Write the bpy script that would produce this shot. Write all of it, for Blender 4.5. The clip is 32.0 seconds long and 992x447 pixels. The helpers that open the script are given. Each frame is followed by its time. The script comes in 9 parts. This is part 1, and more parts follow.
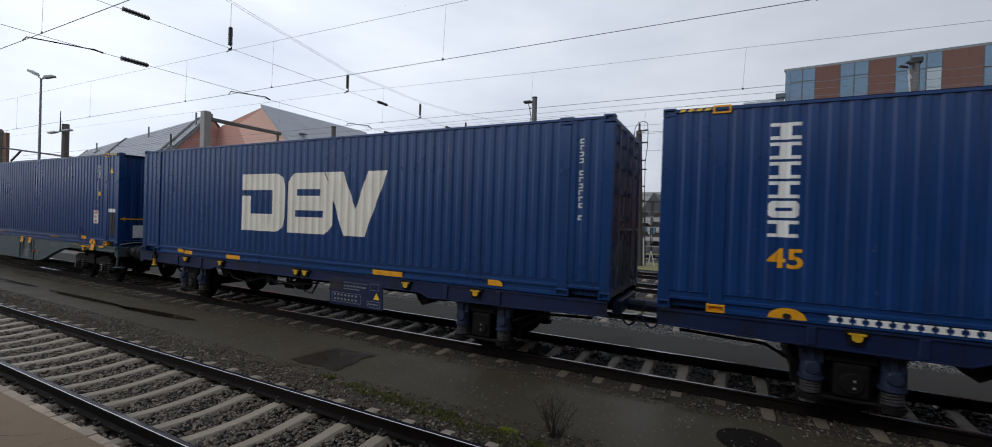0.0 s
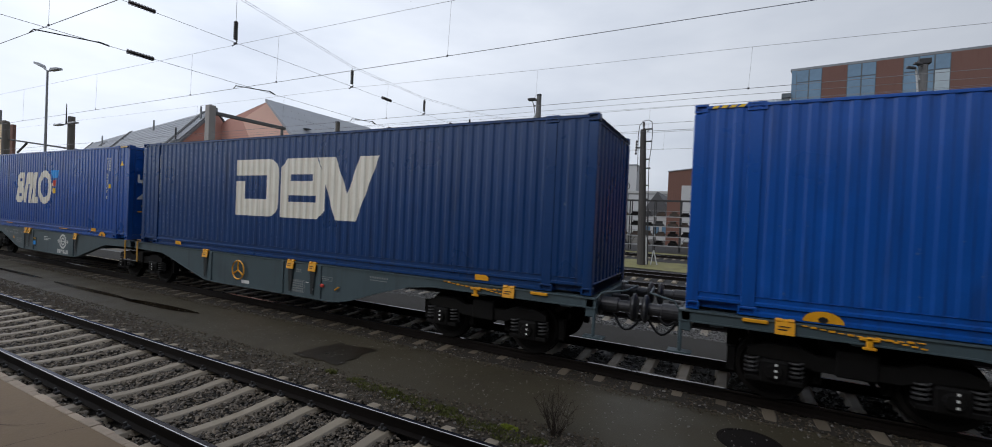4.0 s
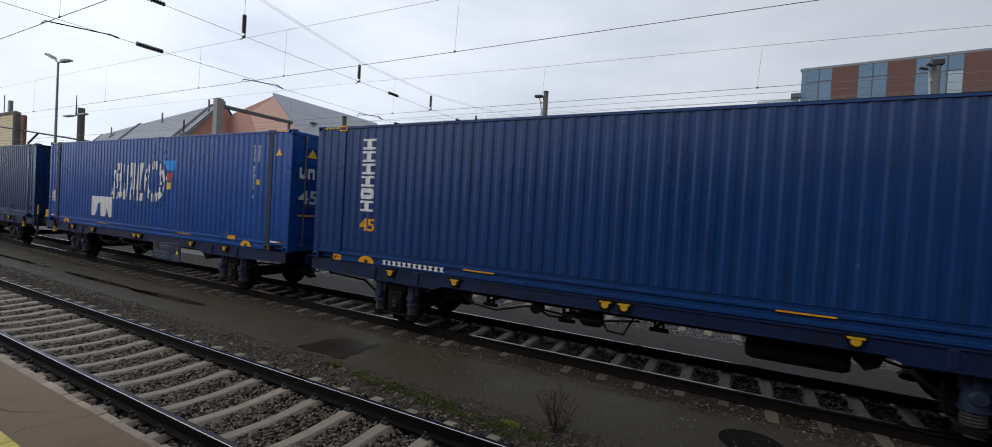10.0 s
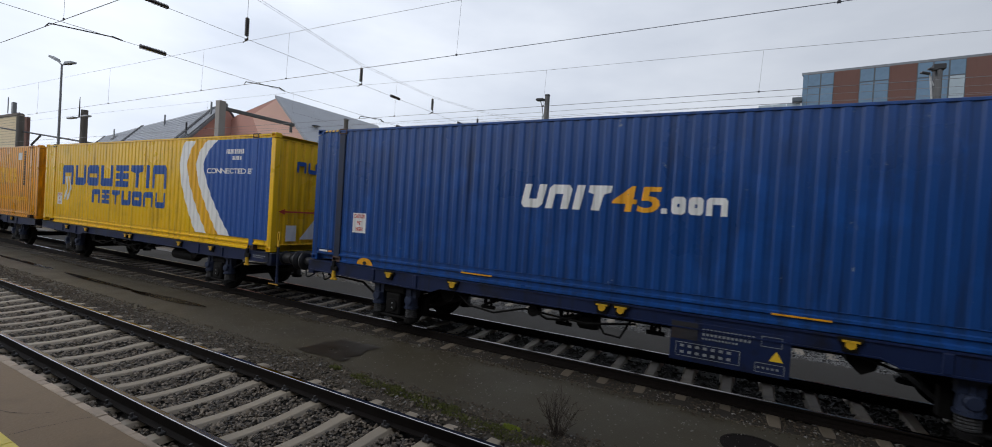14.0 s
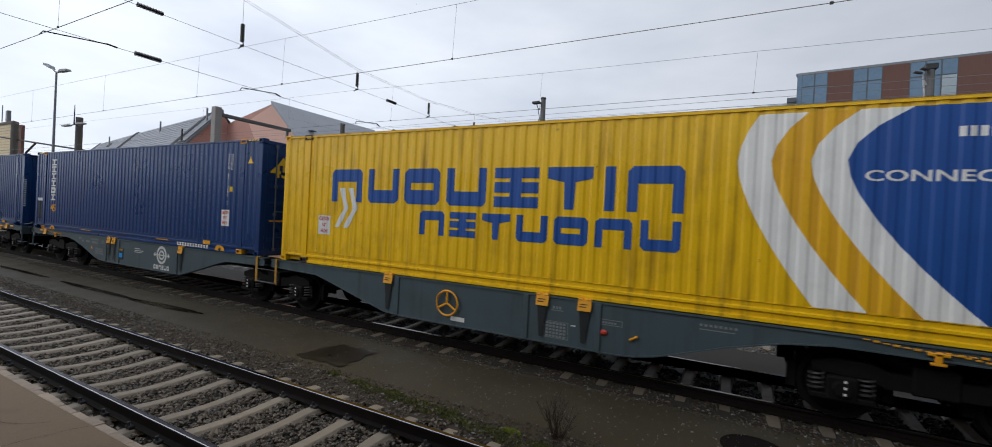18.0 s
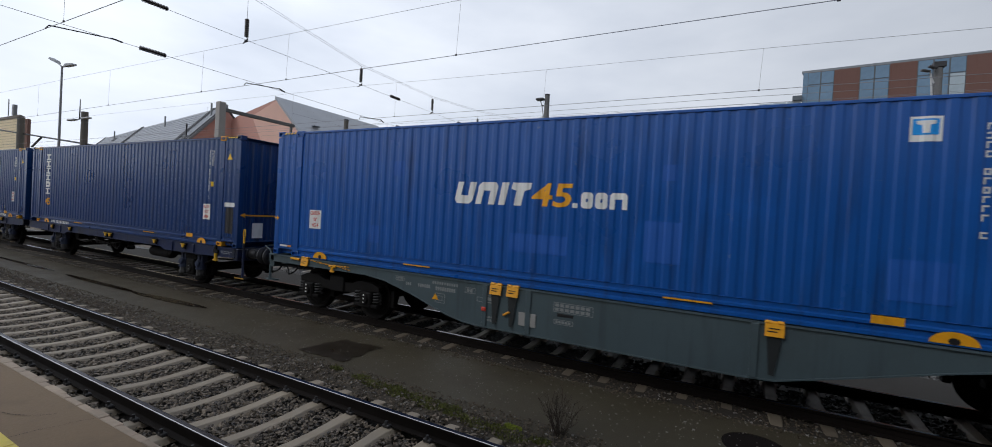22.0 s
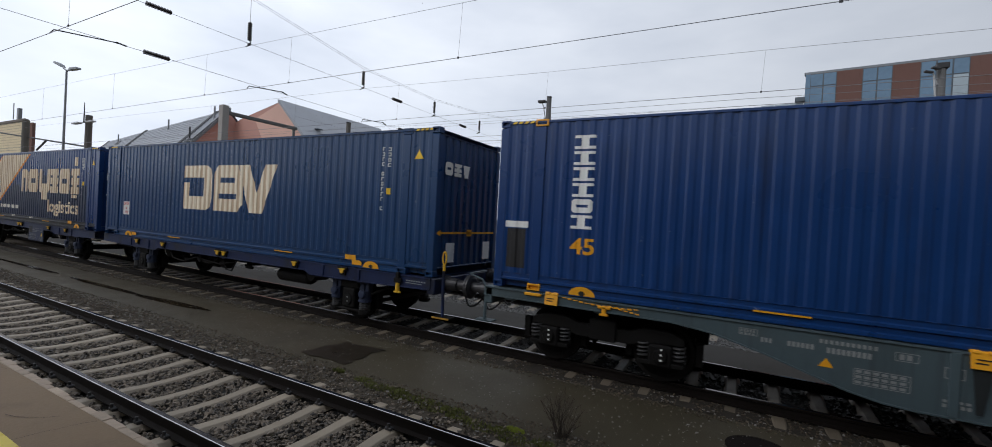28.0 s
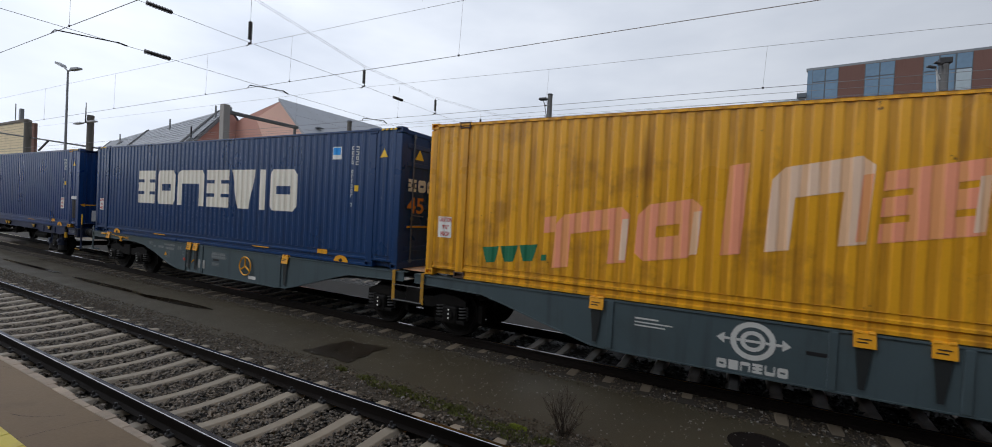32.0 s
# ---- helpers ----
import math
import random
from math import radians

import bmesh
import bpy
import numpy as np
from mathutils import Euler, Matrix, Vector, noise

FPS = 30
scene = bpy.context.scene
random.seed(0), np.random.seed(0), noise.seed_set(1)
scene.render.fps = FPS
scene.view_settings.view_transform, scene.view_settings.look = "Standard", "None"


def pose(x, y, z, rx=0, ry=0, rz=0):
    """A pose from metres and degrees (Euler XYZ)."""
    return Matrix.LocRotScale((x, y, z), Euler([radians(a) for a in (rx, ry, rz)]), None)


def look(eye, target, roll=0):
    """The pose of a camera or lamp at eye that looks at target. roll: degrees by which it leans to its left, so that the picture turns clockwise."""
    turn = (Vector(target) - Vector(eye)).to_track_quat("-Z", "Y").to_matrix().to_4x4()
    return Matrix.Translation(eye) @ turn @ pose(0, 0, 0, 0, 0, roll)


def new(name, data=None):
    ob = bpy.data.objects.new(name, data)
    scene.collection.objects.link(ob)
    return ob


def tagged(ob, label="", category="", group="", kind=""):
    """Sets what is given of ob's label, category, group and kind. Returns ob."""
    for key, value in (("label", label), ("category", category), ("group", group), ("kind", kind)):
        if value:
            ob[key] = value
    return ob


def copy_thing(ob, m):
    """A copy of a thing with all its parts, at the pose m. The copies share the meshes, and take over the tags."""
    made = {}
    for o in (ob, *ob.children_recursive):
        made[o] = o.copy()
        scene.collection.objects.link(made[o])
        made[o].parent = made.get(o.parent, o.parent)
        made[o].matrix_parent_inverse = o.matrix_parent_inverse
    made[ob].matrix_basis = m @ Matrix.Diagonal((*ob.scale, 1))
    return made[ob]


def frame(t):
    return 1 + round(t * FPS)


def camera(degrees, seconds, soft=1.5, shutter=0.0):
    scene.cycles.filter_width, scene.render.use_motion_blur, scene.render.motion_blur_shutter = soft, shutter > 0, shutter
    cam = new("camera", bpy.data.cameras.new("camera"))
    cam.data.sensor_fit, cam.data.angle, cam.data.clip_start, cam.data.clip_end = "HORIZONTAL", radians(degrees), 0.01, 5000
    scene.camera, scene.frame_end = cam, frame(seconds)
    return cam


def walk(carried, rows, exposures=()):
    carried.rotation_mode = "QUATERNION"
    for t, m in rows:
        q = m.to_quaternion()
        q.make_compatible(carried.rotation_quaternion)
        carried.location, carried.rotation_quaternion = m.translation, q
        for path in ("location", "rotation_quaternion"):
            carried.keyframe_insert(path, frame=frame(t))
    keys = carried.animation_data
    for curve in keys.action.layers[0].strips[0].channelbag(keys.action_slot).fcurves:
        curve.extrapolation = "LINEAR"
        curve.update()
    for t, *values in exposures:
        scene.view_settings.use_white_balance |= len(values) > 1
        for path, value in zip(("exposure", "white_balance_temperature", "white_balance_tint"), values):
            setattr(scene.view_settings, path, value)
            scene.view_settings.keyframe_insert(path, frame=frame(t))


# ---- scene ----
cam = camera(95.8, 32.0, 0.9, 0.07)
EYE = (0.0, 0.0, 2.388)
walk(cam, [
    (0, pose(*EYE, 89.62, -1.82, 27.09)), (0.5, pose(*EYE, 89.63, -1.89, 27.14)), (1, pose(*EYE, 89.64, -2.00, 27.17)),
    (1.5, pose(*EYE, 89.65, -2.14, 27.18)), (2, pose(*EYE, 89.63, -2.26, 27.20)), (2.5, pose(*EYE, 89.58, -2.35, 27.23)),
    (3, pose(*EYE, 89.51, -2.42, 27.26)), (3.5, pose(*EYE, 89.39, -2.48, 27.33)), (5.5, pose(*EYE, 88.87, -2.51, 27.81)),
    (6, pose(*EYE, 88.78, -2.52, 27.84)), (6.5, pose(*EYE, 88.75, -2.51, 27.91)), (7, pose(*EYE, 88.73, -2.46, 28.00)),
    (7.5, pose(*EYE, 88.72, -2.47, 28.05)), (8, pose(*EYE, 88.72, -2.55, 28.08)), (8.5, pose(*EYE, 88.73, -2.74, 28.10)),
    (9, pose(*EYE, 88.73, -2.99, 28.11)), (9.5, pose(*EYE, 88.75, -3.20, 28.09)), (10, pose(*EYE, 88.80, -3.35, 28.08)),
    (10.5, pose(*EYE, 88.89, -3.43, 28.07)), (11, pose(*EYE, 88.98, -3.48, 28.07)), (11.5, pose(*EYE, 89.06, -3.50, 28.10)),
    (12, pose(*EYE, 89.10, -3.54, 28.13)), (12.5, pose(*EYE, 89.11, -3.59, 28.17)), (13, pose(*EYE, 89.11, -3.62, 28.21)),
    (13.5, pose(*EYE, 89.12, -3.61, 28.23)), (14, pose(*EYE, 89.17, -3.55, 28.22)), (14.5, pose(*EYE, 89.24, -3.45, 28.17)),
    (16.5, pose(*EYE, 89.45, -3.06, 27.83)), (17, pose(*EYE, 89.47, -2.98, 27.86)), (17.5, pose(*EYE, 89.53, -2.92, 27.89)),
    (18, pose(*EYE, 89.60, -2.91, 27.90)), (18.5, pose(*EYE, 89.67, -2.96, 27.91)), (19, pose(*EYE, 89.71, -3.00, 27.95)),
    (19.5, pose(*EYE, 89.69, -3.01, 28.04)), (20, pose(*EYE, 89.60, -2.97, 28.15)), (20.5, pose(*EYE, 89.56, -3.12, 28.20)),
    (21, pose(*EYE, 89.42, -3.21, 28.24)), (21.5, pose(*EYE, 89.26, -3.25, 28.26)), (22, pose(*EYE, 89.15, -3.28, 28.28)),
    (22.5, pose(*EYE, 89.14, -3.32, 28.31)), (23, pose(*EYE, 89.15, -3.37, 28.35)), (23.5, pose(*EYE, 89.17, -3.43, 28.37)),
    (24, pose(*EYE, 89.21, -3.50, 28.39)), (24.5, pose(*EYE, 89.24, -3.52, 28.41)), (25, pose(*EYE, 89.26, -3.50, 28.45)),
    (25.5, pose(*EYE, 89.32, -3.49, 28.46)), (27.5, pose(*EYE, 89.41, -3.30, 28.53)), (28, pose(*EYE, 89.42, -3.19, 28.55)),
    (28.5, pose(*EYE, 89.42, -3.07, 28.53)), (29, pose(*EYE, 89.44, -2.96, 28.50)), (29.5, pose(*EYE, 89.43, -2.88, 28.48)),
    (30, pose(*EYE, 89.42, -2.84, 28.51)), (30.5, pose(*EYE, 89.38, -2.85, 28.57)), (31, pose(*EYE, 89.31, -2.90, 28.62)),
    (31.5, pose(*EYE, 89.25, -2.90, 28.69)), (32, pose(*EYE, 89.14, -2.91, 28.73)),
])

# ---- light: an overcast winter sky, brighter towards the far end of the line ----
world = bpy.data.worlds.new("overcast")
scene.world = world
world.use_nodes = True
wn, wl = world.node_tree.nodes, world.node_tree.links
wn.clear()
w_out = wn.new("ShaderNodeOutputWorld")
w_bg = wn.new("ShaderNodeBackground")
w_sky = wn.new("ShaderNodeTexSky")
w_sky.sky_type = "NISHITA"
w_sky.sun_disc = False
w_sky.sun_elevation = radians(38)
w_sky.sun_rotation = radians(-116)
w_tc = wn.new("ShaderNodeTexCoord")
w_map = wn.new("ShaderNodeMapping")
w_map.inputs["Scale"].default_value = (1.6, 1.6, 4.5)
w_noise = wn.new("ShaderNodeTexNoise")
w_noise.inputs["Scale"].default_value = 1.5
w_noise.inputs["Detail"].default_value = 5
w_noise.inputs["Roughness"].default_value = 0.5
w_ramp = wn.new("ShaderNodeValToRGB")
w_ramp.color_ramp.elements[0].position = 0.34
w_ramp.color_ramp.elements[0].color = (0.60, 0.655, 0.76, 1)
w_ramp.color_ramp.elements[1].position = 0.66
w_ramp.color_ramp.elements[1].color = (0.79, 0.84, 0.93, 1)
w_dot = wn.new("ShaderNodeVectorMath")
w_dot.operation = "DOT_PRODUCT"
w_dot.inputs[1].default_value = (-0.90, 0.05, 0.43)
w_rng = wn.new("ShaderNodeMapRange")
w_rng.inputs["From Min"].default_value = -0.6
w_rng.inputs["From Max"].default_value = 0.95
w_rng.inputs["To Min"].default_value = 0.46
w_rng.inputs["To Max"].default_value = 1.32
w_mul = wn.new("ShaderNodeVectorMath")
w_mul.operation = "SCALE"
w_half = wn.new("ShaderNodeVectorMath")
w_half.operation = "SCALE"
w_half.inputs["Scale"].default_value = 0.08
w_mix = wn.new("ShaderNodeMix")
w_mix.data_type = "RGBA"
w_mix.inputs["Factor"].default_value = 0.92
wl.new(w_tc.outputs["Generated"], w_map.inputs["Vector"])
wl.new(w_map.outputs["Vector"], w_noise.inputs["Vector"])
wl.new(w_noise.outputs["Fac"], w_ramp.inputs["Fac"])
wl.new(w_tc.outputs["Generated"], w_dot.inputs[0])
wl.new(w_dot.outputs["Value"], w_rng.inputs["Value"])
wl.new(w_ramp.outputs["Color"], w_mul.inputs[0])
wl.new(w_rng.outputs["Result"], w_mul.inputs["Scale"])
wl.new(w_sky.outputs["Color"], w_half.inputs[0])
wl.new(w_half.outputs["Vector"], w_mix.inputs["A"])
wl.new(w_mul.outputs["Vector"], w_mix.inputs["B"])
wl.new(w_mix.outputs["Result"], w_bg.inputs["Color"])
wl.new(w_bg.outputs["Background"], w_out.inputs["Surface"])
w_bg.inputs["Strength"].default_value = 1.0

sun = new("sun", bpy.data.lights.new("sun", "SUN"))
sun.data.energy = 0.7
sun.data.angle = radians(30)
sun.data.color = (1.0, 0.97, 0.93)
sun.matrix_world = look((-22, -38, 34), (0, 0, 0))
scene.view_settings.exposure = 0.0

# ---- materials ----
MATS = {}


def surface(name, color, rough=0.6, metal=0.0, vary=0.12, scale=6.0, fine=60.0, bump=0.05, streak=0.0, streak_color=(0.05, 0.03, 0.02),
            stain=0.0, stain_color=(0.03, 0.025, 0.02), stain_scale=1.5, random_tone=0.0, coat=0.0, spec=0.5, rough_vary=0.1, island=False,
            speck=0.0, speck_color=(0.3, 0.32, 0.36), speck_scale=7.0, rib=0.0, rib_color=(0.26, 0.13, 0.06)):
    """A painted, stone or metal surface with coarse and fine variation, stains, streaks down its face and fine relief."""
    if name in MATS:
        return MATS[name]
    m = bpy.data.materials.new(name)
    m.use_nodes = True
    n, l = m.node_tree.nodes, m.node_tree.links
    b = n["Principled BSDF"]
    tc = n.new("ShaderNodeTexCoord")
    geo = n.new("ShaderNodeNewGeometry")
    big = n.new("ShaderNodeTexNoise")
    big.inputs["Scale"].default_value = scale
    big.inputs["Detail"].default_value = 4
    small = n.new("ShaderNodeTexNoise")
    small.inputs["Scale"].default_value = fine
    small.inputs["Detail"].default_value = 3
    l.new(tc.outputs["Object"], big.inputs["Vector"])
    l.new(tc.outputs["Object"], small.inputs["Vector"])
    hsv = n.new("ShaderNodeHueSaturation")
    hsv.inputs["Color"].default_value = (*color, 1)
    add = n.new("ShaderNodeMath")
    add.operation = "MULTIPLY_ADD"
    add.inputs[1].default_value = 2 * vary
    l.new(big.outputs["Fac"], add.inputs[0])
    add2 = n.new("ShaderNodeMath")
    add2.operation = "MULTIPLY_ADD"
    add2.inputs[1].default_value = vary
    add2.inputs[2].default_value = 1 - 1.5 * vary
    l.new(small.outputs["Fac"], add2.inputs[0])
    l.new(add2.outputs[0], add.inputs[2])
    value = add.outputs[0]
    if random_tone:
        info = n.new("ShaderNodeObjectInfo")
        rnd = n.new("ShaderNodeMath")
        rnd.operation = "MULTIPLY_ADD"
        rnd.inputs[1].default_value = 2 * random_tone
        rnd.inputs[2].default_value = -random_tone
        l.new(geo.outputs["Random Per Island"] if island else info.outputs["Random"], rnd.inputs[0])
        tot = n.new("ShaderNodeMath")
        tot.operation = "ADD"
        l.new(rnd.outputs[0], tot.inputs[0])
        l.new(value, tot.inputs[1])
        value = tot.outputs[0]
    l.new(value, hsv.inputs["Value"])
    col = hsv.outputs["Color"]

    def blend(fac, amount, lo, hi, tint, under):
        r = n.new("ShaderNodeMapRange")
        r.inputs["From Min"].default_value = lo
        r.inputs["From Max"].default_value = hi
        r.inputs["To Max"].default_value = amount
        l.new(fac, r.inputs["Value"])
        x = n.new("ShaderNodeMix")
        x.data_type = "RGBA"
        l.new(r.outputs["Result"], x.inputs["Factor"])
        l.new(under, x.inputs["A"])
        x.inputs["B"].default_value = (*tint, 1)
        return x.outputs["Result"]

    if stain:
        s = n.new("ShaderNodeTexNoise")
        s.inputs["Scale"].default_value = stain_scale
        s.inputs["Detail"].default_value = 6
        s.inputs["Roughness"].default_value = 0.65
        l.new(tc.outputs["Object"], s.inputs["Vector"])
        col = blend(s.outputs["Fac"], stain, 0.52, 0.68, stain_color, col)
    if streak:
        mp = n.new("ShaderNodeMapping")
        mp.inputs["Scale"].default_value = (7.0, 7.0, 0.55)
        l.new(tc.outputs["Object"], mp.inputs["Vector"])
        s = n.new("ShaderNodeTexNoise")
        s.inputs["Scale"].default_value = 1.0
        s.inputs["Detail"].default_value = 5
        l.new(mp.outputs["Vector"], s.inputs["Vector"])
        col = blend(s.outputs["Fac"], streak, 0.54, 0.74, streak_color, col)
    if rib:      # second colour along the troughs of the pressed sheet: rust on beige and yellow
        sx = n.new("ShaderNodeSeparateXYZ")
        l.new(tc.outputs["Object"], sx.inputs["Vector"])
        md = n.new("ShaderNodeMath")
        md.operation = "MULTIPLY_ADD"
        md.inputs[1].default_value = 2 * math.pi / 0.2155
        md.inputs[2].default_value = -2 * math.pi * 0.2475 / 0.2155
        l.new(sx.outputs["X"], md.inputs[0])
        cs = n.new("ShaderNodeMath")
        cs.operation = "COSINE"
        l.new(md.outputs[0], cs.inputs[0])
        mp = n.new("ShaderNodeMapping")
        mp.inputs["Scale"].default_value = (3.2, 3.2, 0.7)
        l.new(tc.outputs["Object"], mp.inputs["Vector"])
        s = n.new("ShaderNodeTexNoise")
        s.inputs["Scale"].default_value = 1.6
        s.inputs["Detail"].default_value = 5
        l.new(mp.outputs["Vector"], s.inputs["Vector"])
        ad = n.new("ShaderNodeMath")
        ad.operation = "MULTIPLY_ADD"
        ad.inputs[1].default_value = 0.32
        l.new(cs.outputs[0], ad.inputs[0])
        l.new(s.outputs["Fac"], ad.inputs[2])
        col = blend(ad.outputs[0], rib, 0.46, 0.62, rib_color, col)
    if speck:
        s = n.new("ShaderNodeTexNoise")
        s.inputs["Scale"].default_value = speck_scale
        s.inputs["Detail"].default_value = 7
        s.inputs["Roughness"].default_value = 0.72
        l.new(tc.outputs["Object"], s.inputs["Vector"])
        col = blend(s.outputs["Fac"], speck, 0.665, 0.70, speck_color, col)
    l.new(col, b.inputs["Base Color"])
    rr = n.new("ShaderNodeMapRange")
    rr.inputs["To Min"].default_value = max(0.03, rough - rough_vary)
    rr.inputs["To Max"].default_value = min(1.0, rough + rough_vary)
    l.new(big.outputs["Fac"], rr.inputs["Value"])
    l.new(rr.outputs["Result"], b.inputs["Roughness"])
    b.inputs["Metallic"].default_value = metal
    b.inputs["Specular IOR Level"].default_value = spec
    b.inputs["Coat Weight"].default_value = coat
    b.inputs["Coat Roughness"].default_value = 0.2
    if bump:
        bp = n.new("ShaderNodeBump")
        bp.inputs["Strength"].default_value = bump
        bp.inputs["Distance"].default_value = 0.01
        l.new(small.outputs["Fac"], bp.inputs["Height"])
        l.new(bp.outputs["Normal"], b.inputs["Normal"])
    MATS[name] = m
    return m


def glass_dark(name, color, rough=0.08):
    if name in MATS:
        return MATS[name]
    m = surface(name, color, rough, 0.0, 0.25, 0.35, 3.0, 0.0, spec=0.8, rough_vary=0.03)
    return m


PAINT = {
    "navy": (0.0068, 0.0423, 0.1517),
    "deep_navy": (0.0056, 0.0385, 0.1500),
    "dull_navy": (0.0050, 0.0315, 0.1117),
    "slate_navy": (0.0088, 0.0440, 0.1280),
    "mid_blue": (0.0044, 0.0760, 0.3600),
    "royal_blue": (0.0050, 0.0680, 0.3150),
    "patched_blue": (0.0057, 0.0817, 0.3371),
    "worn_blue": (0.0091, 0.0616, 0.2451),
    "dusk_blue": (0.0068, 0.0394, 0.1292),
    "ink_blue": (0.0062, 0.0370, 0.1420),
    "signal_yellow": (0.88, 0.53, 0.01),
    "ochre": (0.91, 0.455, 0.017),
    "orange_yellow": (0.86, 0.375, 0.008),
    "dull_yellow_paint": (0.81, 0.395, 0.022),
}


def body_paint(key):
    yellow = key in ("signal_yellow", "ochre", "orange_yellow", "dull_yellow_paint")
    old = key in ("ochre", "orange_yellow", "dull_yellow_paint", "worn_blue", "royal_blue")
    return surface("paint_" + key, PAINT[key], 0.30, 0.0, 0.12, 0.7, 30.0, 0.03, streak=0.6 if old else 0.45,
                   streak_color=(0.16, 0.06, 0.02) if yellow else (0.012, 0.018, 0.04), stain=0.55 if old else 0.22,
                   stain_color=(0.20, 0.09, 0.03) if yellow else tuple(c * 1.7 for c in PAINT[key]), stain_scale=1.1, spec=0.5,
                   speck=0.85 if old else 0.45, rib=0.0 if not old else 0.68 if key == "orange_yellow" else 0.35 if yellow else 0.25, rib_color=(0.27, 0.10, 0.02) if yellow else (0.010, 0.020, 0.045), speck_color=(0.11, 0.045, 0.02) if yellow else (0.22, 0.25, 0.30))


def mark(name, color):
    return surface("mark_" + name, color, 0.5, 0.0, 0.08, 1.2, 40.0, 0.02, streak=0.35, streak_color=tuple(c * 0.55 for c in color), stain=0.15,
                   stain_color=tuple(c * 0.5 for c in color), stain_scale=2.5)


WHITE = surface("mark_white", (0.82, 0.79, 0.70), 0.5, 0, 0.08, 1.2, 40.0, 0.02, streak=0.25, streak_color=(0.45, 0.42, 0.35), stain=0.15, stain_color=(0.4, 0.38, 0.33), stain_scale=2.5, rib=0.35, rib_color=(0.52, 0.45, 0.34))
CLEAN_WHITE = mark("clean_white", (0.78, 0.78, 0.76))
CHEVRON_WHITE = mark("chevron_white", (0.87, 0.87, 0.84))
YELLOW = surface("safety_yellow", (0.80, 0.36, 0.012), 0.45, 0, 0.12, 5, 50, 0.03, streak=0.3, streak_color=(0.25, 0.11, 0.02))
WORN_BLACK = surface("worn_black", (0.22, 0.12, 0.02), 0.6, 0, 0.25, 3, 50, 0.03, stain=0.6, stain_color=(0.6, 0.28, 0.012), stain_scale=4)
LAMP_YELLOW = surface("bright_yellow", (0.85, 0.55, 0.03), 0.45, 0, 0.1, 5, 50, 0.03)
BLACK = surface("black_paint", (0.012, 0.012, 0.014), 0.5, 0, 0.2, 5, 50, 0.05)
RED = mark("red", (0.55, 0.05, 0.03))
CYAN = mark("cyan", (0.005, 0.30, 0.80))
SIGN_BLUE = mark("blue", (0.010, 0.078, 0.33))
ORANGE = mark("orange", (0.72, 0.25, 0.03))
GREEN = mark("green", (0.01, 0.16, 0.08))
PINK = surface("mark_pink", (0.90, 0.34, 0.20), 0.5, 0, 0.08, 1.2, 40.0, 0.02, rib=0.5, rib_color=(0.78, 0.38, 0.08))
PALE_PINK = surface("mark_pale_pink", (0.84, 0.60, 0.44), 0.5, 0, 0.08, 1.2, 40.0, 0.02, rib=0.5, rib_color=(0.80, 0.42, 0.16))
GHOST_YELLOW = surface("mark_ghost", (0.89, 0.48, 0.008), 0.5, 0.0, 0.12, 1.2, 40.0, 0.02, streak=0.4, streak_color=(0.48, 0.24, 0.02), stain=0.3, stain_color=(0.55, 0.25, 0.01), stain_scale=2.0, rib=0.35, rib_color=(0.50, 0.22, 0.02))
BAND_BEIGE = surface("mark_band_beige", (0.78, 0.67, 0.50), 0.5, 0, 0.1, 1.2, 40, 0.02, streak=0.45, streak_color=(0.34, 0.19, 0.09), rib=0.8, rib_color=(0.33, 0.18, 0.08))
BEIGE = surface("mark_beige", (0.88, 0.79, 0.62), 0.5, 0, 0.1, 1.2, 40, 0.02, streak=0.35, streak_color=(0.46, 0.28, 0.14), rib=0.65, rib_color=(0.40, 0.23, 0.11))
BAR_STEEL = surface("lock_bar_steel", (0.155, 0.17, 0.20), 0.45, 0.4, 0.2, 8, 60, 0.05, stain=0.25, stain_color=(0.06, 0.045, 0.035))
SOOTY = surface("sooty_rail", (0.012, 0.015, 0.021), 0.5, 0, 0.25, 2, 40, 0.06, stain=0.5, stain_color=(0.010, 0.022, 0.06), stain_scale=1.5)
RUSTY_CASTING = surface("rusty_casting", (0.085, 0.052, 0.040), 0.7, 0.1, 0.3, 8, 60, 0.1, stain=0.6, stain_color=(0.16, 0.065, 0.025))
DARK_CASTING = surface("dark_casting", (0.03, 0.03, 0.035), 0.55, 0.2, 0.25, 8, 60, 0.08, stain=0.4, stain_color=(0.10, 0.045, 0.02))
RUSTY = surface("rusty_post", (0.010, 0.020, 0.050), 0.6, 0.0, 0.25, 4, 60, 0.08, streak=0.7, streak_color=(0.024, 0.015, 0.012), stain=0.7, stain_color=(0.035, 0.018, 0.010), stain_scale=3.0)
GRIMY_DOOR = surface("grimy_door", (0.135, 0.105, 0.06), 0.8, 0, 0.3, 2, 40, 0.1, streak=0.7, streak_color=(0.035, 0.03, 0.024), stain=0.6, stain_color=(0.055, 0.047, 0.036), stain_scale=1.6)
RUSTY_YELLOW = surface("rusty_yellow_post", (0.62, 0.26, 0.016), 0.6, 0.0, 0.2, 4, 60, 0.08, streak=0.95, streak_color=(0.13, 0.045, 0.02), stain=0.85, stain_color=(0.24, 0.09, 0.025), stain_scale=2.5)
WAGON_GREY = surface("wagon_grey", (0.070, 0.101, 0.115), 0.38, 0.0, 0.12, 1.0, 40, 0.04, streak=0.45, streak_color=(0.035, 0.04, 0.045), stain=0.3,
                     stain_color=(0.05, 0.055, 0.055), stain_scale=0.9)
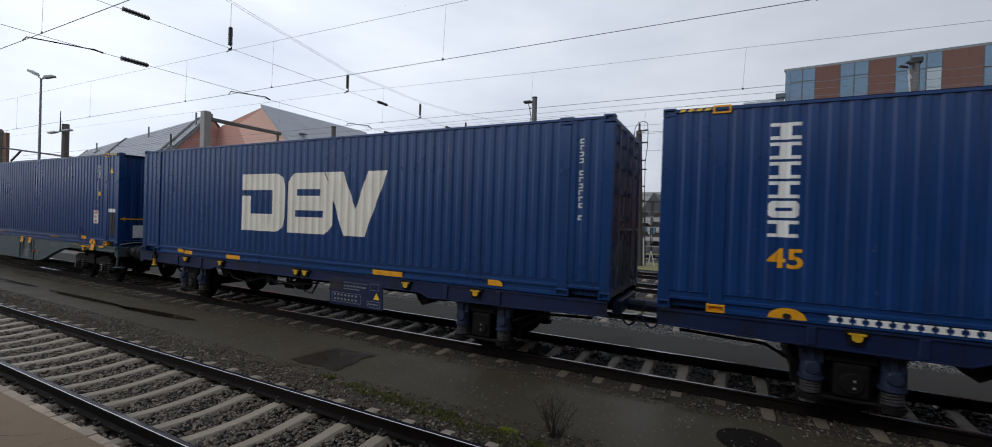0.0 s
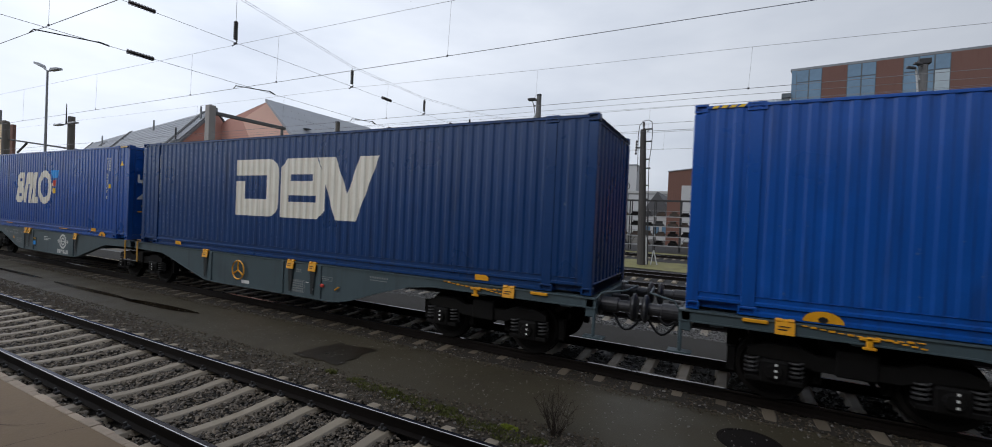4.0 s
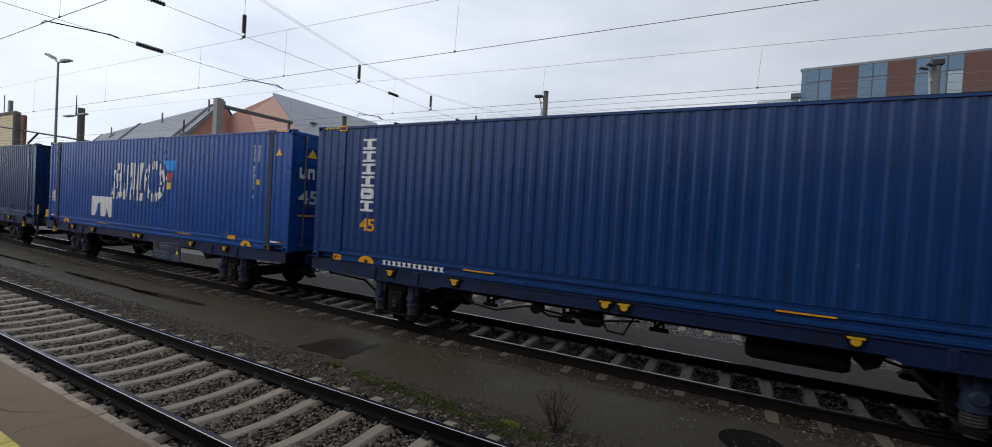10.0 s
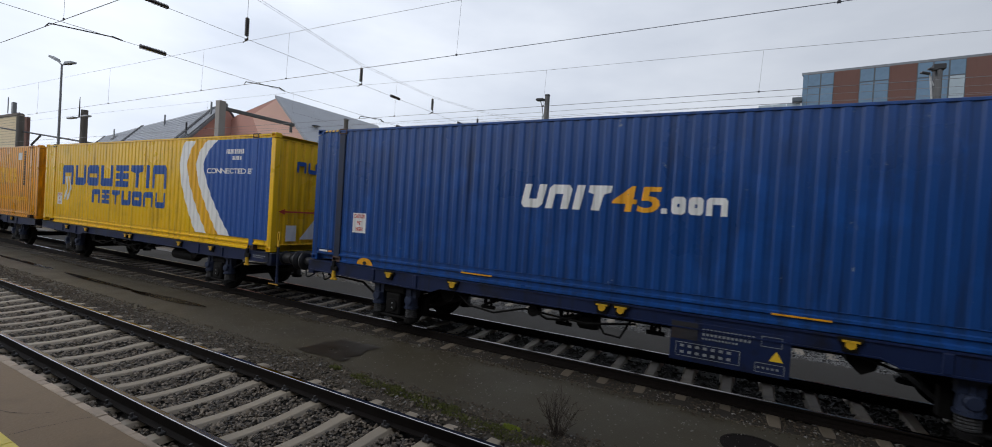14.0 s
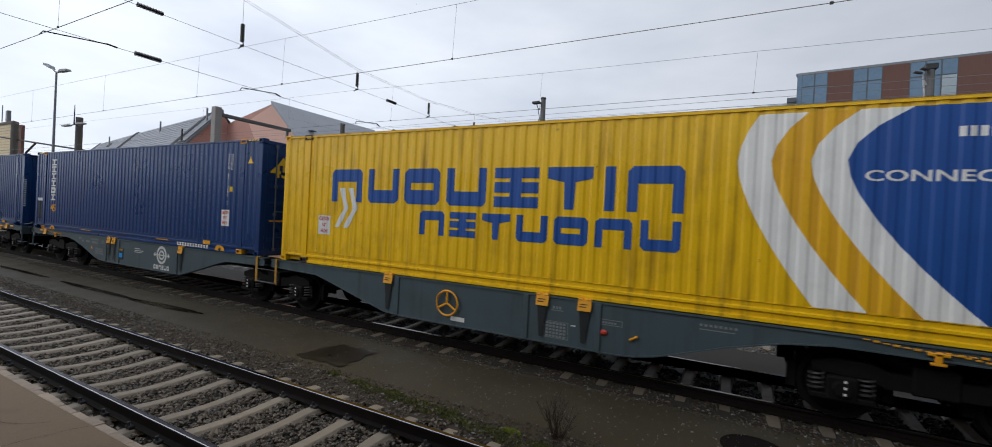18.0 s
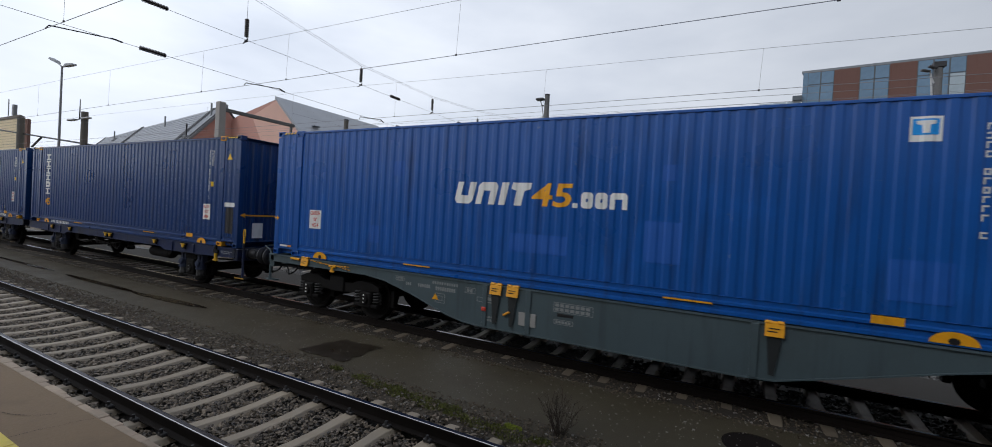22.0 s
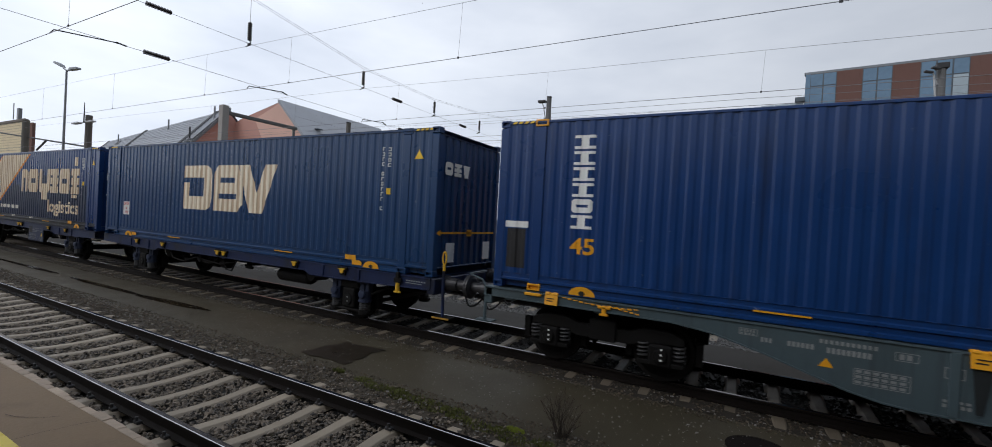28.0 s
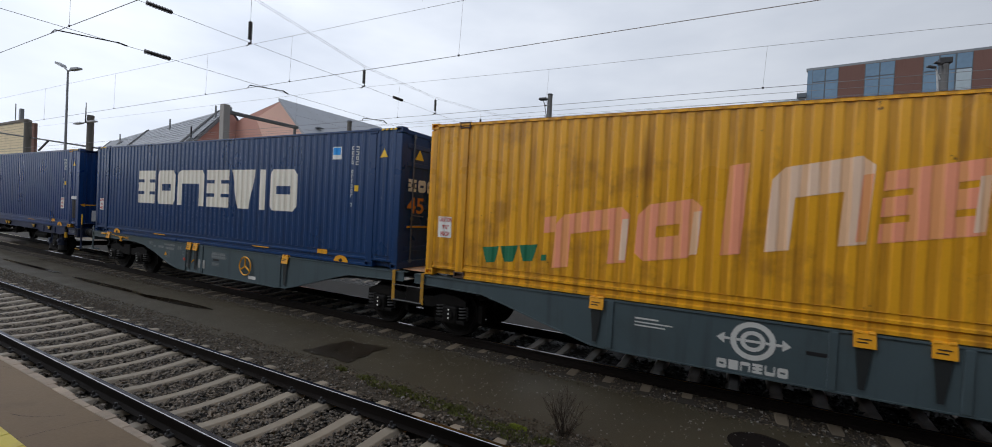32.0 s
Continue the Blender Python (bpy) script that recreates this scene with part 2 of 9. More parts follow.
WAGON_BLUE = surface("wagon_blue", (0.0055, 0.0155, 0.064), 0.45, 0.0, 0.15, 1.0, 40, 0.05, streak=0.7, streak_color=(0.006, 0.007, 0.012), stain=0.88,
                     stain_color=(0.006, 0.0075, 0.015), stain_scale=1.4)
GRIME = surface("bogie_grime", (0.006, 0.0056, 0.0056), 0.7, 0.0, 0.3, 6, 50, 0.15, spec=0.2, stain=0.4, stain_color=(0.012, 0.010, 0.008))
STEEL = surface("wheel_steel", (0.008, 0.007, 0.0065), 0.7, 0.0, 0.25, 8, 60, 0.1, spec=0.2)
SPRING = surface("spring_steel", (0.05, 0.05, 0.052), 0.5, 0.2, 0.2, 8, 60, 0.05)
BUFFER_MAT = surface("buffer_black", (0.05, 0.05, 0.055), 0.42, 0.4, 0.3, 5, 50, 0.06, stain=0.4, stain_color=(0.11, 0.10, 0.09))
PLYWOOD = surface("deck_plywood", (0.58, 0.34, 0.20), 0.7, 0, 0.12, 2, 60, 0.05)
RUBBER = surface("hose_rubber", (0.012, 0.012, 0.012), 0.6, 0, 0.2, 8, 60, 0.05)


# ---- mesh helpers ----
def part(name, bm, material=None, parent=None, label="", smooth=False):
    """Links a bmesh as one mesh object under a thing or a part; a ready mesh is given without a material: part(name, mesh, parent, label)."""
    if isinstance(bm, bpy.types.Mesh):
        me, parent, label = bm, material, parent or ""
    else:
        me = mesh_of(name, bm, material, smooth)
    ob = new(name, me)
    if parent is not None:
        ob.parent = parent
    if label:
        ob["label"] = label
    return ob


def mesh_of(name, bm, material, smooth=False):
    me = bpy.data.meshes.new(name)
    bm.to_mesh(me)
    bm.free()
    for m in material if isinstance(material, (list, tuple)) else [material]:
        me.materials.append(m)
    if smooth:
        for p in me.polygons:
            p.use_smooth = True
    return me


def thing(name, label, category, m=None, group="", kind=""):
    ob = new(name)
    ob.empty_display_size = 0.2
    if m is not None:
        ob.matrix_basis = m
    return tagged(ob, label, category, group, kind)


def add_box(bm, x0, x1, y0, y1, z0, z1, bevel=0.0, m=None):
    r = bmesh.ops.create_cube(bm, size=1)
    vs = r["verts"]
    for v in vs:
        v.co = Vector(((x0 + x1) / 2 + v.co.x * (x1 - x0), (y0 + y1) / 2 + v.co.y * (y1 - y0), (z0 + z1) / 2 + v.co.z * (z1 - z0)))
    if bevel:
        es = list({e for v in vs for e in v.link_edges})
        g = bmesh.ops.bevel(bm, geom=es, offset=bevel, segments=1, affect="EDGES")
        vs = list({v for f in g["faces"] for v in f.verts} | {v for v in vs if v.is_valid})
    if m is not None:
        bmesh.ops.transform(bm, matrix=m, verts=vs)
    return vs


def box(x0, x1, y0, y1, z0, z1, bevel=0.0):
    bm = bmesh.new()
    add_box(bm, x0, x1, y0, y1, z0, z1, bevel)
    return bm


def add_rod(bm, a, b, r0, r1=None, n=10):
    a, b = Vector(a), Vector(b)
    d = b - a
    m = Matrix.Translation((a + b) / 2) @ d.to_track_quat("Z", "Y").to_matrix().to_4x4()
    bmesh.ops.create_cone(bm, cap_ends=True, segments=n, radius1=r0, radius2=r0 if r1 is None else r1, depth=d.length, matrix=m)


def rod(a, b, r0, r1=None, n=10):
    bm = bmesh.new()
    add_rod(bm, a, b, r0, r1, n)
    return bm


def add_path(bm, pts, r, n=6):
    """A bent rod or wire as one continuous tube with closed ends."""
    pts = [Vector(p) for p in pts]
    rings, side = [], None
    for i, p in enumerate(pts):
        d = (pts[min(i + 1, len(pts) - 1)] - pts[max(i - 1, 0)]).normalized()
        if side is None:
            side = d.orthogonal().normalized()
        side = (side - d * side.dot(d)).normalized()
        up = d.cross(side)
        rings.append([bm.verts.new(p + r * (side * math.cos(2 * math.pi * k / n) + up * math.sin(2 * math.pi * k / n))) for k in range(n)])
    for p, q in zip(rings, rings[1:]):
        for k in range(n):
            bm.faces.new((p[k], p[(k + 1) % n], q[(k + 1) % n], q[k]))
    bm.faces.new(list(reversed(rings[0])))
    bm.faces.new(rings[-1])


def add_prism(bm, outline, a0, a1, axis="y"):
    """A closed outline, pushed along one axis from a0 to a1. Outline in (x, z) for y, (y, z) for x, (x, y) for z."""
    def at(p, a):
        return {"y": (p[0], a, p[1]), "x": (a, p[0], p[1]), "z": (p[0], p[1], a)}[axis]
    v0 = [bm.verts.new(at(p, a0)) for p in outline]
    v1 = [bm.verts.new(at(p, a1)) for p in outline]
    bm.faces.new(v0)
    bm.faces.new(list(reversed(v1)))
    for i in range(len(outline)):
        j = (i + 1) % len(outline)
        bm.faces.new((v0[j], v0[i], v1[i], v1[j]))


def prism(outline, a0, a1, axis="y"):
    bm = bmesh.new()
    add_prism(bm, outline, a0, a1, axis)
    bmesh.ops.recalc_face_normals(bm, faces=bm.faces[:])
    return bm


def add_lathe(bm, prof, m=None, n=24, close=False):
    """A profile of (radius, along) turned round the y axis."""
    rings = []
    for r, a in prof:
        rings.append([bm.verts.new((r * math.cos(2 * math.pi * k / n), a, r * math.sin(2 * math.pi * k / n))) for k in range(n)])
    for p, q in zip(rings, rings[1:]):
        for k in range(n):
            bm.faces.new((p[k], p[(k + 1) % n], q[(k + 1) % n], q[k]))
    if close:
        bm.faces.new(rings[0])
        bm.faces.new(list(reversed(rings[-1])))
    if m is not None:
        bmesh.ops.transform(bm, matrix=m, verts=[v for r in rings for v in r])


# ---- flat shapes for paint marks, in (along, up) ----
def poly(pts):
    return [("poly", list(pts))]


def rect(x0, z0, x1, z1, lean=0.0):
    return poly([(x0, z0), (x1, z0), (x1 + lean * (z1 - z0), z1), (x0 + lean * (z1 - z0), z1)])


def ring(x0, z0, x1, z1, w, n=20, squareness=0.55):
    """A rounded ring between an outer and an inner outline."""
    cx, cz, rx, rz = (x0 + x1) / 2, (z0 + z1) / 2, (x1 - x0) / 2, (z1 - z0) / 2
    out = []

    def pt(k, ax, az):
        t = 2 * math.pi * k / n
        c, s = math.cos(t), math.sin(t)
        return (cx + ax * math.copysign(abs(c) ** squareness, c), cz + az * math.copysign(abs(s) ** squareness, s))
    for k in range(n):
        out += poly([pt(k, rx, rz), pt(k + 1, rx, rz), pt(k + 1, rx - w, rz - w), pt(k, rx - w, rz - w)])
    return out


def disc(cx, cz, rx, rz, n=20, a0=0.0, a1=360.0):
    return poly([(cx + rx * math.cos(radians(a0 + (a1 - a0) * k / n)), cz + rz * math.sin(radians(a0 + (a1 - a0) * k / n))) for k in range(n if a1 - a0 >= 360 else n + 1)])


def sheared(shapes, lean, z0):
    return [(k, [(x + lean * (z - z0), z) for x, z in p]) for k, p in shapes]


def stroke_block(kind, x0, z0, x1, z1, w):
    """One plain block of a row of marks: a solid, slotted, notched or barred block."""
    c = min(w * 0.5, (x1 - x0) * 0.2)
    h = z1 - z0
    if kind == "ring":      # a block with a level slot
        a, b = z0 + 0.40 * h, z0 + 0.60 * h
        return poly([(x0 + c, z0), (x1 - c, z0), (x1, z0 + c), (x1, a), (x0, a), (x0, z0 + c)]) + poly([(x0, b), (x1, b), (x1, z1 - c), (x1 - c, z1), (x0 + c, z1), (x0, z1 - c)]) \
            + rect(x0, a, x0 + w, b) + rect(x1 - w, a, x1, b)
    if kind in ("arch", "cup"):      # a block with a short notch below or above
        m, q = (x0 + x1) / 2, 0.62 * h
        d = max(0.04, (x1 - x0 - 2 * w) / 2)
        if kind == "arch":
            return poly([(x0, z0), (m - d, z0), (m - d, z0 + q), (m + d, z0 + q), (m + d, z0), (x1, z0), (x1, z1 - c), (x1 - c, z1), (x0 + c, z1), (x0, z1 - c)])
        return poly([(x0, z1), (x0, z0 + c), (x0 + c, z0), (x1 - c, z0), (x1, z0 + c), (x1, z1), (m + d, z1), (m + d, z1 - q), (m - d, z1 - q), (m - d, z1)])
    if kind == "bars":
        t = h * 0.27
        return rect(x0, z0, x1, z0 + t) + rect(x0, z0 + (h - t) / 2, x1, z0 + (h + t) / 2) + rect(x0, z1 - t, x1, z1) + rect((x0 + x1) / 2 - w * 0.7, z0 + t, (x0 + x1) / 2 + w * 0.7, z0 + (h - t) / 2) + rect((x0 + x1) / 2 - w * 0.7, z0 + (h + t) / 2, (x0 + x1) / 2 + w * 0.7, z1 - t)
    if kind == "bar":
        return rect((x0 + x1 - w) / 2, z0, (x0 + x1 + w) / 2, z1)
    if kind == "tee":
        m = (x0 + x1) / 2
        return poly([(m - w * 0.5, z0), (m + w * 0.5, z0), (m + w * 0.62, z1 - 0.36 * h), (x1, z1 - 0.27 * h), (x1, z1), (x0, z1), (x0, z1 - 0.27 * h), (m - w * 0.62, z1 - 0.36 * h)])
    if kind == "wedge":
        m = (x0 + x1) / 2
        return poly([(x0, z1), (m - w, z0), (m + w, z0), (x1, z1)])
    if kind == "slab":
        return rect(x0, z0, x1, z0 + w * 0.6) + rect(x0, z1 - w * 0.6, x1, z1) + rect((x0 + x1 - w * 1.7) / 2, z0 + w * 0.6, (x0 + x1 + w * 1.7) / 2, z1 - w * 0.6)
    return rect(x0, z0, x1, z1)


def block_row(kinds, x0, z0, x1, z1, w, gap=0.06, lean=0.0, widths=None):
    ws = widths or [1] * len(kinds)
    unit = (x1 - x0 - gap * (len(kinds) - 1)) / sum(ws)
    out, x = [], x0
    for k, q in zip(kinds, ws):
        out += stroke_block(k, x, z0, x + unit * q, z1, w)
        x += unit * q + gap
    return sheared(out, lean, z0) if lean else out


def small_bars(x0, x1, z0, z1, n, vertical=False, fill=0.68):
    """Writing too small to read: a line of plain bars."""
    out = []
    for k in range(n):
        if vertical:
            a, b = z1 - (z1 - z0) * k / n, z1 - (z1 - z0) * (k + fill) / n
            out += rect(x0, b, x1, a)
        else:
            a, b = x0 + (x1 - x0) * k / n, x0 + (x1 - x0) * (k + fill) / n
            out += rect(a, z0, b, z1)
    return out


WORDS = {}


def code_bars(x0, x1, z0, z1, groups, seed):
    """Unreadable characters one below another, in groups: each a few short plain bars."""
    rnd = random.Random(seed)
    n = sum(groups) + 0.9 * (len(groups) - 1)
    step = (z1 - z0) / n
    out, z = [], z1
    for g in groups:
        for _ in range(g):
            h = step * 0.74
            t = h * 0.26
            a = x0 + rnd.uniform(0.0, 0.12) * (x1 - x0)
            kind = rnd.random()
            out += rect(a, z - t, x1, z)
            if kind < 0.55:
                out += rect(a, z - h, x1, z - h + t)
            if kind > 0.25:
                out += rect(a, z - h + (t if kind < 0.55 else 0.0), a + (x1 - x0) * 0.30, z - t)
            if kind < 0.40:
                out += rect(x1 - (x1 - x0) * 0.30, z - h + t, x1, z - t)
            z -= step
        z -= 0.9 * step
    return out


def lettered(text, x0, z0, x1, z1, lean=0.0):
    """Words that can be read, in the built-in font, fitted to a rectangle."""
    if text not in WORDS:
        cu = bpy.data.curves.new("word", "FONT")
        cu.body = text
        cu.resolution_u = 3
        cu.offset = 0.022
        ob = bpy.data.objects.new("word", cu)
        scene.collection.objects.link(ob)
        me = bpy.data.meshes.new_from_object(ob.evaluated_get(bpy.context.evaluated_depsgraph_get()))
        WORDS[text] = [[(me.vertices[i].co.x, me.vertices[i].co.y) for i in p.vertices] for p in me.polygons]
        bpy.data.objects.remove(ob)
        bpy.data.curves.remove(cu)
        bpy.data.meshes.remove(me)
    ps = WORDS[text]
    xs = [p[0] for q in ps for p in q]
    zs = [p[1] for q in ps for p in q]
    ax, az = (x1 - x0) / (max(xs) - min(xs)), (z1 - z0) / (max(zs) - min(zs))
    out = [("poly", [(x0 + (p[0] - min(xs)) * ax, z0 + (p[1] - min(zs)) * az) for p in q]) for q in ps]
    return sheared(out, lean, z0) if lean else out


def flat_mesh(shapes):
    """The shapes as faces in the plane y = 0."""
    bm = bmesh.new()
    for _, p in shapes:
        clean = [q for i, q in enumerate(p) if (Vector(q) - Vector(p[i - 1])).length > 1e-5]
        if len(clean) >= 3:
            try:
                bm.faces.new([bm.verts.new((x, 0, z)) for x, z in clean])
            except ValueError:
                pass
    return bm

# ---- 45-foot containers ----
PALE_MARK = mark("pale", (0.62, 0.63, 0.61))
LEN, WID, HIGH = 13.716, 2.50, 2.896
PITCH, DEPTH = 0.2155, 0.016
P0, P1 = 0.10, LEN - 0.10      # the corrugated sheet along a side
FACE = -WID / 2 + 0.012


def corr_breaks(x0, x1):
    out = []
    k = int((x0 - P0) / PITCH) - 1
    while P0 + k * PITCH < x1:
        for d in (0.0, 0.074, 0.112, 0.177):
            x = P0 + k * PITCH + d
            if x0 < x < x1:
                out.append(x)
        k += 1
    return out


def corr(x):
    d = (x - P0) % PITCH
    if d < 0.074:
        return 0.0
    if d < 0.112:
        return DEPTH * (d - 0.074) / 0.038
    if d < 0.177:
        return DEPTH
    return DEPTH * (PITCH - d) / (PITCH - 0.177)


def draped(shapes, lift=0.005, mirror=False):
    """Paint marks that follow the corrugated side."""
    bm = flat_mesh(shapes)
    xs = [v.co.x for v in bm.verts]
    for x in corr_breaks(min(xs), max(xs)):
        bmesh.ops.bisect_plane(bm, geom=bm.verts[:] + bm.edges[:] + bm.faces[:], dist=1e-5, plane_co=(x, 0, 0), plane_no=(1, 0, 0))
    for v in bm.verts:
        v.co.y = FACE + corr(v.co.x) - lift
    for f in bm.faces:
        f.normal_update()
        if f.normal.y > 0:
            f.normal_flip()
    return bm


def plain_mark(shapes, y):
    bm = flat_mesh(shapes)
    for v in bm.verts:
        v.co.y = y
    bm.normal_update()
    for f in bm.faces:
        if f.normal.y > 0:
            f.normal_flip()
    return bm


CACHE = {}


def cached(key, make, material, smooth=False):
    if key not in CACHE:
        CACHE[key] = mesh_of(key[0] if isinstance(key, tuple) else key, make(), material, smooth)
    return CACHE[key]


def side_sheet(far):
    bm = bmesh.new()
    xs = [P0] + corr_breaks(P0, P1) + [P1]
    rows = []
    for z in (0.26, 0.266, 2.856, 2.862):
        flat = z in (0.26, 2.862)
        rows.append([bm.verts.new((x, (FACE + (0.0 if flat else corr(x))) * (-1 if far else 1), z)) for x in xs])
    for a, b in zip(rows, rows[1:]):
        for i in range(len(xs) - 1):
            bm.faces.new((a[i], a[i + 1], b[i + 1], b[i]))
    inner = [[bm.verts.new((x, (FACE + DEPTH + 0.012) * (-1 if far else 1), z)) for x in (P0, P1)] for z in (0.26, 2.862)]
    bm.faces.new((inner[0][0], inner[1][0], inner[1][1], inner[0][1]))
    bmesh.ops.recalc_face_normals(bm, faces=bm.faces[:])
    return bm


def roof_sheet():
    bm = bmesh.new()
    n = 60
    rows = [[bm.verts.new((0.12 + (LEN - 0.24) * i / n, y, 2.868 - (0.02 if i % 4 in (1, 2) else 0.0))) for i in range(n + 1)] for y in (-1.17, 1.17)]
    for i in range(n):
        bm.faces.new((rows[0][i], rows[0][i + 1], rows[1][i + 1], rows[1][i]))
    return bm


def bottom_rail(side):
    """A rail with two ribs, a shallow web, and raised ends under the outer bays."""
    bm = bmesh.new()
    s = side
    y = -WID / 2
    def pr(pts, x0, x1):
        add_prism(bm, [(s * p[0], p[1]) for p in pts], x0, x1, "x")
    web = [(y + 0.004, 0.0), (y + 0.004, 0.045), (y + 0.032, 0.06), (y + 0.032, 0.125), (y + 0.002, 0.14), (y + 0.002, 0.175), (y + 0.028, 0.19), (y + 0.028, 0.262), (y + 0.1, 0.262), (y + 0.1, 0.0)]
    pr(web, 0.86, LEN - 0.86)
    end = [(y + 0.02, 0.13), (y + 0.004, 0.145), (y + 0.004, 0.18), (y + 0.028, 0.19), (y + 0.028, 0.262), (y + 0.1, 0.262), (y + 0.1, 0.13)]
    pr(end, 0.16, 0.70)
    pr(end, LEN - 0.70, LEN - 0.16)
    bmesh.ops.recalc_face_normals(bm, faces=bm.faces[:])
    return bm


def casting(w=0.178, h=0.118, d=0.162):
    """A corner block with an oval hole in its outer face."""
    bm = bmesh.new()
    add_box(bm, -w / 2, w / 2, 0, d, 0, h, 0.006)
    f = min(bm.faces, key=lambda q: q.calc_center_median().y)
    r = bmesh.ops.inset_individual(bm, faces=[f], thickness=0.030)
    e = bmesh.ops.extrude_discrete_faces(bm, faces=[f])
    for v in e["faces"][0].verts:
        v.co.y += 0.05
    return bm


def end_wall():
    """The closed end: a frame and an upright corrugated sheet."""
    bm = bmesh.new()
    n = 9
    ys, ds = [], []
    for k in range(n):
        a = -1.12 + 2.24 * k / n
        for d, e in ((0.0, 0.0), (0.09, 0.0), (0.125, -0.045), (0.215, -0.045)):
            ys.append(a + d)
            ds.append(e)
    ys.append(1.12)
    ds.append(0.0)
    rows = [[bm.verts.new((LEN - 0.02 + d, y, z)) for y, d in zip(ys, ds)] for z in (0.16, 2.80)]
    for i in range(len(ys) - 1):
        bm.faces.new((rows[0][i], rows[0][i + 1], rows[1][i + 1], rows[1][i]))
    add_box(bm, LEN - 0.12, LEN - 0.005, -1.12, 1.12, 2.78, 2.885, 0.006)
    add_box(bm, LEN - 0.12, LEN - 0.005, -1.12, 1.12, 0.005, 0.18, 0.006)
    return bm


def door_leaf(s):
    """One leaf of the doors with pressed ribs; s is -1 for the leaf towards the platform."""
    bm = bmesh.new()
    y0, y1 = (0.01, 1.12) if s > 0 else (-1.12, -0.01)
    add_box(bm, LEN - 0.06, LEN - 0.02, y0, y1, 0.17, 2.79, 0.004)
    return bm


def door_rib():
    return box(LEN - 0.021, LEN - 0.002, -0.475, 0.475, -0.05, 0.05, 0.008)


def lock_bar():
    bm = bmesh.new()
    add_rod(bm, (LEN + 0.012, 0, 0.12), (LEN + 0.012, 0, 2.82), 0.017, n=8)
    for z in (0.16, 1.05, 1.75, 2.76):
        add_box(bm, LEN - 0.01, LEN + 0.03, -0.04, 0.04, z - 0.03, z + 0.03)
    return bm


def lock_handle():
    bm = bmesh.new()
    add_rod(bm, (LEN + 0.03, 0.0, 1.12), (LEN + 0.035, 0.36, 1.10), 0.012, n=6)
    return bm


FLIP = Matrix.Translation((LEN, 0, 0)) @ Matrix.Rotation(math.pi, 4, "Z")


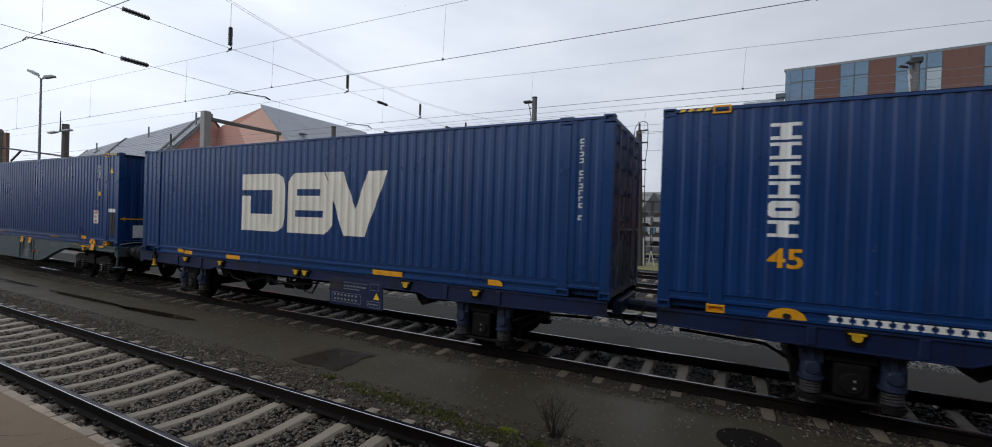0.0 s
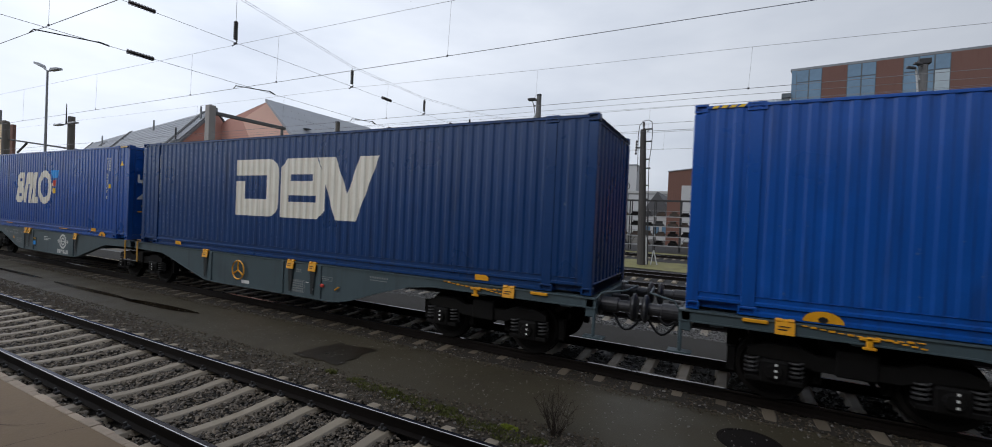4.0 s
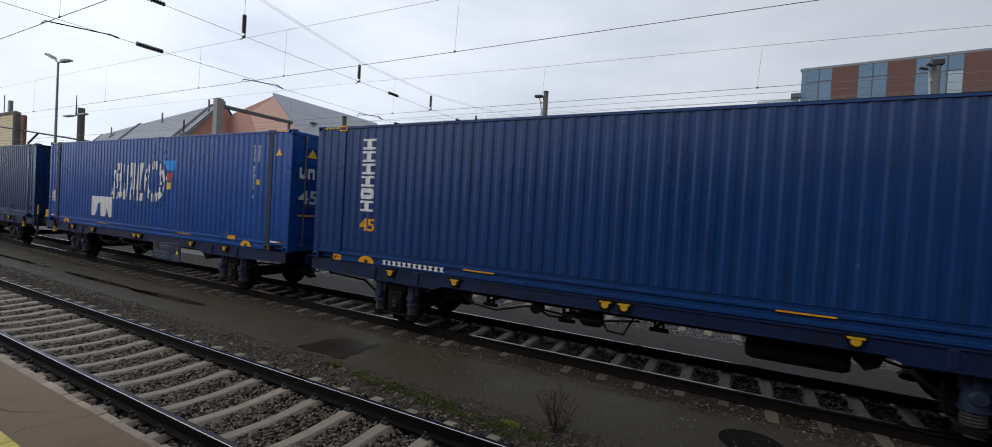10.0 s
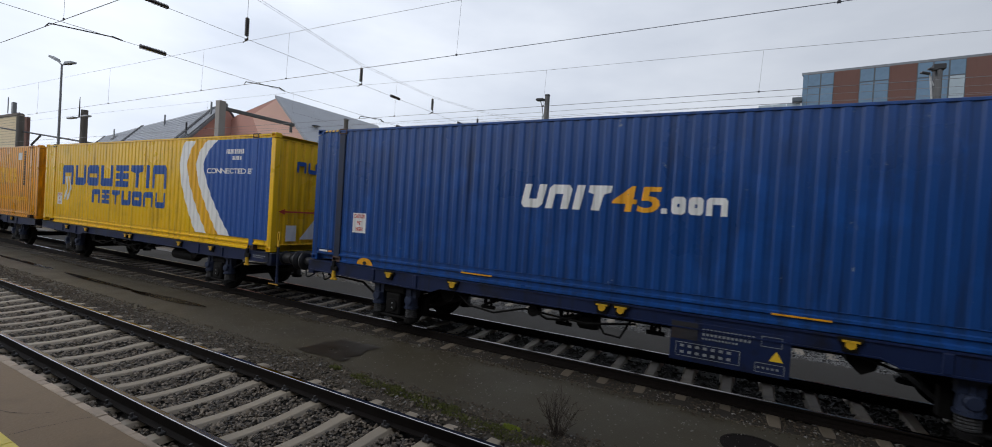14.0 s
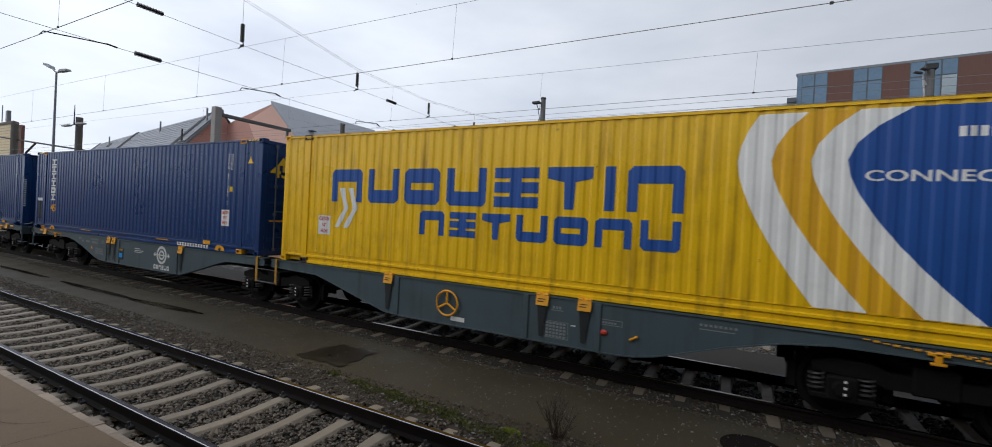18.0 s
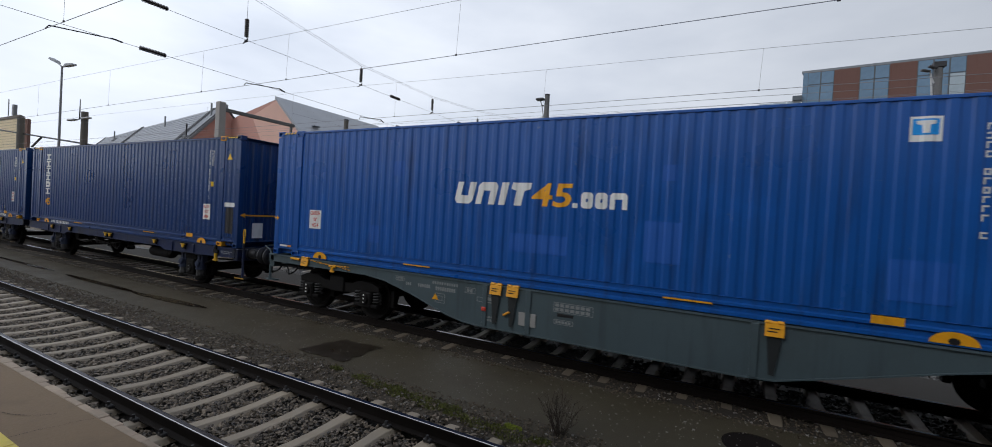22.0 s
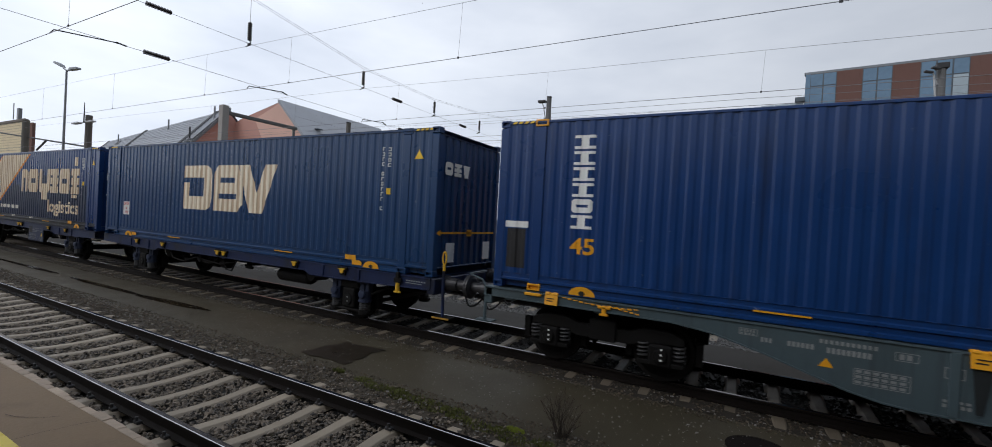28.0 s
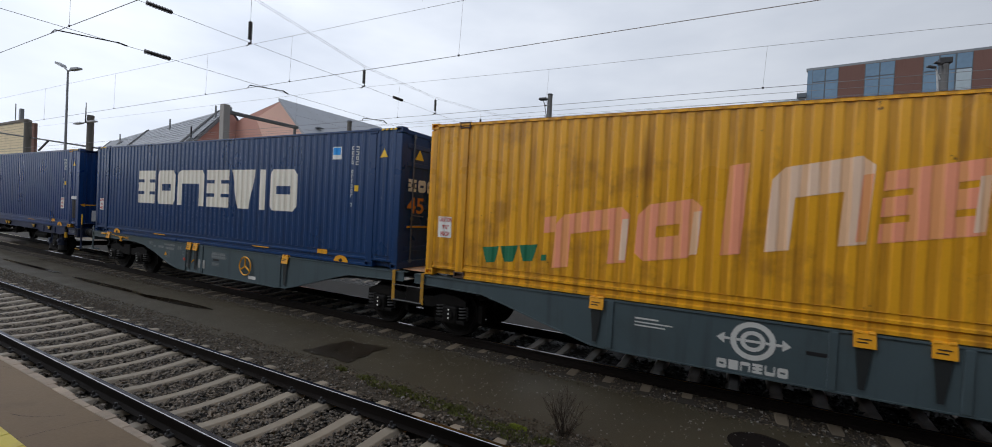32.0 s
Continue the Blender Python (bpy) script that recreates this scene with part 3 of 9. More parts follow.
def build_container(spec):
    """A 45-foot container: frame, corrugated sides, closed end and doors, castings and its painted marks."""
    paint = body_paint(spec["paint"])
    P = spec["paint"]
    rail = spec.get("rail", paint)
    c = thing("shipping_container", spec["label"], "container", group="containers on the train")
    for far in (False, True):
        part("side_panel", cached(("side_panel", P, far), lambda: side_sheet(far), paint), None, "").parent = c
    part("roof_panel", cached(("roof_panel", P), roof_sheet, paint), None, "").parent = c
    for s in (1, -1):
        part("bottom_rail", cached(("bottom_rail", rail.name, s), lambda: bottom_rail(s), rail), None, "").parent = c
        part("top_rail", cached(("top_rail", P, s), lambda: box(0.16, LEN - 0.16, s * (-WID / 2 + 0.002), s * (-WID / 2 + 0.07), 2.855, 2.900, 0.006), paint), None, "").parent = c
    part("floor_frame", cached(("floor_frame", P), lambda: box(0.15, LEN - 0.15, -1.14, 1.14, 0.03, 0.16), paint), None, "").parent = c
    post = (RUSTY_YELLOW if P == "ochre" else RUSTY) if spec.get("rusty_posts") else paint
    for x in (0.082, LEN - 0.082):
        for s in (-1, 1):
            ob = part("corner_post", cached(("corner_post", P), lambda: box(-0.082, 0.082, -0.07, 0.07, 0.11, 2.79, 0.012), paint), None, "")
            ob.location = (x, s * (WID / 2 - 0.074), 0)
            ob.parent = c
    for x in (0.78, LEN - 0.78):
        for s in (-1, 1):
            pm_ = spec.get("front_post", post) if x > 1 else post
            ob = part("intermediate_post", cached(("intermediate_post", pm_.name), lambda: box(-0.085, 0.085, -0.03, 0.03, 0.11, 2.79, 0.008), pm_), None, "")
            ob.location = (x, s * (WID / 2 - 0.030), 0)
            ob.parent = c
    corner = paint
    for x in (0.089, LEN - 0.089):
        for s in (-1, 1):
            for z in (0.0, HIGH - 0.090):
                ob = part("corner_casting", cached(("corner_casting", corner.name), casting, corner), None, "")
                ob.matrix_basis = pose(x, s * WID / 2, z, 0, 0, 0 if s < 0 else 180)
                ob.parent = c
    mid = YELLOW if spec.get("yellow_castings") else RUSTY_CASTING if spec.get("rusty_posts") or "yellow" in P or P == "ochre" else corner
    for x in (0.78, LEN - 0.78):
        for s in (-1, 1):
            for z in (0.0, HIGH - 0.095):
                ob = part("lifting_casting", cached(("lifting_casting", mid.name), lambda: casting(0.235), mid), None, "yellow lifting casting" if mid is YELLOW else "")
                ob.matrix_basis = pose(x, s * (WID / 2 + 0.004), z, 0, 0, 0 if s < 0 else 180)
                ob.parent = c
    doors_front = spec["doors"] == "front"
    closed = part("end_wall", cached(("end_wall", P), end_wall, paint), None, "")
    closed.matrix_basis = FLIP if doors_front else Matrix()
    closed.parent = c
    turn = Matrix() if doors_front else FLIP
    dp = spec.get("door_paint", paint)
    part("door_header", cached(("door_header", P), lambda: box(LEN - 0.12, LEN - 0.005, -1.12, 1.12, 2.795, 2.885, 0.006), paint), None, "").parent = c
    part("door_sill", cached(("door_sill", P), lambda: box(LEN - 0.12, LEN - 0.005, -1.12, 1.12, 0.02, 0.165, 0.006), paint), None, "").parent = c
    for ob in c.children[-2:]:
        ob.matrix_basis = turn
    for s in (-1, 1):
        leaf = part("door", cached(("door", dp.name, s), lambda: door_leaf(s), dp), None, "")
        leaf.matrix_basis = turn
        leaf.parent = c
        for z in (0.42, 0.86, 1.30, 1.74, 2.18, 2.56):
            rb = part("door_rib", cached(("door_rib", dp.name), door_rib, dp), leaf, "")
            rb.location = (0, s * 0.565, z)
        for y in (0.28, 0.86):
            bar = part("locking_bar", cached(("locking_bar", "g"), lock_bar, BAR_STEEL), leaf, "")
            bar.location = (0, s * y, 0)
            hd = part("door_handle", cached(("door_handle", "g"), lock_handle, BAR_STEEL), leaf, "")
            hd.location = (0, s * y - (0.36 if s > 0 else 0), 0)
    for name, key, make, mat, label in spec["marks"]:
        ob = part(name, cached((name, key), make, mat), None, label)
        ob.parent = c
    return c


# marks: (part name, cache key, maker, material, label)
def dm(name, key, shapes, mat, label=""):
    return (name, key, lambda: draped(shapes), mat, label)


def blocks(name, key, shapes, mat, label=""):
    """Each block of a row as a mark of its own: shapes that touch one another stay together."""
    groups = []
    for sh in shapes:
        xs, zs = [p[0] for p in sh[1]], [p[1] for p in sh[1]]
        g = [[sh], min(xs) - 0.006, max(xs) + 0.006, min(zs) - 0.006, max(zs) + 0.006]
        rest = []
        for h in groups:
            if g[1] < h[2] and h[1] < g[2] and g[3] < h[4] and h[3] < g[4]:
                g = [h[0] + g[0], min(g[1], h[1]), max(g[2], h[2]), min(g[3], h[3]), max(g[4], h[4])]
            else:
                rest.append(h)
        groups = rest + [g]
    return [dm(name, (key, k), g[0], mat, label) for k, g in enumerate(sorted(groups, key=lambda g: (g[1], g[3])))]


def whole(name, key, shapes, mat, label=""):
    """A mark whose steps are joined into one sheet."""
    return (name, key, lambda: welded(draped(shapes)), mat, label)


def pm(name, key, shapes, mat, label="", y=-WID / 2 - 0.001):
    return (name, key, lambda: plain_mark(shapes, y), mat, label)


def end_mark(name, key, shapes, mat, label="", back=False):
    """A mark on the end that faces forwards; shapes in (across, up)."""
    def make():
        bm = flat_mesh(shapes)
        for v in bm.verts:
            v.co = Vector((LEN + 0.004, v.co.x, v.co.z))
        bm.normal_update()
        for f in bm.faces:
            if f.normal.x < 0:
                f.normal_flip()
        return bm
    return (name, key, make, mat, label)


def red_word(word, key, x0, z0, x1, z1):
    return ("caution_word", (word, key), lambda: draped(lettered(word, x0, z0, x1, z1), 0.009), RED, "red word")


def common_marks(kind="plain", serial_u=12.33, front=True, caution="front", url=None, vent=None, castings=True):
    out = []
    if serial_u:
        out += blocks("serial_mark", ("sr", serial_u), code_bars(serial_u - 0.034, serial_u + 0.034, 1.22, 2.56, (4, 6, 1), int(serial_u * 100)), PALE_MARK)
    if kind != "bare":
        out += blocks("type_mark", "tc", code_bars(12.44, 12.51, 2.12, 2.55, (4,), 7), PALE_MARK)
        out.append(dm("inspection_plate", "ip", rect(12.43, 1.58, 12.53, 1.71), LAMP_YELLOW, "small yellow plate"))
        out.append(dm("warning_triangle", "wt", poly([(13.12, 2.30), (13.35, 2.30), (13.235, 2.49)]), LAMP_YELLOW, "yellow warning triangle"))
        out.append(pm("hazard_band", "hzf", sum((rect(13.14 + 0.11 * k, 2.858, 13.21 + 0.11 * k, 2.894, 0.9) for k in range(4)), []), LAMP_YELLOW, "yellow slanted stripes"))
        out.append(pm("hazard_band", "hzr", sum((rect(0.22 + 0.11 * k, 2.858, 0.29 + 0.11 * k, 2.894, 0.9) for k in range(4)), []), LAMP_YELLOW, "yellow slanted stripes"))
        out.append(pm("yellow_tag", "ytf", rect(11.36, 0.150, 11.68, 0.252), YELLOW, "yellow plate on the bottom rail"))
        for k, u in enumerate((1.63, 12.12)):
            out.append(pm("lifting_mark", ("hm", k), disc(u, 0.02, 0.22, 0.145, 14, 0, 180), YELLOW, "yellow half-round lifting mark"))
            out.append(pm("lifting_hole", ("hh", k), disc(u, 0.055, 0.055, 0.04, 10), BLACK, "dark hole in the lifting mark", -WID / 2 - 0.004))
        for k, u in enumerate((4.36, 9.28)):
            out.append(pm("pocket_line", ("pl", k), rect(u - 0.33, 0.125, u + 0.33, 0.150), YELLOW, "thin yellow line over a fork pocket"))
    if caution:
        u = 12.10 if caution == "front" else 1.22 if caution == "rear" else 0.25
        up = 0.06 if caution == "end" else 0.0
        out.append(dm("caution_placard", ("cp", caution), rect(u, 0.68 + up, u + 0.36 - up * 0.7, 1.10 + up * 0.6), CLEAN_WHITE, "white placard with red writing"))
        for word, a, z, b in (("CAUTION", 0.03, 0.99, 0.32), ("9'6\"", 0.11, 0.85, 0.25), ("HIGH", 0.08, 0.72, 0.28)):
            out.append(red_word(word, caution, u + a, z + up * 0.8, u + b, z + 0.085 + up * 0.8))
    if url:
        out.append(pm("web_address", ("url", url), block_row(["slab"] * 12, url, 0.035, url + 1.52, 0.125, 0.035, 0.03), CLEAN_WHITE, "row of small white blocks"))
    if vent == "front":
        out.append(dm("dark_panel", "dpf", rect(13.14, 0.36, 13.50, 1.04), BLACK, "dark square panel"))
        out.append(dm("white_strip", "wsf", rect(13.10, 1.06, 13.54, 1.17), CLEAN_WHITE, "white label strip"))
    if vent == "rear":
        out.append(dm("dark_panel", "dpr", rect(0.22, 0.36, 0.58, 1.04), BLACK, "dark square panel"))
        out.append(dm("white_strip", "wsr", rect(0.18, 1.06, 0.62, 1.17), CLEAN_WHITE, "white label strip"))
    return out


def strip_marks(u):
    return [pm("end_strip", ("es", u), rect(u, 0.195, u + 0.26, 0.235), CLEAN_WHITE, "thin white strip"), pm("end_strip", ("eo", u), rect(u + 0.28, 0.195, u + 0.40, 0.235), ORANGE, "thin orange strip")]


def arrow_marks():
    return [end_mark("height_arrow", "ha", rect(-1.1, 0.84, 1.1, 0.88) + poly([(-1.2, 0.86), (-1.06, 0.92), (-1.06, 0.80)]) + rect(-0.1, 0.79, 0.1, 0.93), YELLOW, "yellow line and arrow across the end"),
            end_mark("end_placard", "ep1", rect(-0.85, 0.26, -0.55, 0.66), CLEAN_WHITE, "white placard"),
            end_mark("end_placard", "ep2", rect(0.62, 0.26, 0.92, 0.66), CLEAN_WHITE, "white placard")]


def rear_mark(name, key, shapes, mat, label=""):
    """A mark on the end that faces backwards."""
    def make():
        bm = flat_mesh(shapes)
        for v in bm.verts:
            v.co = Vector((-0.004, v.co.x, v.co.z))
        bm.normal_update()
        for f in bm.faces:
            if f.normal.x > 0:
                f.normal_flip()
        return bm
    return (name, key, make, mat, label)


def rear_marks():
    return [rear_mark("height_line", "rh", rect(-1.24, 0.845, 1.1, 0.875) + rect(-0.1, 0.79, 0.1, 0.84), YELLOW, "yellow line across the end"),
            pm("height_arrow", "rha", rect(0.0, 0.845, 0.08, 0.875) + poly([(0.08, 0.80), (0.17, 0.86), (0.08, 0.92)]), YELLOW, "yellow arrow at the corner"),
            rear_mark("end_placard", "rp1", rect(-0.55, 0.28, -0.30, 0.66), CLEAN_WHITE, "white placard"),
            rear_mark("end_placard", "rp2", rect(0.72, 0.28, 0.97, 0.66), CLEAN_WHITE, "white placard"),
            rear_mark("warning_triangle", "rwt", poly([(-0.50, 2.20), (-0.22, 2.20), (-0.36, 2.40)]), LAMP_YELLOW, "yellow warning triangle")]


def door_marks(color, key):
    return [end_mark("length_number", ("ln", key), lettered("45", -1.02, 1.16 if key != "column" else 1.98, -0.46, 1.50 if key != "column" else 2.32), color, "number 45 on the door"),
            *([] if key == "column" else [end_mark("end_block", ("dr", key, k), block_row([kind], -1.02 + 0.24 * k, 1.78, -0.82 + 0.24 * k, 2.04, 0.06, 0.05), color, "pale block shape on the door") for k, kind in enumerate(("cup", "arch", "bar"))] if key == "w" else []),
            end_mark("warning_triangle", "wte", poly([(-0.82, 2.30), (-0.52, 2.30), (-0.67, 2.52)]), LAMP_YELLOW, "yellow warning triangle"),
            end_mark("door_stripe", "ds", rect(-1.0, 0.86, -0.1, 0.90), YELLOW, "yellow line on the door")]


def chevron_end():
    return [*[end_mark("end_block", ("ae1", k), block_row([kind], -0.62 + 0.34 * k, 2.02, -0.34 + 0.34 * k, 2.30, 0.06, 0.05), SIGN_BLUE, "blue block shape") for k, kind in enumerate(("arch", "cup", "ring", "cup", "bars"))],
            end_mark("end_chevron", "ae2", poly([(-0.45, 0.30), (0.05, 0.30), (1.1, 1.42), (1.1, 1.95), (0.75, 1.70)]), CLEAN_WHITE, "white slanted band"),
            end_mark("red_arrow", "ae3", rect(-0.92, 0.98, 0.9, 1.02) + poly([(-1.08, 1.0), (-0.90, 1.07), (-0.90, 0.93)]), RED, "red arrow across the end"),
            end_mark("end_placard", "ep1", rect(-0.85, 0.26, -0.55, 0.66), CLEAN_WHITE, "white placard")]


def end_row(key, kinds, color, z=1.62):
    return [end_mark("end_block", ("er", key, k), block_row([kind], -1.0 + 0.32 * k, z, -0.74 + 0.32 * k, z + 0.26, 0.07, 0.05), color, "pale block shape") for k, kind in enumerate(kinds)]


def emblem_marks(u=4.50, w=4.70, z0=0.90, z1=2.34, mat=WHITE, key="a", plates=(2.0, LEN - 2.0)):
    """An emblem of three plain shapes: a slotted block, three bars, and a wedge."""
    k = w / 4.65

    def X(x):
        return u + (x - 4.56) * k
    h = z1 - z0
    t = 0.27 * h
    a, b = z0 + 0.30 * h, z0 + 0.66 * h
    c = 0.34
    bend = [(X(5.82 + 0.34 * math.sin(radians(q))), c * (1 - math.cos(radians(q)))) for q in (0, 22, 45, 68, 90)]
    left = poly([(X(4.56), z0)] + [(x, z0 + q) for x, q in bend] + [(X(6.16), a), (X(4.56), a)]) + poly([(X(4.56), b + 0.08), (X(6.16), b + 0.08)] + [(x, z1 - q) for x, q in reversed(bend)] + [(X(4.56), z1)]) \
        + rect(X(4.56), a, X(4.92), b - 0.06) + rect(X(5.72), a, X(6.16), b + 0.08)
    g0, g1, g2, g3 = z0 + 0.27 * h, z0 + 0.38 * h, z0 + 0.62 * h, z0 + 0.73 * h
    middle = poly([(X(6.24), z0), (X(7.46), z0), (X(7.70), z0 + 0.2), (X(7.70), g0), (X(6.24), g0)]) + rect(X(6.24), g1, X(7.70), g2) + poly([(X(6.24), g3), (X(7.62), g3), (X(7.42), z1), (X(6.46), z1), (X(6.24), z1 - 0.2)]) \
        + rect(X(6.24), g0, X(6.50), g1) + rect(X(7.40), g0, X(7.70), g1) + rect(X(6.24), g2, X(6.56), g3) + rect(X(7.30), g2, X(7.70), g3)
    right = poly([(X(7.46), z1), (X(7.98), z1), (X(8.36), z0 + 0.42 * h), (X(8.68), z1), (X(9.21), z1), (X(8.62), z0), (X(8.02), z0)])
    tags = [pm("yellow_tag", ("dt", q), poly([(q - 0.14, 0.05), (q + 0.14, 0.05), (q + 0.14, 0.11), (q + 0.08, 0.15), (q - 0.14, 0.15)]), YELLOW, "yellow plate on the bottom rail") for q in plates]
    return tags + [dm("emblem_block", ("bare", key), left, mat, "off-white slotted emblem block"), dm("emblem_slab", ("bare2", key), middle, mat, "off-white emblem slab with two slots"), dm("emblem_wedge", ("bare3", key), right, mat, "off-white emblem wedge")]


def column_marks(u=1.55, z1=2.62, z0=1.06):
    s = []
    n = 6
    for k, kind in enumerate(("slab", "slab", "slab", "slab", "ring", "slab")):
        a = z1 - (z1 - z0) * k / n
        s += stroke_block(kind, u - 0.175, a - (z1 - z0) / n * 0.86, u + 0.175, a, 0.078)
    return [*blocks("name_block", ("trc", u), s, CLEAN_WHITE, "white block shape of a column"),
            dm("length_number", ("tr45", u), lettered("45", u - 0.17, z0 - 0.38, u + 0.24, z0 - 0.11), YELLOW, "yellow number 45")]


def flag_marks(worn=False):
    z0, z1, t = 0.97, 2.14, 0.27
    zm = z0 + 0.60
    s = sheared(stroke_block("ring", 4.88, z0, 5.60, zm, 0.24) + stroke_block("ring", 4.88, zm, 5.56, z1, 0.24)
                + stroke_block("arch", 5.66, z0, 6.34, z1, 0.25) + rect(6.40, z0, 6.68, z1) + rect(6.68, z0, 6.94, z0 + 0.24), 0.20, z0)
    s += ring(6.98, z0 - 0.01, 8.16, z1 + 0.06, 0.25, 28, 0.95) + rect(8.175, 1.62, 8.23, 1.74) + rect(8.175, 1.40, 8.22, 1.52)
    k = "w" if worn else "n"
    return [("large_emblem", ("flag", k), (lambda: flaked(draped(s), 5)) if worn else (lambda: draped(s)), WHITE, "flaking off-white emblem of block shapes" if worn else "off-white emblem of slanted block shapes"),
            dm("cyan_flag", ("bc", k), poly([(8.06, 2.20), (8.78, 2.20), (8.62, 1.92), (8.22, 1.92)]), CYAN, "cyan slanted bar"),
            dm("red_flag", ("br", k), poly([(8.26, 1.84), (8.56, 1.84), (8.48, 1.62), (8.24, 1.62)]), RED, "dark red slanted bar"),
            dm("yellow_flag", ("by", k), poly([(8.28, 1.56), (8.52, 1.56), (8.44, 1.36), (8.24, 1.36)]), LAMP_YELLOW, "small yellow bar")]


def row_marks(u=5.07, key="u"):
    s = block_row(["cup", "arch", "bar", "tee"], u, 1.40, u + 1.5, 1.80, 0.13, 0.06, 0.2, (1, 1, 0.4, 0.9))
    return [*blocks("name_block", ("un", key), s, CLEAN_WHITE, "white block shape of a row"),
            dm("length_number", ("u45", key), lettered("45", u + 1.56, 1.40, u + 2.28, 1.80, 0.15), YELLOW, "yellow number 45"),
            *blocks("tail_block", ("uc", key), rect(u + 2.32, 1.40, u + 2.40, 1.48) + block_row(["ring", "ring", "arch"], u + 2.46, 1.40, u + 3.20, 1.66, 0.08, 0.04, 0.0, (1, 1, 1.4)), CLEAN_WHITE, "small white block shape"),
            dm("sticker_rim", ("us", key), rect(11.60, 2.36, 11.90, 2.66), CLEAN_WHITE, "white square sticker"),
            (*dm("blue_sticker", ("uz", key), [], CYAN)[:2], lambda: draped(rect(11.63, 2.44, 11.87, 2.63), 0.008), CYAN, "light blue field of the sticker"),
            (*dm("sticker_mark", ("ut", key), [], CLEAN_WHITE)[:2], lambda: draped(stroke_block("tee", 11.66, 2.46, 11.84, 2.61, 0.06), 0.012), CLEAN_WHITE, "white mark on the sticker")]


def chevron_marks():
    w = 0.16
    a = block_row(["arch", "cup", "ring", "cup", "bars", "tee", "bar", "arch"], 1.60, 1.42, 8.80, 2.12, w, 0.16, 0.0, (1.2, 1.1, 1.15, 1.15, 1.15, 1.05, 0.3, 1.1))
    b = block_row(["arch", "bars", "tee", "cup", "ring", "arch", "cup"], 4.04, 0.84, 8.78, 1.30, 0.12, 0.12)
    def curve(x_top, x_mid, x_bot):
        pts = []
        for k in range(13):
            z = 0.27 + 2.53 * k / 12
            f = (z - 2.12) / (0.68 if z > 2.12 else 1.85)
            x = x_mid + (x_top - x_mid) * f * f if z > 2.12 else x_mid + (x_bot - x_mid) * abs(f) ** 1.45
            pts.append((x, z))
        return pts
    e = [curve(9.70, 9.46, 10.40), curve(10.25, 9.86, 10.96), curve(10.79, 10.30, 11.49), curve(11.30, 10.68, 12.03)]
    def band(p, q):
        return sum((poly([p[k], q[k], q[k + 1], p[k + 1]]) for k in range(12)), [])
    blue = sum((poly([e[3][k], (13.55, e[3][k][1]), (13.55, e[3][k + 1][1]), e[3][k + 1]]) for k in range(12)), [])
    return [*blocks("name_block", "chv1", a, SIGN_BLUE, "tall blue block shape of a row"), *blocks("name_block", "chv2", b, SIGN_BLUE, "blue block shape of a row"),
            whole("white_chevron", "chv3", band(e[0], e[1]), CHEVRON_WHITE, "curved white chevron band"), whole("white_chevron", "chv4", band(e[2], e[3]), CHEVRON_WHITE, "curved white chevron band"),
            whole("amber_chevron", "chv4b", band(e[1], e[2]), GHOST_YELLOW, "curved amber chevron band"),
            *[whole("blue_field", ("chv5", k), [(q, [(min(max(x, lo), hi), z) for x, z in p]) for q, p in blue if max(x for x, _ in p) > lo and min(x for x, _ in p) < hi - 0.01], SIGN_BLUE, "blue painted end bay") for k, (lo, hi) in enumerate(((9.0, 12.849), (13.023, 13.55)))],
            (*dm("slogan_text", "chv6", [], CLEAN_WHITE)[:2], lambda: draped(lettered("CONNECTED BY", 10.86, 1.90, 13.0, 2.04), 0.009), CLEAN_WHITE, "white words"),
            (*dm("serial_number", "chv7", [], CLEAN_WHITE)[:2], lambda: draped(small_bars(11.7, 12.5, 2.42, 2.54, 9) + small_bars(12.0, 12.4, 2.26, 2.36, 4), 0.009), CLEAN_WHITE, "two lines of white bars"),
            (*dm("wing_mark", "chv8", [], CLEAN_WHITE)[:2], lambda: draped(poly([(1.72, 0.86), (1.86, 0.86), (2.12, 1.28), (1.98, 1.72), (1.84, 1.72), (1.98, 1.28)]) + poly([(1.98, 0.86), (2.12, 0.86), (2.38, 1.28), (2.24, 1.72), (2.10, 1.72), (2.24, 1.28)]), 0.009), CLEAN_WHITE, "pair of white curved strokes")]


def ghost_marks():
    s = block_row(["slab", "ring", "ring"], 2.10, 1.38, 4.35, 2.16, 0.2, 0.1) + poly([(4.44, 1.34), (5.90, 1.38), (5.62, 2.2), (4.44, 2.16)])
    f = block_row(["slab", "ring", "slab", "slab", "cup", "arch", "ring", "bars", "tee", "ring", "slab", "bars"], 6.05, 1.38, 11.38, 2.02, 0.16, 0.07)
    return [*blocks("ghost_block", "po1", s, GHOST_YELLOW, "faded block in paler yellow"), *blocks("ghost_block", "po2", f, GHOST_YELLOW, "faded paler yellow block"),
            dm("slogan_text", "po3", lettered("the sense of logistics", 9.35, 0.62, 12.64, 0.88), GHOST_YELLOW, "faded yellow words"),
            dm("ghost_patch", "po6", poly([(2.15, 2.52), (3.0, 2.50), (3.2, 2.44), (4.15, 2.46), (4.15, 2.80), (2.15, 2.80)]), GHOST_YELLOW, "patch of paler yellow paint"),
            dm("white_patch", "po4", rect(11.54, 2.34, 11.96, 2.64), CLEAN_WHITE, "white square patch"),
            dm("serial_number", "po5", small_bars(12.16, 12.30, 1.28, 2.70, 14, True), BLACK, "column of dark bars")]


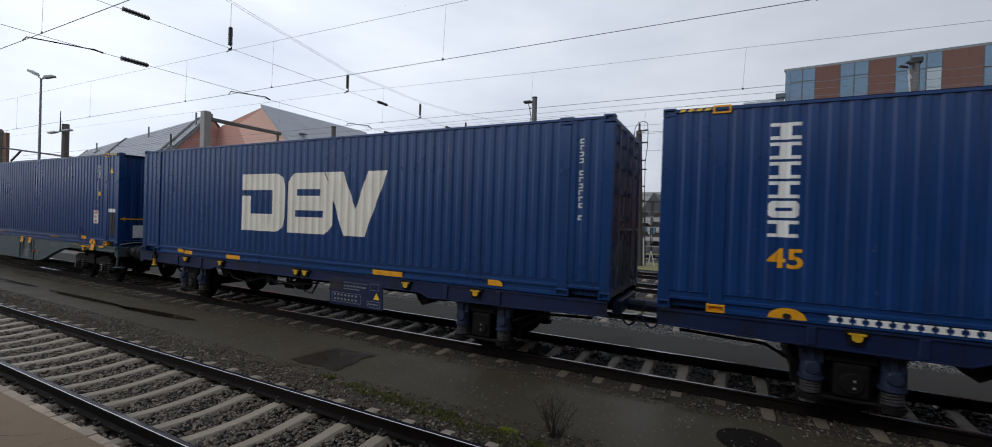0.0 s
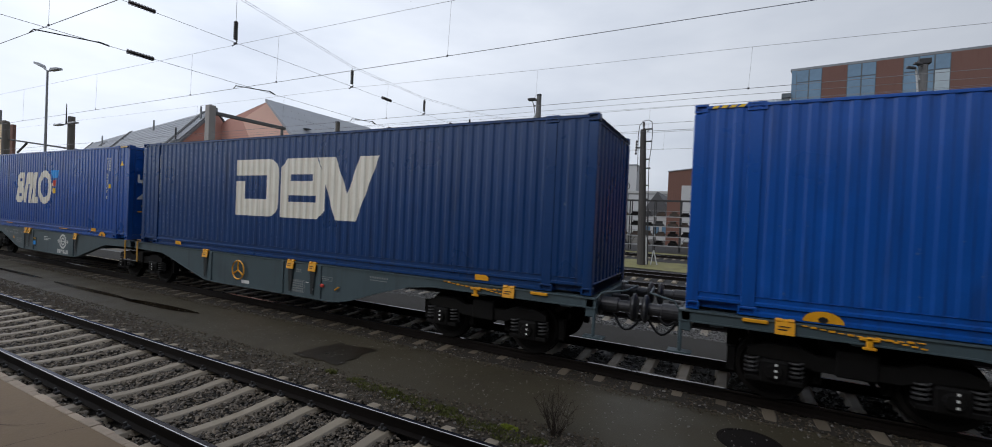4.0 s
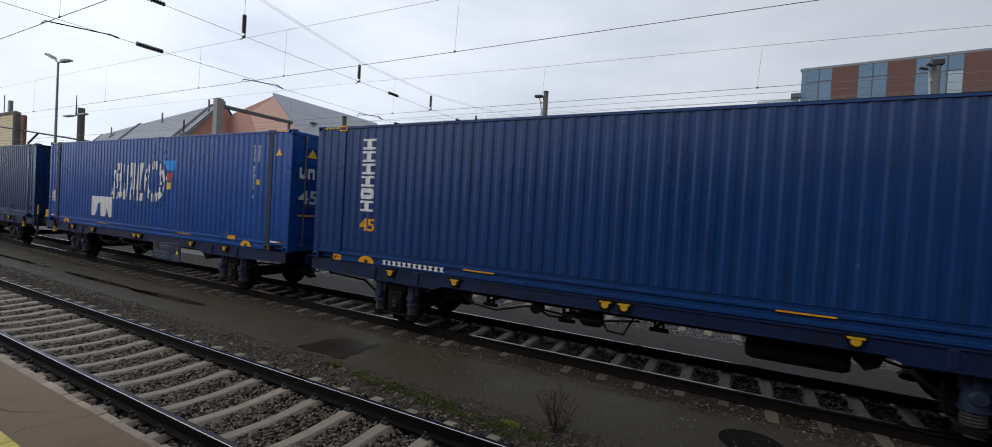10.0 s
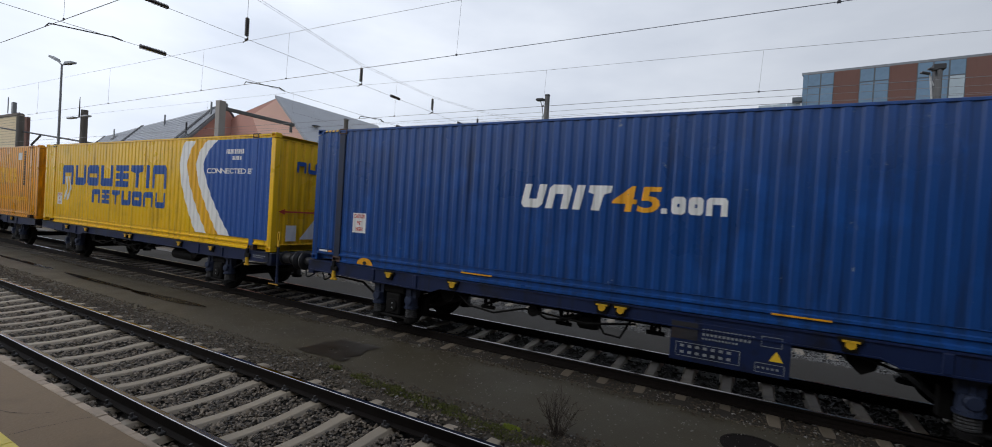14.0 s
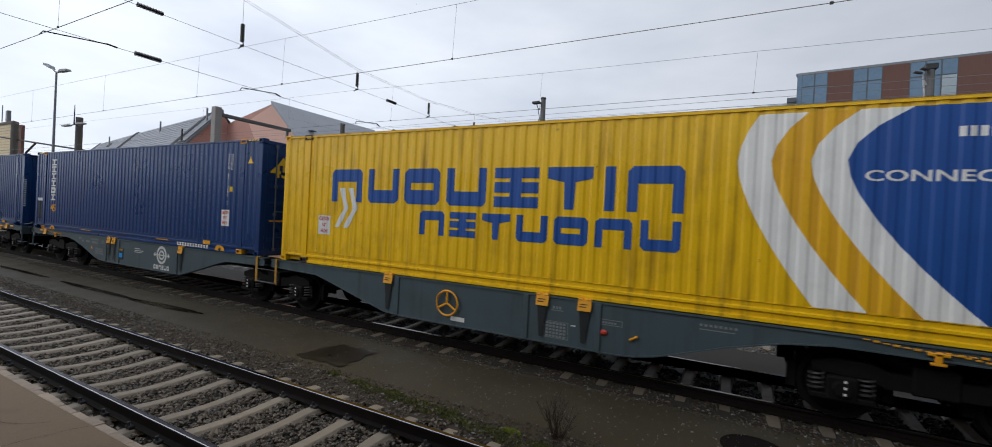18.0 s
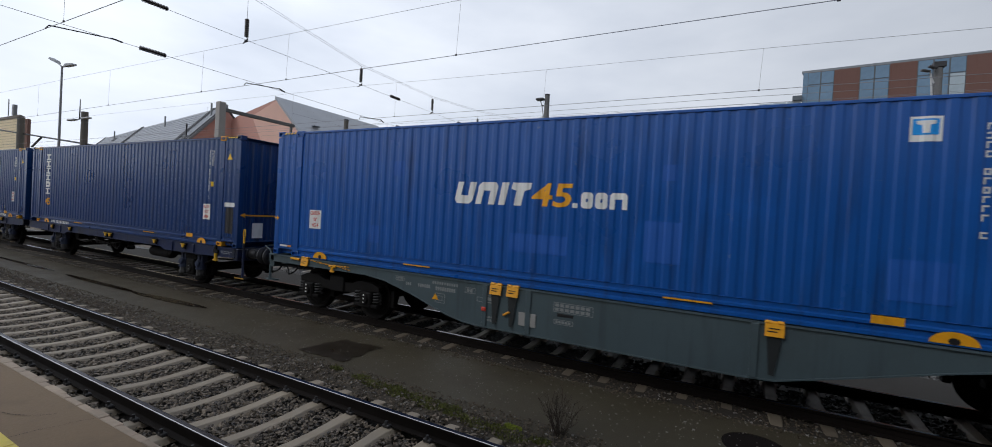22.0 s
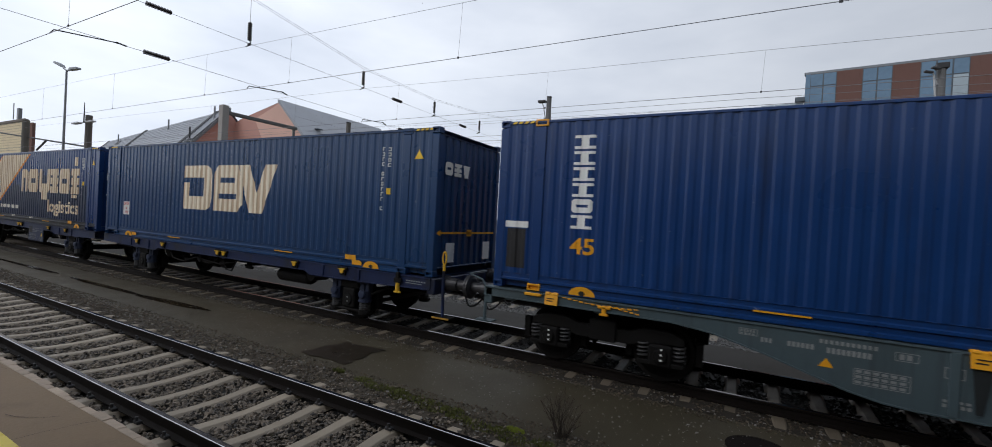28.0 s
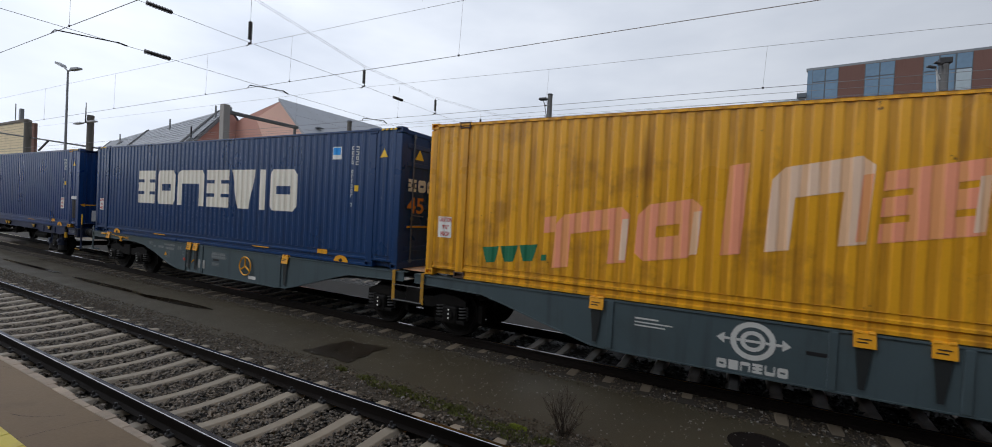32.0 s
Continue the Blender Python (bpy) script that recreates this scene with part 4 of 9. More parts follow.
def yel_marks():
    return [dm("upper_text", "ye1", lettered("CONTAINER", 5.08, 1.72, 7.22, 2.02), WORN_BLACK, "worn dark words"), dm("lower_text", "ye2", lettered("LEASING", 5.30, 1.24, 6.95, 1.54), WORN_BLACK, "worn dark words"),
            dm("length_number", "ye3", lettered("45", 7.40, 1.20, 8.46, 2.06, 0.12), BLACK, "large black number 45"),
            dm("blue_sticker", "ye4", rect(12.24, 2.34, 12.60, 2.66), CYAN, "light blue square sticker"),
            (*dm("sticker_mark", "ye5", [], CLEAN_WHITE)[:2], lambda: draped(stroke_block("tee", 12.33, 2.40, 12.51, 2.60, 0.06), 0.009), CLEAN_WHITE, "white mark on the sticker"),
            dm("serial_number", "ye6", small_bars(13.24, 13.34, 0.9, 2.5, 14, True), CLEAN_WHITE, "column of pale bars"),
            dm("worn_patch", "ye7", rect(13.02, 0.30, 13.20, 1.10) + rect(13.28, 0.34, 13.42, 1.02), BLACK, "worn dark patch")]


def leaf_shapes():
    """A leaf blade that hangs down to the front and curls back, with two thin strokes beside it."""
    out = poly([(3.50, 2.14), (3.75, 1.98), (3.86, 1.62), (3.70, 1.84)]) + poly([(3.75, 1.98), (3.93, 1.72), (4.03, 1.38), (3.86, 1.62)]) + poly([(3.86, 1.62), (4.03, 1.38), (4.08, 1.18), (3.86, 1.36)])
    out += poly([(3.24, 1.66), (3.52, 1.44), (3.56, 1.24), (3.34, 1.42)]) + poly([(3.52, 1.44), (3.86, 1.36), (4.08, 1.18), (3.84, 1.16), (3.56, 1.24)])
    for cx, cz, rx, rz, a0, a1 in ((3.36, 1.62, 0.34, 0.37, 30, 190), (3.52, 1.44, 0.28, 0.32, 30, 160)):
        for a in range(a0, a1, 20):
            p, q = radians(a), radians(a + 20)
            out += poly([(cx + rx * math.cos(p), cz + rz * math.sin(p)), (cx + (rx + 0.03) * math.cos(p), cz + (rz + 0.03) * math.sin(p)), (cx + (rx + 0.03) * math.cos(q), cz + (rz + 0.03) * math.sin(q)), (cx + rx * math.cos(q), cz + rz * math.sin(q))])
    return out


def welded(bm):
    bmesh.ops.remove_doubles(bm, verts=bm.verts[:], dist=1e-4)
    return bm


def flaked(bm, seed):
    """Old paint that has peeled off the troughs and in spots from the ridges."""
    rnd = random.Random(seed)
    zs = [v.co.z for v in bm.verts]
    for z in np.arange(min(zs), max(zs), 0.085):
        bmesh.ops.bisect_plane(bm, geom=bm.verts[:] + bm.edges[:] + bm.faces[:], dist=1e-5, plane_co=(0, 0, z + rnd.uniform(-0.03, 0.03)), plane_no=(rnd.uniform(-0.25, 0.25), 0, 1))
    ridge = FACE - 0.005 + DEPTH * 0.3
    gone = [f for f in bm.faces if rnd.random() < (0.16 if f.calc_center_median().y < ridge else 0.72)]
    bmesh.ops.delete(bm, geom=gone, context="FACES")
    return bm


def soot_runs():
    """Grime that has run down the ribs of one side, each run of its own height."""
    rnd = random.Random(17)
    out, x, h = [], P0 + 16 * PITCH, 1.4
    while x < 12.7:
        h = min(2.1, max(0.7, h + rnd.uniform(-0.28, 0.28)))
        top = min(h, 0.27 + (x - 3.25) * 2.53 / 4.26)
        if top > 0.34:
            out += rect(x, 0.27, x + PITCH, top)
        x += PITCH
    return out


def band_marks():
    def X(z, a, b):
        return a + (b - a) * (z - 0.27) / 2.53
    band = poly([(0.12, 0.40), (0.12, 0.27), (2.98, 0.27), (7.24, 2.80), (4.24, 2.80)])
    edge = poly([(2.98, 0.27), (3.16, 0.27), (7.42, 2.80), (7.24, 2.80)])
    edge2 = poly([(0.12, 0.40), (4.24, 2.80), (4.16, 2.80), (0.12, 0.46)])
    name = block_row(["arch", "ring", "cup", "bars", "ring", "bars"], 6.50, 1.25, 12.16, 2.18, 0.27, 0.08, 0.0, (0.74, 1.1, 1.16, 0.76, 1.0, 0.78)) + rect(11.67, 2.28, 12.0, 2.60) + rect(11.55, 1.10, 12.0, 1.22) + rect(8.72, 0.97, 9.25, 1.25)
    return [("soot_run", "re0", lambda: welded(draped(soot_runs(), 0.0022)), surface("soot_film", (0.0058, 0.0185, 0.055), 0.32, 0, 0.2, 1.2, 30, 0.03, streak=0.6, streak_color=(0.0070, 0.030, 0.10), spec=0.5), "dark grime run down the ribs"),
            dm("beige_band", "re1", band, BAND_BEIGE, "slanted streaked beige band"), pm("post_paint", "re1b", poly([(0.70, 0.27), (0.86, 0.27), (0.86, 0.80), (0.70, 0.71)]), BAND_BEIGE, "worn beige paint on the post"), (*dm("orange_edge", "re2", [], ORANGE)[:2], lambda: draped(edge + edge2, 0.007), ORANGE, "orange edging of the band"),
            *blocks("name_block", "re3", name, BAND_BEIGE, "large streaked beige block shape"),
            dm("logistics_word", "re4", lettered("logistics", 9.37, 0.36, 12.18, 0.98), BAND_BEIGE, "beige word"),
            dm("web_address", "re5", small_bars(4.19, 6.29, 0.52, 0.66, 14), WHITE, "row of small white blocks"),
            (*dm("leaf_mark", "re6", [], SIGN_BLUE)[:2], lambda: draped(leaf_shapes(), 0.009), SIGN_BLUE, "blue leaf shape in a thin dark loop"),
            (*dm("orange_patch", "re7", [], ORANGE)[:2], lambda: draped(rect(1.20, 0.72, 1.48, 1.12), 0.009), ORANGE, "orange square patch"),
            pm("rail_word", "re8", lettered("EMPTY", 5.62, 0.17, 6.04, 0.245), WHITE, "small white word"), pm("rail_word", "re9", lettered("EMPTY", 7.62, 0.17, 8.04, 0.245), WHITE, "small white word")]


def pink_marks():
    def tilt(shapes):
        return [(k, [(x, z + (x - 2.2) * 0.172 - 0.06) for x, z in p]) for k, p in shapes]
    rows = []
    cells = [("arch", 2.62, 3.82, 0.88, PINK), ("ring", 3.94, 4.82, 0.86, PINK), ("bar", 4.96, 5.50, 1.26, PINK), ("arch", 5.63, 6.70, 1.12, PALE_PINK), ("bars", 6.80, 7.74, 0.88, PINK),
             ("ring", 7.86, 8.88, 0.90, PALE_PINK), ("ring", 9.0, 9.97, 0.90, PINK), ("bars", 10.10, 11.01, 0.88, PINK), ("bar", 11.10, 11.38, 1.0, CLEAN_WHITE)]
    for k, (kind, a, b, h, m) in enumerate(cells):
        s = stroke_block(kind, a, 0.36, b, 0.36 + h, 0.28 if b - a > 0.8 else 0.24)
        if k == 0:
            s += rect(2.42, 0.36 + h - 0.27, a, 0.36 + h)
        if k in (5, 6):
            s += rect(b - 0.30, 0.08, b, 0.36) + rect(a, -0.16, b, 0.08)
        if k == 8:
            s += rect(b, 0.36 + h - 0.26, 12.03, 0.36 + h)
        rows.append(dm("name_block", ("no", k), sheared(tilt(s), 0.05, 0.36), m, "large faded block shape"))
        if k not in (2, 8):
            rows.append((*dm("block_edge", ("ne", k), [], m)[:2], lambda b=b, h=h: draped(sheared(tilt(rect(b - 0.11, 0.40, b - 0.01, 0.34 + h * 0.8)), 0.05, 0.36), 0.009), PALE_PINK if m is PINK else PINK, "faded edge of a block shape"))
    return rows + [*[dm("address_head", ("no_a", k), [(q, [(x, z + (x - 1.27) * 0.12) for x, z in p]) for q, p in shape], GREEN, "green wedge block") for k, shape in enumerate([stroke_block("wedge", 1.27 + 0.37 * k, 0.34, 1.61 + 0.37 * k, 0.62, 0.09) for k in range(3)] + [rect(2.42, 0.34, 2.52, 0.44)])],
                   dm("address_tail", "no_b", block_row(["bar", "ring", "tee"], 11.60, 2.04, 12.20, 2.40, 0.09, 0.05, 0.0, (0.3, 1, 0.7)), GREEN, "green blocks"),
                   dm("slogan_row", "no_c", small_bars(11.12, 12.42, 0.94, 1.12, 9), PALE_PINK, "pale worn line of bars"),
                   *[dm("slogan_arc", ("no_d", up), [q for q in ring(11.32, 0.60, 12.20, 1.46, 0.05, 24, 1.0) if (sum(z for _, z in q[1]) / 4 - 1.03) * up > 0.13], PALE_PINK, "pale worn arc") for up in (-1, 1)]]


def pale_marks():
    s = block_row(["bars", "ring", "arch", "bars", "wedge", "bar", "ring"], 2.97, 1.06, 10.55, 2.07, 0.24, 0.14, 0.0, (1, 1, 1.35, 1, 1, 0.3, 1))
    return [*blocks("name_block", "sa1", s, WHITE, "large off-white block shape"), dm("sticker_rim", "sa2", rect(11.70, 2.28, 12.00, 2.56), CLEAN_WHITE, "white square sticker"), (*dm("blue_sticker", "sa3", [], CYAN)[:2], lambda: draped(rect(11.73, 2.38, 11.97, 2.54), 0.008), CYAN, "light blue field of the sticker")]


COLUMN_LABEL = "dark navy blue corrugated steel container with white name column"
EMBLEM_LABEL = "navy blue corrugated steel container with large off-white emblem"


def column_spec(doors, url=None, vent=None, caution="front", serial=12.33):
    return dict(paint="deep_navy", yellow_castings=True, doors=doors, label=COLUMN_LABEL,
                marks=column_marks() + common_marks("column", serial, caution=caution, url=url, vent=vent) + (arrow_marks() if doors == "rear" else door_marks(LAMP_YELLOW, "column")))


def emblem_spec(doors, paint="navy", **kw):
    serial, on_post = kw.pop("serial", 12.38), kw.pop("post_serial", False)
    column = [end_mark("serial_mark", ("ps", k), [s], PALE_MARK) for k, s in enumerate(small_bars(-1.236, -1.166, 0.76, 1.88, 13, True, 0.55))] if on_post else []
    return dict(paint=paint, doors=doors, label=EMBLEM_LABEL, marks=emblem_marks(**kw) + common_marks("bare", serial, caution=None) + column
                + (blocks("type_mark", "tce", code_bars(12.485, 12.55, 2.20, 2.62, (4,), 7), PALE_MARK) if serial == 12.38 else []))


# containers in running order: rear end along the train at 16 s, kind of wagon
TRAIN = [
    (175.94, "blue", column_spec("rear", url=2.08)),
    (161.52, "blue", dict(emblem_spec("front"), label="navy blue steel container with large off-white emblem and rail flashes",
                         marks=emblem_marks(4.57, 4.64, 0.77, 2.14, key="c") + common_marks("bare", 13.20, caution=None) + [pm("yellow_tag", ("c1", q), rect(q - 0.18 - 0.1 * k, 0.02, q + 0.18 + 0.1 * k, 0.12), YELLOW, "yellow plate on the bottom rail") for k, q in enumerate((2.37, 4.30, 9.28))])),
    (146.34, "grey", column_spec("rear", url=2.08, vent="front")),
    (131.79, "grey", dict(paint="mid_blue", doors="front", label="bright blue corrugated steel container with plain scuffed sides", marks=[dm("overpainted_field", "of", poly([(6.0, 1.0), (6.5, 0.84), (8.2, 0.80), (8.6, 1.0), (8.55, 2.1), (8.1, 2.3), (6.5, 2.28), (6.05, 2.1)]), mark("field_blue", (0.0042, 0.064, 0.285)), "darker overpainted field")]
          + [dm("chip", ("ch", k), rect(a, b, a + 0.035, b + 0.05), CLEAN_WHITE, "small chip in the paint") for k, (a, b) in enumerate(((6.35, 1.9), (6.9, 1.95), (6.95, 1.35), (7.6, 2.02), (7.62, 1.5), (7.66, 1.40), (8.0, 1.75)))] + common_marks("plain", 12.30, caution=None) + door_marks(CLEAN_WHITE, "w"))),
    (116.69, "grey", emblem_spec("rear", serial=0.92, u=4.50, z0=0.97, z1=2.35, key="d")),
    (102.15, "grey", dict(paint="royal_blue", doors="front", label="blue corrugated steel container with off-white and cyan emblem", marks=rear_marks() + flag_marks() + common_marks("plain", 12.30, caution="end") + door_marks(CLEAN_WHITE, "w"))),
    (87.08, "grey", emblem_spec("rear", u=4.55, w=4.64, z0=0.985, z1=2.37, key="e")),
    (72.57, "grey", emblem_spec("front", serial=13.05, u=4.58, w=4.54, z0=0.94, z1=2.39, key="f")),
    (57.56, "blue", column_spec("rear", url=2.08, vent="front")),
    (42.98, "blue", dict(paint="royal_blue", rusty_posts=True, doors="front", label="worn blue steel container with a flaking white emblem",
                         marks=rear_marks() + flag_marks(True) + strip_marks(13.06) + strip_marks(0.24) + common_marks("plain", 12.30, caution="end") + door_marks(CLEAN_WHITE, "w")
                         + [dm("white_poster", "bw", rect(3.50, 0.36, 4.95, 1.02), CLEAN_WHITE, "torn white poster"), (*dm("torn_patch", "bt", [], BLACK)[:2], lambda: draped(poly([(3.82, 0.36), (4.22, 0.36), (4.15, 0.84), (3.95, 0.72)]) + poly([(4.5, 0.36), (4.75, 0.36), (4.66, 0.66)]), 0.009), body_paint("royal_blue"), "torn gap in the poster")])),
    (27.89, "blue", emblem_spec("rear", "dull_navy", serial=0.56, u=5.0, w=4.64, z0=0.94, z1=2.18, key="g", plates=())),
    (13.48, "blue", dict(paint="worn_blue", rusty_posts=True, doors="front", label="worn blue steel container with small white and yellow name", marks=row_marks(5.15) + strip_marks(13.06) + strip_marks(0.24) + common_marks("plain", 12.26, caution="rear") + door_marks(CLEAN_WHITE, "w"))),
    (-1.71, "blue", dict(paint="signal_yellow", front_post=SIGN_BLUE, doors="rear", label="yellow steel container with blue blocks and white chevrons", marks=chevron_marks() + common_marks("bare", None, caution="rear") + chevron_end())),
    (-16.10, "blue", dict(paint="orange_yellow", rusty_posts=False, doors="front", label="weathered orange-yellow steel container with faded emblem", marks=ghost_marks() + common_marks("bare", None, caution="rear"))),
    (-31.36, "grey", dict(paint="signal_yellow", front_post=SIGN_BLUE, door_paint=GRIMY_DOOR, doors="rear", label="yellow steel container with blue blocks and white chevrons", marks=chevron_marks() + common_marks("bare", None, caution="rear") + chevron_end())),
    (-45.92, "grey", column_spec("front", url=10.08, vent="rear")),
    (-60.90, "grey", emblem_spec("rear", serial=None, post_serial=True, u=4.16, w=5.05, z0=0.98, z1=2.22, key="h")),
    (-75.44, "grey", dict(paint="patched_blue", doors="front", label="blue steel container with white and yellow name, patched", marks=rear_marks() + row_marks() + strip_marks(13.06) + strip_marks(0.24) + common_marks("plain", 12.30, caution="rear") + door_marks(CLEAN_WHITE, "w")
                         + [dm("paint_patch", ("pp", k), rect(a, b, a + c, b + d), mark("patch_blue", (0.006, 0.09, 0.40)), "patch of fresher lighter blue paint") for k, (a, b, c, d) in enumerate(((6.36, 0.60, 1.06, 0.32), (8.63, 0.63, 0.53, 0.62), (8.84, 1.86, 0.21, 0.24), (3.05, 0.5, 0.30, 0.36), (3.62, 1.9, 0.3, 0.3), (11.5, 0.45, 0.6, 0.5)))])),
    (-90.63, "blue", column_spec("rear", url=2.08, vent="front")),
    (-104.95, "blue", column_spec("front", url=10.08, vent="rear")),
    (-120.00, "grey", dict(paint="ochre", rusty_posts=True, doors="rear", label="rust-streaked ochre steel container with black number", marks=yel_marks() + [end_mark("length_number", "ye45", lettered("45", 0.50, 2.36, 1.08, 2.66), BLACK, "black number 45 on the end")])),
    (-134.40, "grey", column_spec("front", url=10.08, vent="rear")),
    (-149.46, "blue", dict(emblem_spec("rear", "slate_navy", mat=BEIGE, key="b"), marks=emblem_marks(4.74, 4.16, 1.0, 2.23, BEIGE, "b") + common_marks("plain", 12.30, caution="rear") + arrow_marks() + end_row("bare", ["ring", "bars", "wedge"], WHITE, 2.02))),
    (-163.83, "blue", dict(paint="ink_blue", rail=SOOTY, doors="front", label="dark blue steel container with slanted beige band", marks=band_marks() + common_marks("plain", 12.33, caution=None) + door_marks(CLEAN_WHITE, "w") + end_row("re", ["bars", "ring", "cup"], BEIGE))),
    (-178.78, "grey", dict(paint="dull_yellow_paint", doors="rear", label="ochre yellow steel container with faded pink block shapes", marks=pink_marks() + common_marks("bare", None, caution="end") + arrow_marks()
        + blocks("serial_mark", "nse", code_bars(13.015, 13.085, 1.20, 2.58, (4, 6, 1), 31), PALE_MARK) + blocks("type_mark", "nty", code_bars(13.225, 13.295, 2.14, 2.58, (4,), 9), PALE_MARK)
        + [dm("inspection_plate", "nip", rect(13.20, 1.88, 13.32, 2.04), LAMP_YELLOW, "small yellow plate"), dm("warning_triangle", "ntr", poly([(13.03, 0.88), (13.27, 0.88), (13.15, 1.08)]), LAMP_YELLOW, "yellow warning triangle"),
           pm("hazard_band", "nhz", rect(13.02, 2.858, 13.12, 2.894, 0.9) + rect(13.18, 2.858, 13.28, 2.894, 0.9), PALE_MARK, "pale slanted stripes"),
           end_mark("end_patch", "nep", poly([(-0.58, 1.52), (-0.30, 1.50), (-0.26, 1.86), (-0.36, 1.94), (-0.55, 1.84)]), WORN_BLACK, "dark scuffed patch"), end_mark("warning_triangle", "net", poly([(-0.55, 2.30), (-0.25, 2.30), (-0.40, 2.52)]), CLEAN_WHITE, "pale worn triangle")])),
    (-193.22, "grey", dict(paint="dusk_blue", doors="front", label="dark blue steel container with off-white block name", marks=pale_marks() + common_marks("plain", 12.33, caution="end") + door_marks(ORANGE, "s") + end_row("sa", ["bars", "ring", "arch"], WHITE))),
    (-208.40, "blue", column_spec("rear", url=2.08, vent="front")),
]
TRACK_Y = 8.277        # middle of the train's track
DECK = {"blue": 1.19, "grey": 1.205}


def run(t):
    """How far the train has rolled past its place at 16 s."""
    u = (t - 16) / 16
    return 10.9653 * (t - 16) - 1.2753 * u * u - 0.3388 * u ** 3 - 0.4268 * u ** 4


CONTAINERS = []
for at_s, wagon_kind, spec in TRAIN:
    ob = build_container(spec)
    ob.location = (at_s, TRACK_Y, DECK[wagon_kind])
    CONTAINERS.append((ob, at_s, DECK[wagon_kind]))

# ---- wagons ----
WHEEL_R = 0.46
PAD_YELLOW = surface("pad_yellow", (0.72, 0.42, 0.02), 0.5, 0, 0.2, 8, 50, 0.03, stain=0.5, stain_color=(0.12, 0.08, 0.03), stain_scale=9)
GALV_BAR = surface("worn_bar", (0.20, 0.205, 0.21), 0.45, 0.5, 0.2, 5, 50, 0.05)
DULL_YELLOW = surface("dull_yellow", (0.42, 0.22, 0.02), 0.6, 0, 0.25, 5, 50, 0.06, stain=0.6, stain_color=(0.09, 0.06, 0.03), stain_scale=6)


def wheelset_mesh():
    bm = bmesh.new()
    for s in (-1, 1):
        prof = [(0.10, 0.74), (0.10, 0.84), (0.14, 0.85), (0.16, 0.80), (0.36, 0.785), (0.40, 0.83), (0.46, 0.83), (0.465, 0.715), (0.49, 0.705), (0.485, 0.685), (0.40, 0.685), (0.36, 0.745), (0.16, 0.745), (0.10, 0.70)]
        add_lathe(bm, [(r, s * a) for r, a in prof], None, 28)
        for k in range(4):      # balance holes and chalk marks show that it turns
            a = math.pi / 2 * k
            add_box(bm, 0.25 * math.cos(a) - 0.04, 0.25 * math.cos(a) + 0.04, s * 0.79, s * 0.796, 0.25 * math.sin(a) - 0.04, 0.25 * math.sin(a) + 0.04)
    add_rod(bm, (0, -1.05, 0), (0, 1.05, 0), 0.085, n=14)
    bmesh.ops.recalc_face_normals(bm, faces=bm.faces[:])
    return bm


def wheelset(parent, x):
    ob = part("wheelset", cached("wheelset", wheelset_mesh, STEEL), parent)
    ob.location = (x, 0, WHEEL_R)
    return ob


def coil_mesh(h=0.24, r=0.085, wire=0.017, turns=4):
    bm = bmesh.new()
    n = turns * 9
    pts = [(r * math.cos(k * 2 * math.pi / 9), r * math.sin(k * 2 * math.pi / 9), h * k / n) for k in range(n + 1)]
    add_path(bm, pts, wire, 6)
    return bm


def bogie_frame():
    bm = bmesh.new()
    out = [(-1.22, 0.64), (-1.22, 0.74), (-1.0, 0.82), (-0.62, 0.82), (-0.42, 0.74), (0.42, 0.74), (0.62, 0.82), (1.0, 0.82), (1.22, 0.74), (1.22, 0.64), (0.66, 0.62), (0.44, 0.54), (-0.44, 0.54), (-0.66, 0.62)]
    for s in (-1, 1):
        add_prism(bm, out, s * 0.95, s * 1.06)
    add_box(bm, -0.22, 0.22, -1.1, 1.1, 0.52, 0.86, 0.02)
    for x in (-1.12, 1.12):
        add_box(bm, x - 0.05, x + 0.05, -0.95, 0.95, 0.66, 0.78, 0.01)
    for s in (-1, 1):
        for x in (-0.9, 0.9):
            for d in (-0.52, 0.52):     # brake blocks beside the treads
                add_box(bm, x + d - 0.05, x + d + 0.05, s * 0.72, s * 0.84, 0.32, 0.66, 0.01)
    for x in (-0.40, 0.40):      # brake beams and pull rods between the wheels
        add_box(bm, x - 0.045, x + 0.045, -0.80, 0.80, 0.34, 0.46, 0.01)
        add_box(bm, x - 0.03, x + 0.03, -0.10, 0.10, 0.20, 0.62, 0.01)
    add_box(bm, -1.30, 1.30, -0.09, 0.09, 0.50, 0.60, 0.01)
    add_box(bm, -0.62, 0.62, 0.28, 0.34, 0.22, 0.74, 0.01)
    bmesh.ops.recalc_face_normals(bm, faces=bm.faces[:])
    return bm


def axlebox_mesh():
    bm = bmesh.new()
    add_box(bm, -0.17, 0.17, -0.12, 0.12, -0.17, 0.16, 0.03)
    add_box(bm, -0.34, 0.34, -0.10, 0.10, -0.16, -0.09, 0.01)
    add_lathe(bm, [(0.0, -0.165), (0.09, -0.16), (0.115, -0.12)], None, 14)
    for k in range(4):
        a = math.pi / 4 + k * math.pi / 2
        add_rod(bm, (0.085 * math.cos(a), -0.165, 0.085 * math.sin(a)), (0.085 * math.cos(a), -0.11, 0.085 * math.sin(a)), 0.016, n=6)
    return bm


